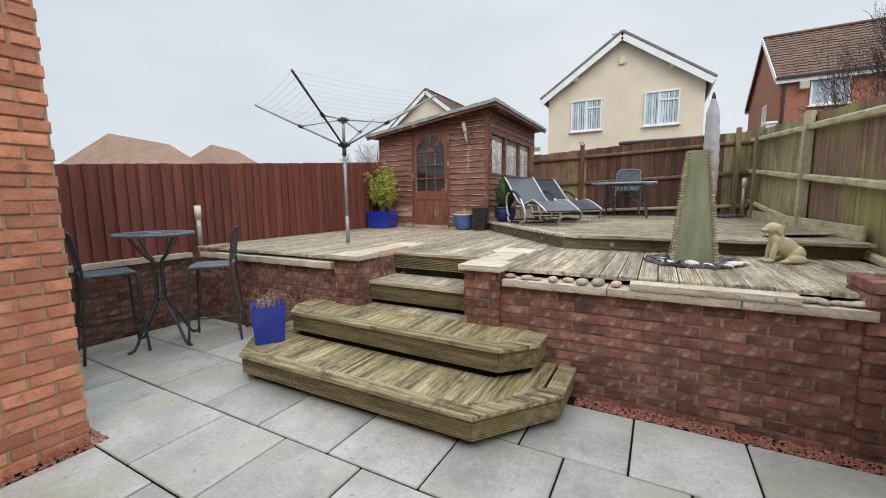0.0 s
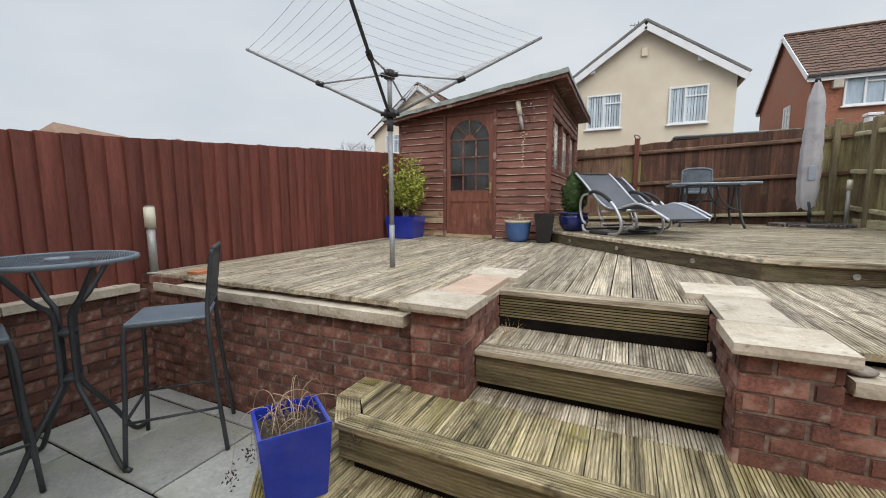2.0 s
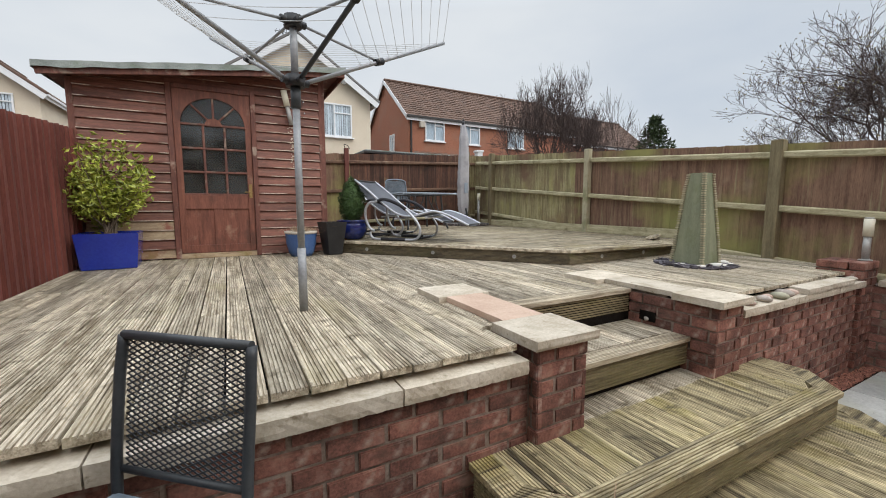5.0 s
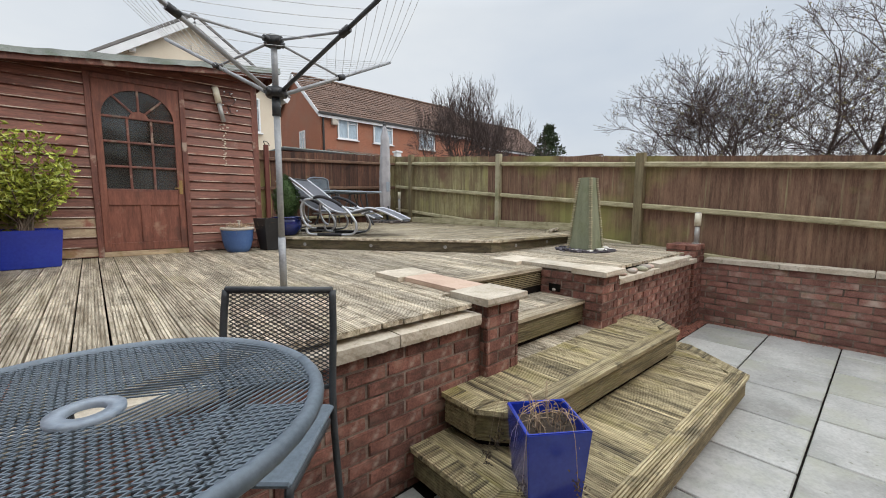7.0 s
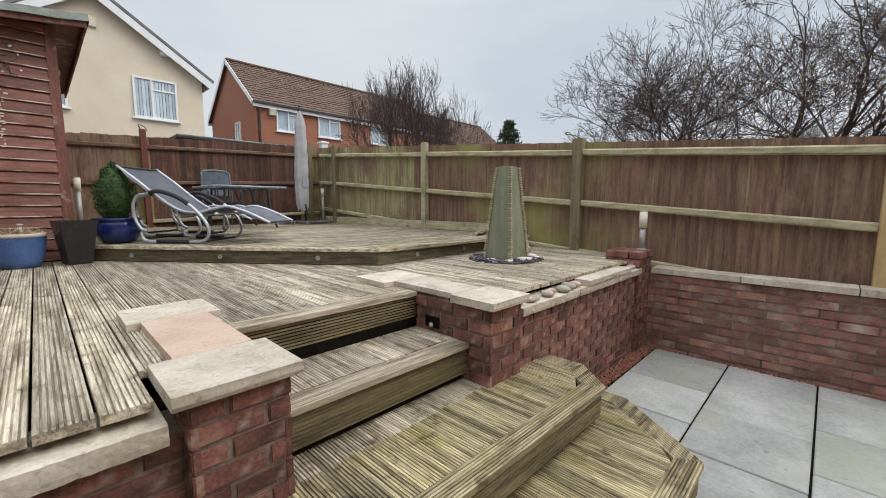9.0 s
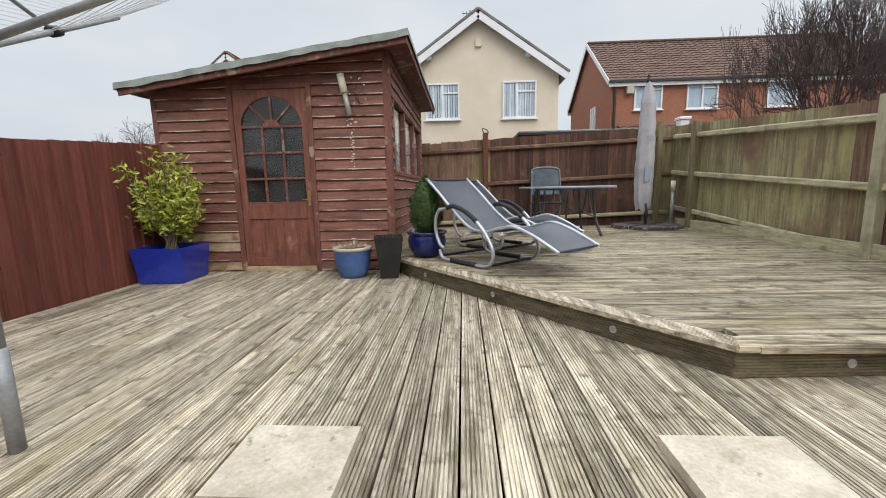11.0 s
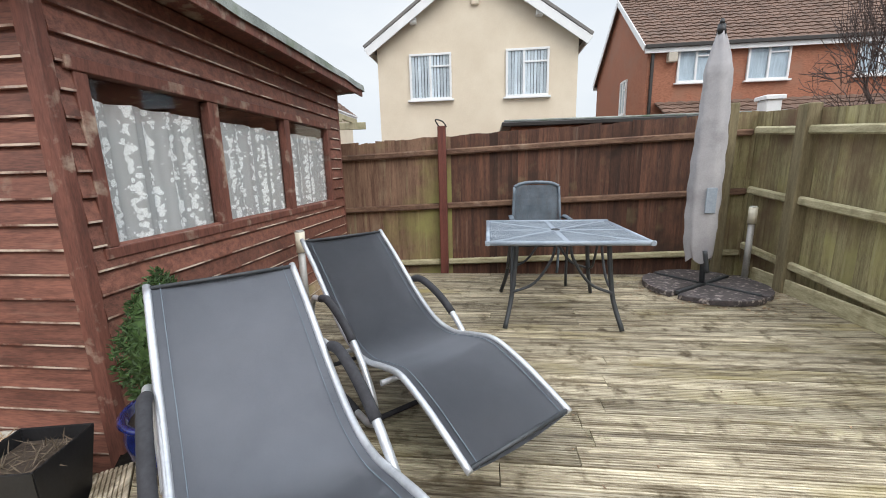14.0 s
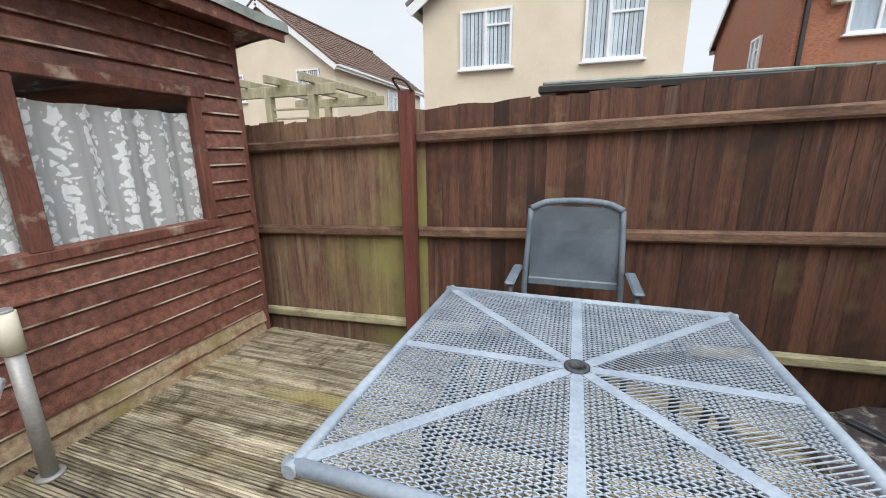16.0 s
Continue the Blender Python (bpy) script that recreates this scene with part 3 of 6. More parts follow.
def shiplap(a0, a1, z0, z1, flip, mat_):
    """One horizontal board between a0 and a1 along the front (flip False) or the window side."""
    bm = bmesh.new()
    prof = ((0.0, z0), (-.025, z0 + .002), (-.0255, z0 + .011), (-.012, z1 - .018), (-.003, z1 - .006), (0.0, z1))
    vs = []
    for a in (a0, a1):
        lim = (roof_z(a) if not flip else roof_z(SX1)) - .02
        vs.append([bm.verts.new((a, SY0 + d, min(z, lim))) if not flip else bm.verts.new((SX1 - d, a, min(z, lim))) for d, z in prof])
    for k in range(5):
        f = bm.faces.new((vs[0][k], vs[1][k], vs[1][k + 1], vs[0][k + 1]))
        # lower lip strip carries the peeled paint and painted highlight
        f.material_index = 1 if k == 1 else 0
    for v in vs:
        bm.faces.new(v)
    shed_part("board", bm, [mat_, worn_highlight])


z, rz = DECK + .01, random.Random(11)
while z < 3.15:
    zt = z + .107
    worn = bare_wood if z < DECK + .33 and rz.random() < .85 else shed_wood
    for a0, a1 in ((SX0 + .04, -4.47), (-3.60, SX1 - .05)):
        if roof_z(a1) - .03 > z:
            shiplap(a0, a1, z, zt, False, worn if a0 < -4.5 else shed_wood)
    if z > 2.79 and roof_z(-3.60) - .03 > z:
        shiplap(-4.47, -3.60, z, zt, False, shed_wood)
    if z < 3.09:
        if 1.93 < z + .05 < 2.74:
            shiplap(SY0 + .03, 6.96, z, zt, True, shed_wood)
            shiplap(9.51, SY1 - .03, z, zt, True, shed_wood)
        else:
            shiplap(SY0 + .03, SY1 - .03, z, zt, True, bare_wood if z < DECK + .3 and rz.random() < .95 else shed_wood)
    z += .1045
for nm, b in (("corner_trim", (SX1 - .055, SX1 + .022, SY0 - .024, SY0 + .03)), ("corner_trim", (SX1 - .02, SX1 + .02, SY1 - .035, SY1 + .01)), ("corner_trim", (SX0 - .01, SX0 + .045, SY0 - .024, SY0 + .02))):
    bm = bmesh.new(); box(bm, *b, DECK, (roof_z(b[0]) - .03), .004); shed_part(nm, bm, trim_wood)
# roof: deck, felt and edge boards
bm = bmesh.new()
A = [(-5.42, 6.61), (-2.59, 6.61), (-2.59, 10.08), (-5.42, 10.08)]
lo = [bm.verts.new((x, y, roof_z(x) - .01)) for x, y in A]
hi = [bm.verts.new((x, y, roof_z(x) + .015)) for x, y in A]
bm.faces.new(lo[::-1]); bm.faces.new(hi)
for i in range(4):
    bm.faces.new((lo[i], lo[(i + 1) % 4], hi[(i + 1) % 4], hi[i]))
shed_part("roof_boarding", bm, trim_wood)
bm = bmesh.new()
N, M = 26, 12
rr = random.Random(3)
grid = []
for j in range(M + 1):
    row = []
    for i in range(N + 1):
        x, y = -5.44 + 2.865 * i / N, 6.585 + 3.52 * j / M
        dz = .036 + rr.uniform(-.004, .006) + (.008 if i % 9 == 0 else 0)
        row.append(bm.verts.new((x, y, roof_z(x) + dz)))
    grid.append(row)
for j in range(M):
    for i in range(N):
        bm.faces.new((grid[j][i], grid[j][i + 1], grid[j + 1][i + 1], grid[j + 1][i])).smooth = True
for row in (grid[0], grid[M], [g[0] for g in grid], [g[N] for g in grid]):
    low = [bm.verts.new((v.co.x + (0.008 if v.co.x > -2.61 else 0), v.co.y - (0.006 if v.co.y < 6.6 else 0), v.co.z - .062 + rr.uniform(-.008, .008))) for v in row]
    for a, b, c, d in zip(row, row[1:], low[1:], low):
        bm.faces.new((a, b, c, d))
shed_part("roof_felt", bm, asphalt_felt, label="grey-green mineral roofing felt")
bm = bmesh.new()
tilt = math.atan(.135)
box(bm, 0, 2.835 / math.cos(tilt), -.011, .011, -.075, -.012, .003)
bm.transform(pose(-5.43, 6.618, roof_z(-5.43), 0, -math.degrees(tilt), 0)); shed_part("fascia", bm, trim_wood)
bm = bmesh.new(); box(bm, -2.605, -2.585, 6.61, 10.08, roof_z(-2.59) - .085, roof_z(-2.59) - .012, .003); shed_part("fascia", bm, trim_wood)
# side window
bm = bmesh.new(); box(bm, SX1 - .03, SX1 + .03, 6.93, 9.54, 1.905, 1.955, .004); sill = shed_part("window_sill", bm, trim_wood)
bm = bmesh.new(); box(bm, SX1 - .03, SX1 + .035, 6.91, 9.56, 2.675, 2.73, .004); shed_part("window_head", bm, trim_wood)
for y0, y1 in ((6.94, 7.0), (7.71, 7.80), (8.60, 8.68), (9.47, 9.53)):
    bm = bmesh.new(); box(bm, SX1 - .03, SX1 + .028, y0, y1, 1.955, 2.675, .004); shed_part("window_mullion", bm, trim_wood)
curtain_lace = bpy.data.materials.new("lace")
curtain_lace.use_nodes = True
n_, l_ = curtain_lace.node_tree.nodes, curtain_lace.node_tree.links
tc_ = n_.new("ShaderNodeTexCoord")
wob_ = n_.new("ShaderNodeTexNoise"); wob_.inputs["Scale"].default_value = 16; wob_.inputs["Detail"].default_value = 3
l_.new(tc_.outputs["Object"], wob_.inputs["Vector"])
dis_ = n_.new("ShaderNodeVectorMath"); dis_.operation = "MULTIPLY_ADD"; dis_.inputs[1].default_value = (.05, .09, .05)
l_.new(wob_.outputs["Color"], dis_.inputs[0]); l_.new(tc_.outputs["Object"], dis_.inputs[2])
vo_ = n_.new("ShaderNodeTexVoronoi"); vo_.inputs["Scale"].default_value = 30
l_.new(dis_.outputs[0], vo_.inputs["Vector"])
sep_ = n_.new("ShaderNodeSeparateXYZ"); l_.new(dis_.outputs[0], sep_.inputs[0])
col_ = n_.new("ShaderNodeMath"); col_.operation = "MULTIPLY"; col_.inputs[1].default_value = 2 * math.pi / .125
l_.new(sep_.outputs["Y"], col_.inputs[0])
sn_ = n_.new("ShaderNodeMath"); sn_.operation = "SINE"; l_.new(col_.outputs[0], sn_.inputs[0])
sc_ = n_.new("ShaderNodeMath"); sc_.operation = "MULTIPLY_ADD"; sc_.inputs[1].default_value, sc_.inputs[2].default_value = .28, .40
l_.new(sn_.outputs[0], sc_.inputs[0])
ad_ = n_.new("ShaderNodeMath"); ad_.operation = "SUBTRACT"
l_.new(sc_.outputs[0], ad_.inputs[0]); l_.new(vo_.outputs["Distance"], ad_.inputs[1])
mr_ = n_.new("ShaderNodeMapRange"); mr_.inputs["From Min"].default_value, mr_.inputs["From Max"].default_value = 0.0, 0.10
mr_.inputs["To Min"].default_value, mr_.inputs["To Max"].default_value = 0.52, 1.0
l_.new(ad_.outputs[0], mr_.inputs["Value"])
l_.new(mr_.outputs["Result"], n_["Principled BSDF"].inputs["Alpha"])
n_["Principled BSDF"].inputs["Base Color"].default_value = (0.96, 0.97, 0.97, 1)
n_["Principled BSDF"].inputs["Roughness"].default_value = 0.9
for y0, y1 in ((7.0, 7.71), (7.80, 8.60), (8.68, 9.47)):
    bm = bmesh.new(); box(bm, SX1 - .012, SX1 - .008, y0, y1, 1.955, 2.675)
    pane = shed_part("window_pane", bm, pane_glass)
    pane.visible_shadow = False
    bm = bmesh.new()
    cols = [[bm.verts.new((SX1 - .05 + .016 * math.sin((y0 + (y1 - y0) * i / 40) * 34) + .008 * math.sin(i * 1.9), y0 - .03 + (y1 - y0 + .06) * i / 40, zz)) for zz in (1.93, 2.25, 2.585 + .004 * math.sin(i * .5))] for i in range(41)]
    for a, b in zip(cols, cols[1:]):
        for k in range(2):
            bm.faces.new((a[k], b[k], b[k + 1], a[k + 1])).smooth = True
    shed_part("lace_curtain", bm, curtain_lace, label="white floral lace net curtain")
# door
fx0, fx1 = -4.47, -3.60
for b in ((fx0, fx0 + .052, DECK, 2.83), (fx1 - .052, fx1, DECK, 2.83), (fx0 + .052, fx1 - .052, 2.778, 2.83)):
    bm = bmesh.new(); box(bm, b[0], b[1], SY0 - .035, SY0 + .03, b[2], b[3], .004); shed_part("door_frame", bm, trim_wood)
bm = bmesh.new(); box(bm, fx0, fx1, SY0 - .03, SY0 + .03, DECK, DECK + .055, .004); shed_part("threshold", bm, bare_wood)
dx0, dx1 = fx0 + .055, fx1 - .055
gx0, gx1, gz0, gz1 = dx0 + .063, dx1 - .063, 1.625, 2.41
gc, gr = (gx0 + gx1) / 2, (gx1 - gx0) / 2
bm = bmesh.new()
# arched head
K = 20
arc = [(gc + gr * math.cos(math.pi * k / K), gz1 + .93 * gr * math.sin(math.pi * k / K)) for k in range(K + 1)]
top = [(dx1, gz1)] + [(dx1 + (dx0 - dx1) * k / (K - 2), 2.775) for k in range(K - 1)] + [(dx0, gz1)]
fr = [[bm.verts.new((x, yy, z)) for x, z in arc] for yy in (SY0 - .018, SY0 + .022)]
ft = [[bm.verts.new((x, yy, z)) for x, z in top] for yy in (SY0 - .018, SY0 + .022)]
for k in range(K):
    bm.faces.new((fr[0][k], ft[0][k], ft[0][k + 1], fr[0][k + 1]))
    bm.faces.new((fr[0][k], fr[0][k + 1], fr[1][k + 1], fr[1][k]))
door = shed_part("door", bm, door_wood, label="brown-red timber door with an arched glazed top")
for nm, b in (("stile", (dx0, gx0, DECK + .06, gz1)), ("stile", (gx1, dx1, DECK + .06, gz1)), ("rail", (gx0, gx1, 1.47, gz0)), ("rail", (gx0, gx1, DECK + .06, DECK + .15)), ("muntin", (gc - .045, gc + .045, DECK + .15, 1.47))):
    bm = bmesh.new(); box(bm, b[0], b[1], SY0 - .018, SY0 + .022, b[2], b[3], .003); shed_part(nm, bm, door_wood, door)
for x0, x1 in ((gx0, gc - .045), (gc + .045, gx1)):
    bm = bmesh.new(); box(bm, x0, x1, SY0 - .004, SY0 + .01, DECK + .15, 1.47); shed_part("door_panel", bm, door_wood, door)
for x_ in (gx0 + (gx1 - gx0) / 3, gx0 + (gx1 - gx0) * 2 / 3):
    bm = bmesh.new(); box(bm, x_ - .012, x_ + .012, SY0 - .014, SY0 + .016, gz0, gz1, .004); shed_part("glazing_bar", bm, trim_wood, door)
for z_ in (gz0 + .01, gz0 + (gz1 - gz0) / 3, gz0 + (gz1 - gz0) * 2 / 3, gz1):
    bm = bmesh.new(); box(bm, gx0, gx1, SY0 - .016, SY0 + .016, z_ - .012, z_ + .012, .004); shed_part("glazing_bar", bm, trim_wood, door)
for a in (45, 90, 135):
    bm = bmesh.new(); box(bm, .05, gr * .95, -.015, .015, -.011, .011, .004)
    bm.transform(pose(gc, SY0, gz1, 0, -a, 0)); shed_part("glazing_bar", bm, trim_wood, door)
bm = bmesh.new()
c0 = [bm.verts.new((gc + .085 * math.cos(math.pi * k / 12), SY0 - .018, gz1 + .075 * math.sin(math.pi * k / 12))) for k in range(13)]
c1 = [bm.verts.new((v.co.x, SY0 + .01, v.co.z)) for v in c0]
bm.faces.new(c0)
for k in range(12):
    bm.faces.new((c0[k], c1[k], c1[k + 1], c0[k + 1]))
shed_part("fan_hub", bm, door_wood, door)
bm = bmesh.new(); box(bm, gx0, gx1, SY0 + .002, SY0 + .005, gz0, gz1 + gr * .97); shed_part("door_pane", bm, sky_grey_glass, door)
streak_paint = material("paint_run", (0.50, 0.42, 0.33), (0.66, 0.58, 0.48), 0.85, 12)
rp = random.Random(44)
bm = bmesh.new()
for k in range(26):
    zz = 2.47 - .52 * (k / 26) ** 1.3
    w_ = rp.uniform(.004, .014) * (1.6 if k < 4 else 1)
    xx = -3.20 + rp.uniform(-.02, .02) * (1 if k > 5 else 2.2)
    box(bm, xx - w_, xx + w_, SY0 - .0275, SY0 - .02, zz - rp.uniform(.006, .02), zz)
tagged(shed_part("paint_run", bm, streak_paint, label="pale run of weathered paint below the light"), kind="stuff")
steel = material("dull_steel", (0.34, 0.335, 0.32), (0.47, 0.46, 0.44), 0.5, 6, fine=80, bump=0.08, metal=0.35)
brass = material("aged_brass", (0.35, 0.24, 0.10), (0.5, 0.36, 0.16), 0.4, 10, metal=0.9)
bm = bmesh.new(); box(bm, dx1 - .05, dx1 - .015, SY0 - .024, SY0 - .017, 1.60, 1.76, .003); box(bm, dx1 - .04, dx1 - .028, SY0 - .05, SY0 - .02, 1.66, 1.672, .003)
box(bm, dx1 - .10, dx1 - .03, SY0 - .055, SY0 - .043, 1.66, 1.675, .004); shed_part("door_handle", bm, brass, door, "tarnished brass lever handle")


# ---- garden things ----
blue_glaze = material("blue_glaze", (0.011, 0.027, 0.28), (0.016, 0.042, 0.38), 0.22, 3, fine=50, bump=0.06, coat=0.4, spots=(0.02, 0.06, 0.32), spot_at=(0.6, 0.9), spot_scale=3)
blue_dark = material("cobalt_glaze", (0.008, 0.014, 0.09), (0.015, 0.03, 0.17), 0.15, 3, fine=40, bump=0.08, coat=0.6)
blue_matt = material("blue_ribbed_pot", (0.045, 0.10, 0.26), (0.08, 0.16, 0.36), 0.5, 5, fine=60, bump=0.15, spots=(0.2, 0.28, 0.42), spot_at=(0.6, 0.85), spot_scale=7)
pot_rim = material("pale_pot_rim", (0.42, 0.38, 0.32), (0.55, 0.5, 0.42), 0.6, 8)
black_plastic = material("black_plastic", (0.010, 0.010, 0.011), (0.022, 0.022, 0.024), 0.45, 8, fine=90, bump=0.1)
frame_dark = material("dark_metal", (0.028, 0.032, 0.036), (0.05, 0.055, 0.06), 0.5, 8, fine=90, bump=0.08)
frame_blue = material("blue_grey_metal", (0.10, 0.13, 0.16), (0.17, 0.21, 0.25), 0.45, 8, fine=90, bump=0.08)
frame_pale = material("pale_blue_metal", (0.22, 0.265, 0.32), (0.33, 0.38, 0.44), 0.4, 6, fine=80, bump=0.08)
frame_silver = material("silver_tube", (0.46, 0.48, 0.52), (0.60, 0.62, 0.65), 0.35, 8, metal=0.5, bump=0.04)
sling = material("grey_sling_mesh", (0.118, 0.128, 0.15), (0.17, 0.18, 0.207), 0.72, 2, fine=420, bump=0.5, distance=0.001, spots=(0.15, 0.158, 0.178), spot_at=(0.55, 0.8), spot_scale=2.2)
foam = material("dark_foam_grip", (0.022, 0.022, 0.026), (0.04, 0.04, 0.046), 0.85, 20)
stone_moss = material("green_slate", (0.16, 0.175, 0.11), (0.25, 0.265, 0.17), 0.75, 3, fine=50, bump=0.25, stretch=(4, 4, 0.6), spots=(0.14, 0.16, 0.07), spot_at=(0.5, 0.75), spot_scale=3)
stone_edge = material("sandy_stone_edge", (0.30, 0.27, 0.17), (0.42, 0.38, 0.26), 0.9, 20, bump=0.5, per_island=0.25)
dog_stone = material("cast_cream_stone", (0.46, 0.40, 0.25), (0.60, 0.53, 0.36), 0.85, 8, fine=90, bump=0.3, spots=(0.30, 0.26, 0.14), spot_at=(0.55, 0.8), spot_scale=8)
pebble = material("beach_pebble", (0.27, 0.235, 0.20), (0.48, 0.42, 0.36), 0.75, 6, bump=0.2, per_piece=0.28)
pebble_pink = material("pink_pebble", (0.36, 0.25, 0.20), (0.52, 0.39, 0.32), 0.75, 9, bump=0.2, per_piece=0.2, spots=(0.6, 0.52, 0.46), spot_at=(0.6, 0.7), spot_scale=20)
pebble_green = material("green_pebble", (0.24, 0.235, 0.17), (0.42, 0.40, 0.29), 0.75, 14, bump=0.3, per_piece=0.25)
pebble_pale = material("white_pebble", (0.62, 0.60, 0.55), (0.75, 0.73, 0.68), 0.7, 6, bump=0.2)
slate_chip = material("slate_chips", (0.05, 0.045, 0.055), (0.13, 0.115, 0.13), 0.6, 20, bump=0.3, per_island=0.4)
cover_cloth = material("grey_cover_cloth", (0.33, 0.32, 0.335), (0.46, 0.45, 0.465), 0.85, 3, fine=120, bump=0.3, spots=(0.17, 0.165, 0.17), spot_at=(0.55, 0.8), spot_scale=2.5)
leaf_lime = material("lime_leaves", (0.20, 0.26, 0.025), (0.46, 0.48, 0.09), 0.45, 30, bump=0.1, per_island=0.4)
leaf_dark = material("conifer_green", (0.025, 0.055, 0.014), (0.06, 0.11, 0.03), 0.7, 30, bump=0.1, per_island=0.45)
stem_wood = material("stem_wood", (0.10, 0.075, 0.05), (0.18, 0.14, 0.10), 0.85, 10)
dry_stalk = material("dry_stalks", (0.30, 0.20, 0.12), (0.48, 0.36, 0.24), 0.85, 10, per_island=0.4)
lamp_cream = material("lamp_diffuser", (0.66, 0.62, 0.48), (0.74, 0.70, 0.57), 0.4, 6, bump=0.05)
resin = material("black_weight_slab", (0.035, 0.030, 0.032), (0.10, 0.084, 0.084), 0.55, 9, fine=60, bump=0.5, spots=(0.40, 0.35, 0.32), spot_at=(0.54, 0.66), spot_scale=22)
leaf_dry = material("dead_leaves", (0.16, 0.10, 0.06), (0.34, 0.23, 0.14), 0.85, 20, per_island=0.4)
terracotta_bit = material("terracotta", (0.42, 0.15, 0.07), (0.52, 0.22, 0.11), 0.85, 8)
alu = material("dull_aluminium", (0.24, 0.25, 0.26), (0.36, 0.37, 0.38), 0.5, 6, fine=60, metal=0.3, bump=0.05)
line_cord = material("washing_line", (0.55, 0.58, 0.6), (0.68, 0.7, 0.72), 0.6, 20)


def frustum(bm, half0, half1, z0, z1, wall=0.0, bevel=0.006):
    """A square tapered pot body; wall: hollow with that thickness."""
    def ring(h, z):
        return [bm.verts.new((sx * h, sy * h, z)) for sx, sy in ((-1, -1), (1, -1), (1, 1), (-1, 1))]
    rings = [ring(half0, z0), ring(half1, z1)]
    if wall:
        rings += [ring(half1 - wall, z1), ring(half1 - wall - .004, z1 - .06)]
    for a, b in zip(rings, rings[1:]):
        for k in range(4):
            bm.faces.new((a[k], a[(k + 1) % 4], b[(k + 1) % 4], b[k]))
    bm.faces.new(rings[0][::-1])
    bm.faces.new(rings[-1])
    if bevel:
        bmesh.ops.bevel(bm, geom=[e for e in bm.edges if e.calc_length() > .04], offset=bevel, segments=2, affect="EDGES")
    return bm


def scatter(count, seed, inside, make):
    """One mesh of many small pieces: make(rnd, centre) gives verts and faces."""
    r_ = random.Random(seed)
    vs, fs = [], []
    while count > 0:
        c_ = inside(r_)
        if c_ is None:
            continue
        v, f = make(r_, Vector(c_))
        k = len(vs)
        vs += v
        fs += [tuple(k + i for i in q) for q in f]
        count -= 1
    me = bpy.data.meshes.new("scatter")
    me.from_pydata(vs, [], fs)
    return me


def leaf_at(r_, c_, length, width):
    d = Vector((r_.gauss(0, 1), r_.gauss(0, 1), r_.gauss(.35, .8))).normalized()
    s = d.orthogonal().normalized()
    s.rotate(Matrix.Rotation(r_.uniform(0, 6.28), 3, d))
    u = d.cross(s)
    L, W = length * r_.uniform(.7, 1.25), width * r_.uniform(.7, 1.2)
    fold = u * W * .3
    return [c_, c_ + d * L * .45 + s * W * .5 + fold, c_ + d * L, c_ + d * L * .45 - s * W * .5 + fold, c_ + d * L * .5], [(0, 1, 4), (1, 2, 4), (2, 3, 4), (3, 0, 4)]


def mesh_part(name, me, mat_, parent, label="", kind=""):
    me.materials.append(mat_)
    ob = new(name, me)
    ob.parent = parent
    return tagged(ob, label, kind=kind)


def stems(parent, name, specs, mat_, r=.006, seg=5):
    bm = bmesh.new()
    for pts in specs:
        tube(bm, smoothed(pts, 4), r, seg, r * .4)
    return part(name, bm, mat_, parent)


# square blue planter with a lime shrub
pl = thing("planter", "large square cobalt blue planter with a leafy lime shrub", "planter", (-4.955, 6.46, DECK, 4))
bm = bmesh.new(); frustum(bm, .207, .238, .003, .34, .02); part("pot", bm, blue_glaze, pl, "glossy cobalt blue glazed pot")
bm = bmesh.new(); box(bm, -.215, .215, -.215, .215, .25, .29); part("soil", bm, soil, pl)
r0 = random.Random(4)
tips = []
sp = []
for i in range(26):
    a, rr_ = r0.uniform(0, 6.28), r0.uniform(.05, .42)
    tip = (math.cos(a) * rr_, math.sin(a) * rr_ * .85, r0.uniform(.6, 1.22) - rr_ * .45)
    sp.append([(r0.uniform(-.05, .05), r0.uniform(-.05, .05), .28), (tip[0] * .3, tip[1] * .3, .28 + (tip[2] - .28) * .45), tip])
    tips.append(tip)
tagged(stems(pl, "branching", sp, stem_wood, .009), kind="stuff")


def shrub_place(r_):
    t_ = r_.choice(tips)
    f_ = r_.uniform(.5, 1.06)
    return (t_[0] * f_ + r_.gauss(0, .045), t_[1] * f_ + r_.gauss(0, .045), .30 + (t_[2] - .28) * f_ + r_.gauss(0, .04))


mesh_part("leaves", scatter(2600, 7, shrub_place, lambda r_, c_: leaf_at(r_, c_, .066, .03)), leaf_lime, pl, "yellow-green leaves", "stuff")

# ribbed blue pot with dry plants
pt = thing("flower_pot", "ribbed blue pot with a pale rim and dried stalks", "plant pot", (-3.18, 6.54, DECK, 0))
bm = bmesh.new()
prof = [(.115, .0), (.14, .05), (.165, .15), (.172, .24), (.178, .27)]
rings = []
for r_, z_ in prof:
    rings.append([bm.verts.new(((r_ + (.0035 if k % 2 else -.0025)) * math.cos(2 * math.pi * k / 72), (r_ + (.0035 if k % 2 else -.0025)) * math.sin(2 * math.pi * k / 72), z_)) for k in range(72)])
for a, b in zip(rings, rings[1:]):
    for k in range(72):
        bm.faces.new((a[k], a[(k + 1) % 72], b[(k + 1) % 72], b[k])).smooth = True
bm.faces.new(rings[0][::-1])
part("pot", bm, blue_matt, pt)
bm = bmesh.new(); lathe(bm, [(.176, .265), (.188, .275), (.188, .295), (.17, .30), (.165, .255)]); part("rim", bm, pot_rim, pt)
bm = bmesh.new(); lathe(bm, [(.165, .24), (.165, .275), (.05, .285)]); part("soil", bm, soil, pt)
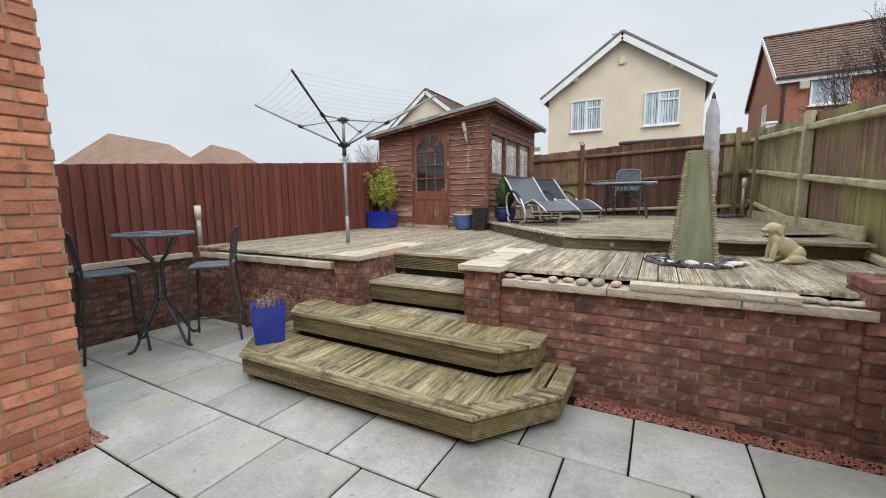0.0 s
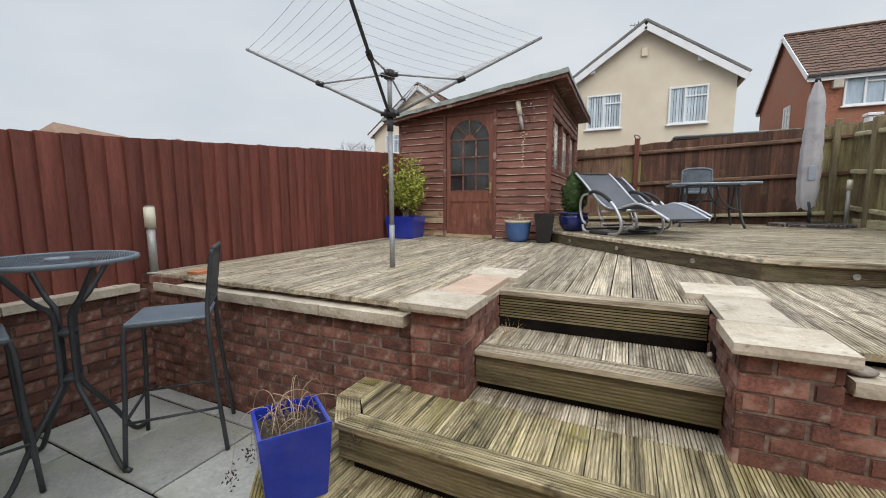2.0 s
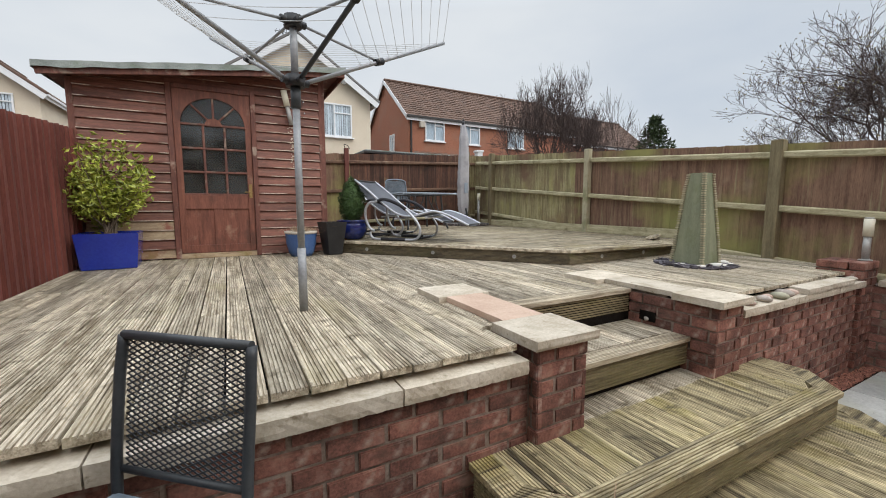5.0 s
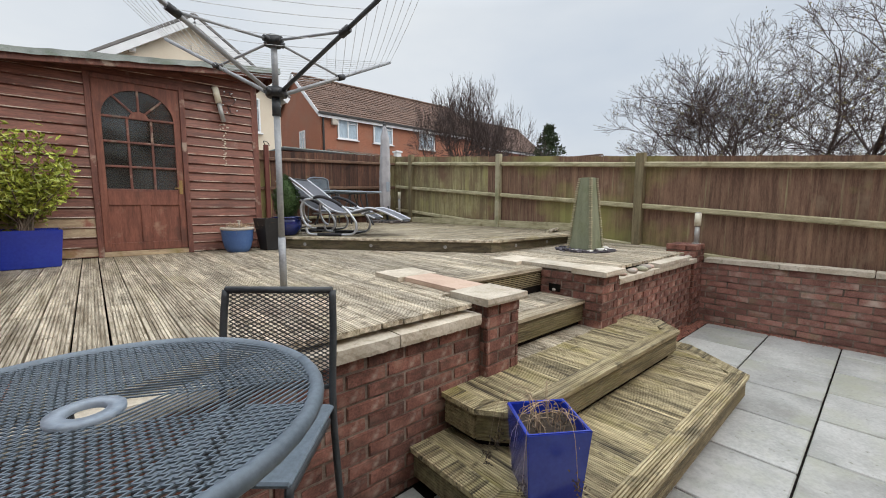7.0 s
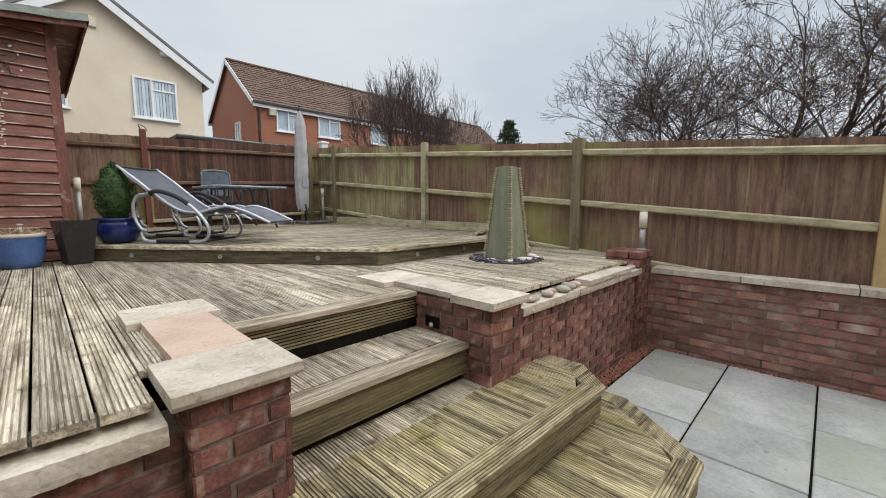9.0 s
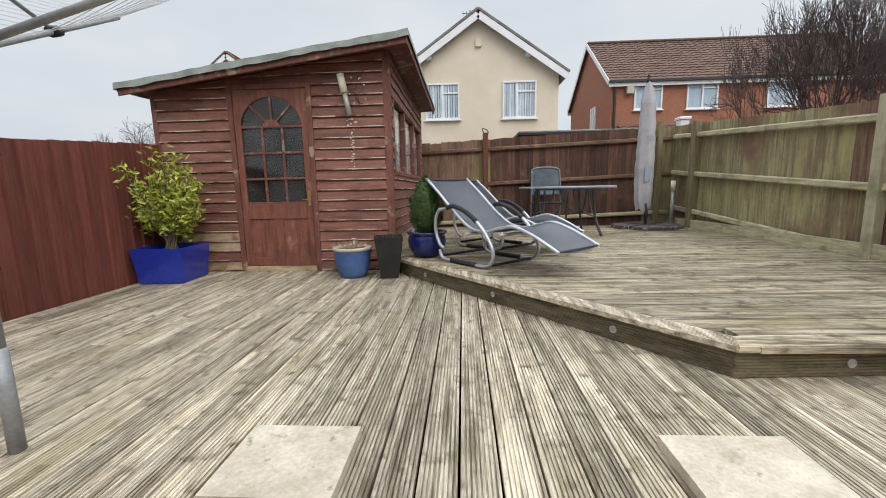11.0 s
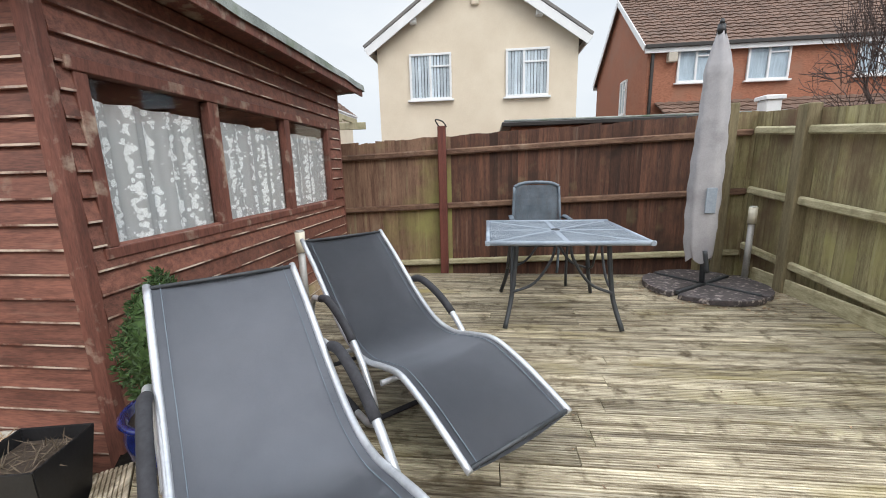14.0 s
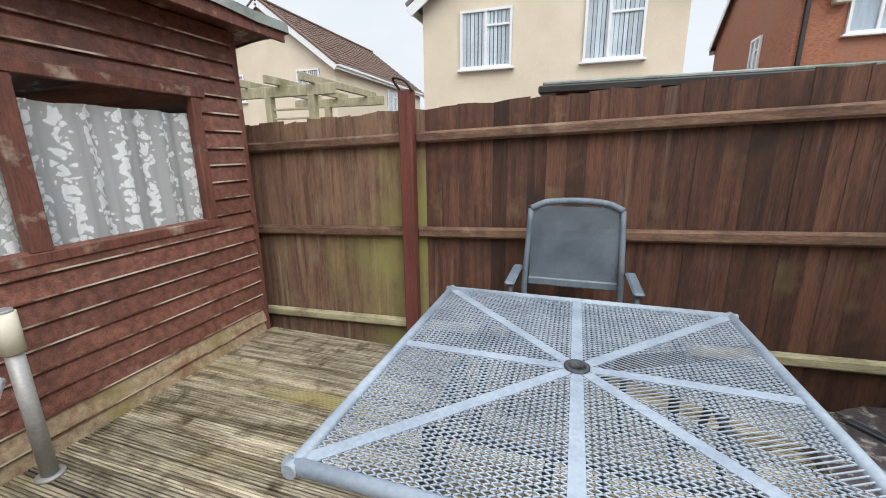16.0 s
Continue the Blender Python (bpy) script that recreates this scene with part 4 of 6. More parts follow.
mesh_part("straw", scatter(260, 3, lambda r_: (r_.gauss(0, .07), r_.gauss(0, .07), .275 + r_.uniform(0, .03)), lambda r_, c_: leaf_at(r_, c_, .07, .008)), dry_stalk, pt, "dry straw-coloured stalks", "stuff")
bm = bmesh.new(); tube(bm, [(.02, 0, .27), (.02, 0, .37)], .012, 8); tube(bm, [(.02, 0, .365), (.02, 0, .38)], .022, 8); part("plant_marker", bm, pot_rim, pt)

# tapered black pot
bp_ = thing("black_pot", "tapered square black plastic pot with dead twigs", "plant pot", (-2.815, 6.51, DECK, 12))
bm = bmesh.new(); frustum(bm, .085, .135, 0.002, .40, .008, .003); part("pot", bm, black_plastic, bp_)
bm = bmesh.new(); box(bm, -.118, .118, -.118, .118, .32, .35); part("soil", bm, soil, bp_)
mesh_part("dead_twigs", scatter(120, 5, lambda r_: (r_.uniform(-.1, .1), r_.uniform(-.1, .1), .35), lambda r_, c_: leaf_at(r_, c_, .07, .006)), stem_wood, bp_, "dead brown twigs", "stuff")

# glazed round pot with a clipped conifer
gp = thing("glazed_pot", "round dark cobalt glazed pot with a clipped green conifer", "plant pot", (-2.47, 6.82, UPPER, 0))
bm = bmesh.new(); lathe(bm, [(.12, .002), (.15, .02), (.19, .10), (.20, .17), (.19, .21), (.185, .225), (.20, .235), (.212, .25), (.20, .262), (.18, .255), (.175, .21)], 40); part("pot", bm, blue_dark, gp)
bm = bmesh.new(); lathe(bm, [(.175, .20), (.175, .225), (.05, .235)], 24); part("soil", bm, soil, gp)


def ball_place(r_):
    u = Vector((r_.gauss(0, 1), r_.gauss(0, 1), r_.gauss(0, 1))).normalized()
    k = .80 + .2 * r_.random() ** .5 + .06 * math.sin(u.x * 7 + u.z * 9)
    z_ = .52 + u.z * .30 * k
    w_ = .165 * (1.08 - .55 * max(0, u.z))
    return (u.x * w_ * k, u.y * w_ * k, z_)


mesh_part("foliage", scatter(3800, 9, ball_place, lambda r_, c_: leaf_at(r_, c_, .034, .011)), leaf_dark, gp, "dense clipped conifer foliage", "stuff")
bm = bmesh.new(); lathe(bm, [(.02, .23), (.10, .30), (.135, .45), (.125, .62), (.06, .76)], 14); part("inner_foliage", bm, leaf_dark, gp)

# small square pot on the bottom step
sp_ = thing("step_planter", "square blue glazed pot with trailing dead stems on the bottom step", "plant pot", (-3.05, 2.21, .226, 56))
bm = bmesh.new(); frustum(bm, .118, .142, 0.001, .33, .016, .004); part("pot", bm, blue_glaze, sp_)
bm = bmesh.new(); box(bm, -.125, .125, -.125, .125, .24, .275); part("soil", bm, soil, sp_)
r0 = random.Random(14)
sps, tufts = [], []
for i in range(22):
    a = r0.uniform(0, 6.28)
    q = r0.uniform(.10, .20)
    b0 = (r0.uniform(-.07, .07), r0.uniform(-.07, .07), .265)
    top = r0.uniform(.33, .40)
    end = (math.cos(a) * q, math.sin(a) * q, r0.uniform(.14, .36) if q > .14 else r0.uniform(.28, .38))
    if i % 4 == 0:
        q = r0.uniform(.21, .27)
        b0, top, end = (math.cos(a) * .06, math.sin(a) * .06, .265), r0.uniform(.37, .43), (math.cos(a) * q, math.sin(a) * q, r0.uniform(.08, .2))
        tufts.append(end)
    sps.append([b0, (b0[0] + math.cos(a) * .03, b0[1] + math.sin(a) * .03, top), (math.cos(a) * q * .8, math.sin(a) * q * .8, top - .02), end])
tagged(stems(sp_, "trailing_growth", sps, dry_stalk, .0022, 4), kind="stuff")
mesh_part("dead_leaves", scatter(160, 6, lambda r_: (r_.uniform(-.1, .1), r_.uniform(-.1, .1), r_.uniform(.27, .35)), lambda r_, c_: leaf_at(r_, c_, .025, .012)), stem_wood, sp_, "withered brown leaves", "stuff")
mesh_part("withered_growth", scatter(150, 61, lambda r_: Vector(r_.choice(tufts)) + Vector((r_.gauss(0, .012), r_.gauss(0, .012), r_.gauss(.01, .018))), lambda r_, c_: leaf_at(r_, c_, .02, .009)), soil, sp_, "blackened dead leaf tufts", "stuff")

# slate pyramid water feature
fo = thing("water_feature", "tall tapered green slate pyramid with notched sandy corners", "fountain", (.255, 3.86, DECK, 1))
hb, ht, H_ = .155, .075, .925
bm = bmesh.new()
lo = [bm.verts.new((sx * hb, sy * hb, .0)) for sx, sy in ((-1, -1), (1, -1), (1, 1), (-1, 1))]
hi = [bm.verts.new((sx * ht, sy * ht, H_)) for sx, sy in ((-1, -1), (1, -1), (1, 1), (-1, 1))]
for k in range(4):
    bm.faces.new((lo[k], lo[(k + 1) % 4], hi[(k + 1) % 4], hi[k]))
bm.faces.new(hi); bm.faces.new(lo[::-1])
part("slate_body", bm, stone_moss, fo)
r0 = random.Random(2)
for sx, sy in ((-1, -1), (1, -1), (1, 1), (-1, 1)):
    bm = bmesh.new()
    nn = 40
    for k in range(nn):
        z0_ = H_ * k / nn
        h_ = hb + (ht - hb) * (k + .5) / nn
        j = r0.uniform(-.003, .003)
        box(bm, sx * h_ - .016 + j, sx * h_ + .016 + j, sy * h_ - .016 - j, sy * h_ + .016 - j, z0_ + .002, z0_ + H_ / nn * .68)
    part("corner_edging", bm, stone_edge, fo, "notched sandy stone edging")
def stone(name, label, at, size, mat_, seed, group):
    r_ = random.Random(seed)
    bm = bmesh.new()
    bmesh.ops.create_icosphere(bm, subdivisions=2, radius=1.0)
    ph = [r_.uniform(0, 6) for _ in range(3)]
    for v in bm.verts:
        k = 1 + .10 * math.sin(v.co.x * 2.3 + ph[0]) + .08 * math.sin(v.co.y * 2.9 + ph[1])
        v.co = Vector((v.co.x * size[0] * k, v.co.y * size[1] * k, v.co.z * size[2] * k + size[2] * .93))
    for f in bm.faces:
        f.smooth = True
    ob = part(name, bm, mat_)
    ob.matrix_basis = pose(*at, 0, 0, r_.uniform(0, 180))
    return tagged(ob, label, "stone", group)
for i, (a, b) in enumerate(((-.02, -.22), (.10, -.235), (-.19, -.17), (.28, -.12), (.34, -.02), (-.23, .02), (.22, -.22))):
    stone("white_stone", "smooth white pebble at the foot of the slate pyramid", (.255 + a, 3.86 + b, DECK), (.075, .05, .024) if i in (0, 3) else (.045 + .01 * (i % 3), .032, .016), pebble_pale, 30 + i, "white pebbles round the pyramid")


def slate_make(r_, c_):
    d = Vector((r_.uniform(-1, 1), r_.uniform(-1, 1), r_.uniform(-.15, .15))).normalized()
    s = Vector((-d.y, d.x, r_.uniform(-.2, .2))).normalized()
    L, W, T = r_.uniform(.02, .05), r_.uniform(.012, .028), Vector((0, 0, .005))
    q = [c_ + d * L + s * W * .4, c_ + s * W, c_ - d * L + s * W * .2, c_ - d * L * .8 - s * W, c_ + d * L * .7 - s * W * .8]
    return [p + T for p in q] + [p - T for p in q], [(0, 1, 2, 3, 4), (9, 8, 7, 6, 5)] + [(k, 5 + k, 5 + (k + 1) % 5, (k + 1) % 5) for k in range(5)]


def slate_place(r_):
    a, q = r_.uniform(0, 6.28), r_.uniform(.17, .35)
    x_, y_ = math.cos(a) * q, math.sin(a) * q
    if max(abs(x_), abs(y_)) < .17:
        return None
    return (.255 + x_, 3.86 + y_, DECK + r_.uniform(.006, .022))


tagged(mesh_part("slate_chippings", scatter(420, 12, slate_place, slate_make), slate_chip, None, "plum-grey slate chippings round the pyramid", "stuff"), category="slate")
# pebbles along the coping
r0 = random.Random(17)
for i, x_ in enumerate((-1.02, -.88, -.80, -.68, -.58, -.47, -.37, -.25, .76, .82, .88, .93, .98, 1.02)):
    s_ = r0.uniform(.034, .066)
    stone("pebble", "rounded grey-brown beach pebble resting on the coping", (x_, 2.872 + r0.uniform(-.018, .016), .845), (s_, s_ * r0.uniform(.55, .8), s_ * r0.uniform(.28, .45)), (pebble, pebble_pink, pebble_green)[i * 7 % 3], 60 + i, "pebbles along the wall")

# cast stone puppy
bm = bmesh.new()


def blob(c_, r3, tilt_=0):
    k = bmesh.ops.create_icosphere(bm, subdivisions=3, radius=1.0)["verts"]
    m_ = Matrix.Translation(c_) @ Matrix.Rotation(radians(tilt_), 4, "Y") @ Matrix.Diagonal((*r3, 1))
    bmesh.ops.transform(bm, matrix=m_, verts=k)


blob((.02, 0, .13), (.115, .062, .075), 38)
blob((.085, 0, .075), (.075, .075, .075))
blob((-.045, 0, .19), (.055, .055, .075))
blob((-.075, 0, .285), (.058, .05, .05))
blob((-.125, 0, .27), (.035, .028, .024))
blob((-.155, 0, .277), (.010, .012, .009))
for s in (-1, 1):
    blob((-.045, s * .05, .275), (.024, .012, .045), -8)
    blob((-.075, s * .038, .09), (.024, .024, .09), 6)
    blob((-.105, s * .04, .018), (.04, .024, .018))
    blob((.07, s * .07, .035), (.075, .028, .034))
    blob((-.005, s * .078, .017), (.04, .024, .017))
tube(bm, smoothed([(.13, .02, .03), (.19, .0, .016), (.24, -.03, .015)], 4), .02, 8, .008)
for f in bm.faces:
    f.smooth = True
dog = part("puppy_statue", bm, dog_stone)
dog.modifiers.new("merge", "REMESH").voxel_size = .006
dog.modifiers["merge"].use_smooth_shade = True
dog.matrix_basis = pose(.90, 4.12, DECK, 0, 0, 12)
tagged(dog, "cast cream stone puppy statue sitting on the deck", "statue")
lo_ = thing("loose_board", "short grooved deck offcut lying on the upper deck", "plank", (1.2, 4.95, UPPER, -62))
lo_.matrix_basis = pose(1.2, 4.95, UPPER + .012, 0, -13, -62)


# rotary clothes airer
HX, HY, TURN0 = -3.585, 3.885, 19.5
ra = thing("rotary_airer", "four-armed metal rotary clothes airer standing in the deck", "clothes airer", (HX, HY, DECK, 0))
Zl, Zu, Zt, RT = 2.175 - DECK, 2.48 - DECK, 2.72 - DECK, 1.20
bm = bmesh.new(); tube(bm, [(0, 0, 0), (0, 0, .36)], .0235, 14); part("lower_tube", bm, alu, ra)
bm = bmesh.new(); tube(bm, [(0, 0, .35), (0, 0, Zl - .12)], .0195, 14); tube(bm, [(0, 0, Zl), (0, 0, Zu + .03)], .019, 14); part("mast", bm, alu, ra)
bm = bmesh.new(); tube(bm, [(0, 0, Zl - .14), (0, 0, Zl - .03)], .026, 14); part("collar", bm, frame_dark, ra)
for z_, r_ in ((Zl, .05), (Zu, .045)):
    bm = bmesh.new(); tube(bm, [(0, 0, z_ - .03), (0, 0, z_ + .03)], r_, 12)
    for k in range(4):
        a = radians(TURN0 + 90 * k)
        tube(bm, [(0, 0, z_), (math.cos(a) * (r_ + .025), math.sin(a) * (r_ + .025), z_)], .02, 8)
    part("hub", bm, black_plastic, ra, "black plastic hub")
for k in range(4):
    a = radians(TURN0 + 90 * k)
    c_, s_ = math.cos(a), math.sin(a)
    bm = bmesh.new(); tube(bm, [(c_ * .05, s_ * .05, Zl), (c_ * RT, s_ * RT, Zt)], .0125, 10); part("arm", bm, alu if k != 3 else frame_dark, ra)
    f_ = .46
    px_, pz_ = .05 + (RT - .05) * f_, Zl + (Zt - Zl) * f_
    bm = bmesh.new(); tube(bm, [(c_ * .05, s_ * .05, Zu), (c_ * px_, s_ * px_, pz_)], .008, 8); part("strut", bm, alu, ra)
    bm = bmesh.new(); tube(bm, [(c_ * (px_ - .03), s_ * (px_ - .03), pz_ - .012), (c_ * (px_ + .03), s_ * (px_ + .03), pz_ + .012)], .022, 8); part("slider", bm, black_plastic, ra)
bm = bmesh.new()
for k in range(4):
    a, b = radians(TURN0 + 90 * k), radians(TURN0 + 90 * (k + 1))
    for j in range(11):
        q = .34 + .655 * j / 10
        r_, z_ = .05 + (RT - .05) * q, Zl + (Zt - Zl) * q
        p0, p1 = Vector((math.cos(a) * r_, math.sin(a) * r_, z_)), Vector((math.cos(b) * r_, math.sin(b) * r_, z_))
        tube(bm, [p0.lerp(p1, t_) - Vector((0, 0, .05 * r_ * 4 * t_ * (1 - t_) * .5)) for t_ in (0, .25, .5, .75, 1)], .0016, 4)
tagged(part("washing_line", bm, line_cord, ra, "thin grey washing line strung between the arms"), kind="stuff")


# sun loungers
def lounger():
    t = thing("sun_lounger", "curved grey sling sun lounger on a silver tube frame", "lounger", group="loungers on the upper deck")
    curve = smoothed([(0, .79), (.2, .645), (.42, .47), (.62, .345), (.80, .315), (.98, .355), (1.13, .38), (1.3, .335), (1.44, .275), (1.565, .215)], 5)
    W = .255
    bm = bmesh.new()
    rows_ = []
    for p in curve:
        rows_.append([bm.verts.new((p[0], -W + 2 * W * k / 8, p[1] - .018 * (1 - (k / 4 - 1) ** 2))) for k in range(9)])
    for a, b in zip(rows_, rows_[1:]):
        for k in range(8):
            bm.faces.new((a[k], a[k + 1], b[k + 1], b[k])).smooth = True
    g = bm.faces[:]
    bmesh.ops.solidify(bm, geom=g, thickness=.004)
    part("sling", bm, sling, t, "dark grey woven sling")
    for s in (-1, 1):
        bm = bmesh.new(); tube(bm, [(p[0], s * (W + .012), p[1]) for p in curve], .014, 10); part("side_rail", bm, frame_silver, t)
        bm = bmesh.new()
        strip = [(p[0], s * (W - .03), p[1] + .0035) for p in curve]
        tube(bm, strip, .0018, 4); part("seam", bm, frame_blue, t)
        yo = s * (W + .045)
        loop = smoothed([(.31, .50), (.45, .53), (.64, .47), (.80, .36), (.92, .22), (.945, .11), (.89, .035), (.76, .02), (.5, .02), (.34, .02), (.26, .045), (.235, .11)], 6)
        bm = bmesh.new(); tube(bm, [(p[0], yo, p[1]) for p in loop], .0165, 10); part("frame_loop", bm, frame_silver, t)
        rear = smoothed([(.31, .50), (.23, .485), (.175, .40), (.18, .27), (.235, .16), (.30, .125)], 5)
        bm = bmesh.new(); tube(bm, [(p[0], yo, p[1]) for p in rear], .0165, 10); part("rear_loop", bm, frame_silver, t)
        bm = bmesh.new(); tube(bm, [(p[0], yo, p[1]) for p in loop[2:17]], .0215, 10); part("arm_grip", bm, foam, t, "dark foam arm grip")
        bm = bmesh.new(); tube(bm, [(.40, yo, .022), (.74, yo, .022)], .021, 10); part("foot_grip", bm, foam, t)
    for s_, z_ in ((.25, .05), (.60, .285), (.86, .025), (1.02, .305)):
        bm = bmesh.new(); tube(bm, [(s_, -W - .045, z_), (s_, W + .045, z_)], .013, 8); part("crossbar", bm, frame_silver if z_ > .2 else foam, t)
    for s_, z_ in ((.012, .782), (1.555, .22)):
        bm = bmesh.new(); tube(bm, [(s_, -W - .02, z_), (s_, W + .02, z_)], .009, 8); part("end_bar", bm, frame_dark, t)
    return t


lg = lounger()
lg.matrix_basis = pose(-2.25, 6.92, UPPER, 0, 0, -48.4)
copy_thing(lg, pose(-2.10, 7.89, UPPER, 0, 0, -46.8))


def mesh_fill(bm, inside, x0, x1, y0, y1, z, cell=.0155, width=.0032, thick=.0025, aspect=.5):
    """Expanded metal: two families of slanting strands, clipped by inside(x, y)."""
    L = math.hypot(1, aspect)
    for fam in (1, -1):
        span = (y1 - y0) + aspect * (x1 - x0)
        n_s = int(span / (cell * aspect * 2)) + 2
        for k in range(n_s):
            c_ = (y0 - (aspect * (x1 - x0) if fam > 0 else 0)) + k * cell * aspect * 2
            run = []
            steps = int((x1 - x0) / .01)
            for i in range(steps + 1):
                x_ = x0 + (x1 - x0) * i / steps
                y_ = c_ + fam * aspect * (x_ - x0)
                if inside(x_, y_):
                    run.append((x_, y_))
                elif run:
                    break
            if len(run) > 2:
                (xa, ya), (xb, yb) = run[0], run[-1]
                nx_, ny_ = -fam * aspect / L * width / 2, width / 2 / L
                v = [bm.verts.new(p) for p in ((xa + nx_, ya + ny_, z), (xa - nx_, ya - ny_, z), (xb - nx_, yb - ny_, z), (xb + nx_, yb + ny_, z))]
                w = [bm.verts.new((q.co.x, q.co.y, z - thick)) for q in v]
                bm.faces.new(v); bm.faces.new(w[::-1])
                bm.faces.new((v[0], w[0], w[3], v[3])); bm.faces.new((v[1], v[2], w[2], w[1]))
    return bm


# square patio table
tb = thing("patio_table", "square pale blue-grey metal table with an expanded mesh top", "table", (-.62, 8.71, UPPER, 0))
TH, S = .69, .565
bm = bmesh.new()
for a in (0, 90, 180, 270):
    m_ = Matrix.Rotation(radians(a), 4, "Z")
    for q in (1,):
        pts = [Vector((-S, -S + .02, TH - .012)), Vector((S, -S + .02, TH - .012))]
        tube(bm, [m_ @ p for p in pts], .017, 10)
part("rim", bm, frame_pale, tb, "pale blue metal rim")
for a in range(8):
    aa = radians(a * 45)
    L_ = (S - .02) / max(abs(math.cos(aa)), abs(math.sin(aa)))
    bm = bmesh.new(); box(bm, .034, L_, -.017, .017, -.004, .0015); bm.transform(Matrix.Translation((0, 0, TH - .006)) @ Matrix.Rotation(aa, 4, "Z")); part("top_strap", bm, frame_pale, tb)
bm = bmesh.new(); lathe(bm, [(.036, TH - .01), (.036, TH + .002), (.025, TH + .003), (.024, TH - .03)], 28, cap=False); part("parasol_ring", bm, frame_dark, tb)
bm = bmesh.new(); mesh_fill(bm, lambda x_, y_: max(abs(x_), abs(y_)) < S - .015 and x_ * x_ + y_ * y_ > .034 ** 2, -S, S, -S, S, TH - .005); part("mesh_top", bm, frame_pale, tb, "expanded metal mesh", )
tagged(tb.children[-1], kind="stuff")
for sx in (-1, 1):
    for sy in (-1, 1):
        bm = bmesh.new(); tube(bm, smoothed([(sx * .33, sy * .33, TH - .03), (sx * .345, sy * .345, .45), (sx * .37, sy * .37, .22), (sx * .42, sy * .46, .012)], 5), .018, 10); part("leg", bm, frame_dark, tb)
for a in (0, 90, 180, 270):
    m_ = Matrix.Rotation(radians(a), 4, "Z")
    bm = bmesh.new(); tube(bm, [m_ @ Vector(p) for p in smoothed([(-.36, -.37, .27), (-.2, -.36, .34), (-.08, -.355, .52), (-.05, -.355, TH - .03)], 5)], .011, 8); part("scroll_brace", bm, frame_dark, tb)
    bm = bmesh.new(); tube(bm, [m_ @ Vector(p) for p in smoothed([(.36, -.37, .27), (.2, -.36, .34), (.08, -.355, .52), (.05, -.355, TH - .03)], 5)], .011, 8); part("scroll_brace", bm, frame_dark, tb)
    bm = bmesh.new(); tube(bm, [m_ @ Vector((-.335, -.335, TH - .035)), m_ @ Vector((.335, -.335, TH - .035))], .011, 8); part("apron_bar", bm, frame_dark, tb)

# armchair at the table
ac = thing("patio_armchair", "blue-grey metal garden armchair with mesh seat and back", "chair", (-.645, 9.60, UPPER, 0))
for sx in (-1, 1):
    bm = bmesh.new(); tube(bm, smoothed([(sx * .25, -.24, .012), (sx * .25, -.235, .30), (sx * .265, -.23, .56), (sx * .275, -.18, .655), (sx * .28, .0, .67), (sx * .27, .17, .66)], 5), .014, 10); part("front_leg", bm, frame_dark, ac)
    bm = bmesh.new(); tube(bm, smoothed([(sx * .25, .27, .012), (sx * .25, .2, .42), (sx * .25, .19, .6), (sx * .235, .245, .98)], 5), .015, 10); part("back_leg", bm, frame_blue, ac)
    bm = bmesh.new(); box(bm, sx * .28 - .024, sx * .28 + .024, -.2, .12, .672, .69, .008); part("armrest", bm, frame_blue, ac)
bm = bmesh.new(); tube(bm, smoothed([(-.235, .245, .98), (-.15, .255, 1.015), (0, .26, 1.025), (.15, .255, 1.015), (.235, .245, .98)], 5), .018, 10); part("top_rail", bm, frame_blue, ac)
bm = bmesh.new(); mesh_fill(bm, lambda x_, y_: abs(x_) < .235 and 0 < y_ < .43, -.24, .24, 0, .45, 0, cell=.012, width=.0072)
bm.transform(Matrix.Translation((0, .205, .57)) @ Matrix.Rotation(radians(84), 4, "X")); tagged(part("back_mesh", bm, frame_blue, ac), kind="stuff")
bm = bmesh.new(); box(bm, -.235, .235, .196, .214, .555, .60, .006); part("lower_rail", bm, frame_blue, ac)
bm = bmesh.new(); mesh_fill(bm, lambda x_, y_: abs(x_) < .24 and abs(y_) < .22, -.25, .25, -.23, .23, .43, cell=.016, width=.005); part("seat_mesh", bm, frame_dark, ac)
tagged(ac.children[-1], kind="stuff")
bm = bmesh.new(); tube(bm, smoothed([(-.25, -.23, .425), (.25, -.23, .425), (.25, .21, .42), (-.25, .21, .42), (-.25, -.22, .425)], 1), .014, 8); part("seat_frame", bm, frame_dark, ac)


# parasol under its cover and its weight slabs
um = thing("parasol", "closed parasol in a grey cover", "parasol", (.88, 9.36, UPPER, 0))
bm = bmesh.new(); tube(bm, [(0, 0, .02), (-.012, 0, .45)], .024, 12); part("pole", bm, frame_dark, um)
bm = bmesh.new()
rings = []
for i in range(40):
    f_ = i / 39
    z_ = .29 + 1.99 * f_
    r_ = .122 + .016 * math.sin(f_ * 5) - .075 * max(0, f_ - .86) / .14 - .02 * max(0, .08 - f_) / .08
    cx, cy = -.05 - .015 * f_, .012 * math.sin(f_ * 6)
    rings.append([bm.verts.new((cx + (r_ + .014 * math.sin(k * 5 * 2 * math.pi / 30 + f_ * 3) * (1.2 - f_) + .006 * math.sin(k * 1.7 + i * 1.3)) * math.cos(2 * math.pi * k / 30), cy + (r_ * .8 + .012 * math.sin(k * 4 * 2 * math.pi / 30 + 2 * f_)) * math.sin(2 * math.pi * k / 30), z_ + (.03 * math.sin(k * .8) if i == 0 else 0))) for k in range(30)])
for a, b in zip(rings, rings[1:]):
    for k in range(30):
        bm.faces.new((a[k], a[(k + 1) % 30], b[(k + 1) % 30], b[k])).smooth = True
bm.faces.new(rings[-1])
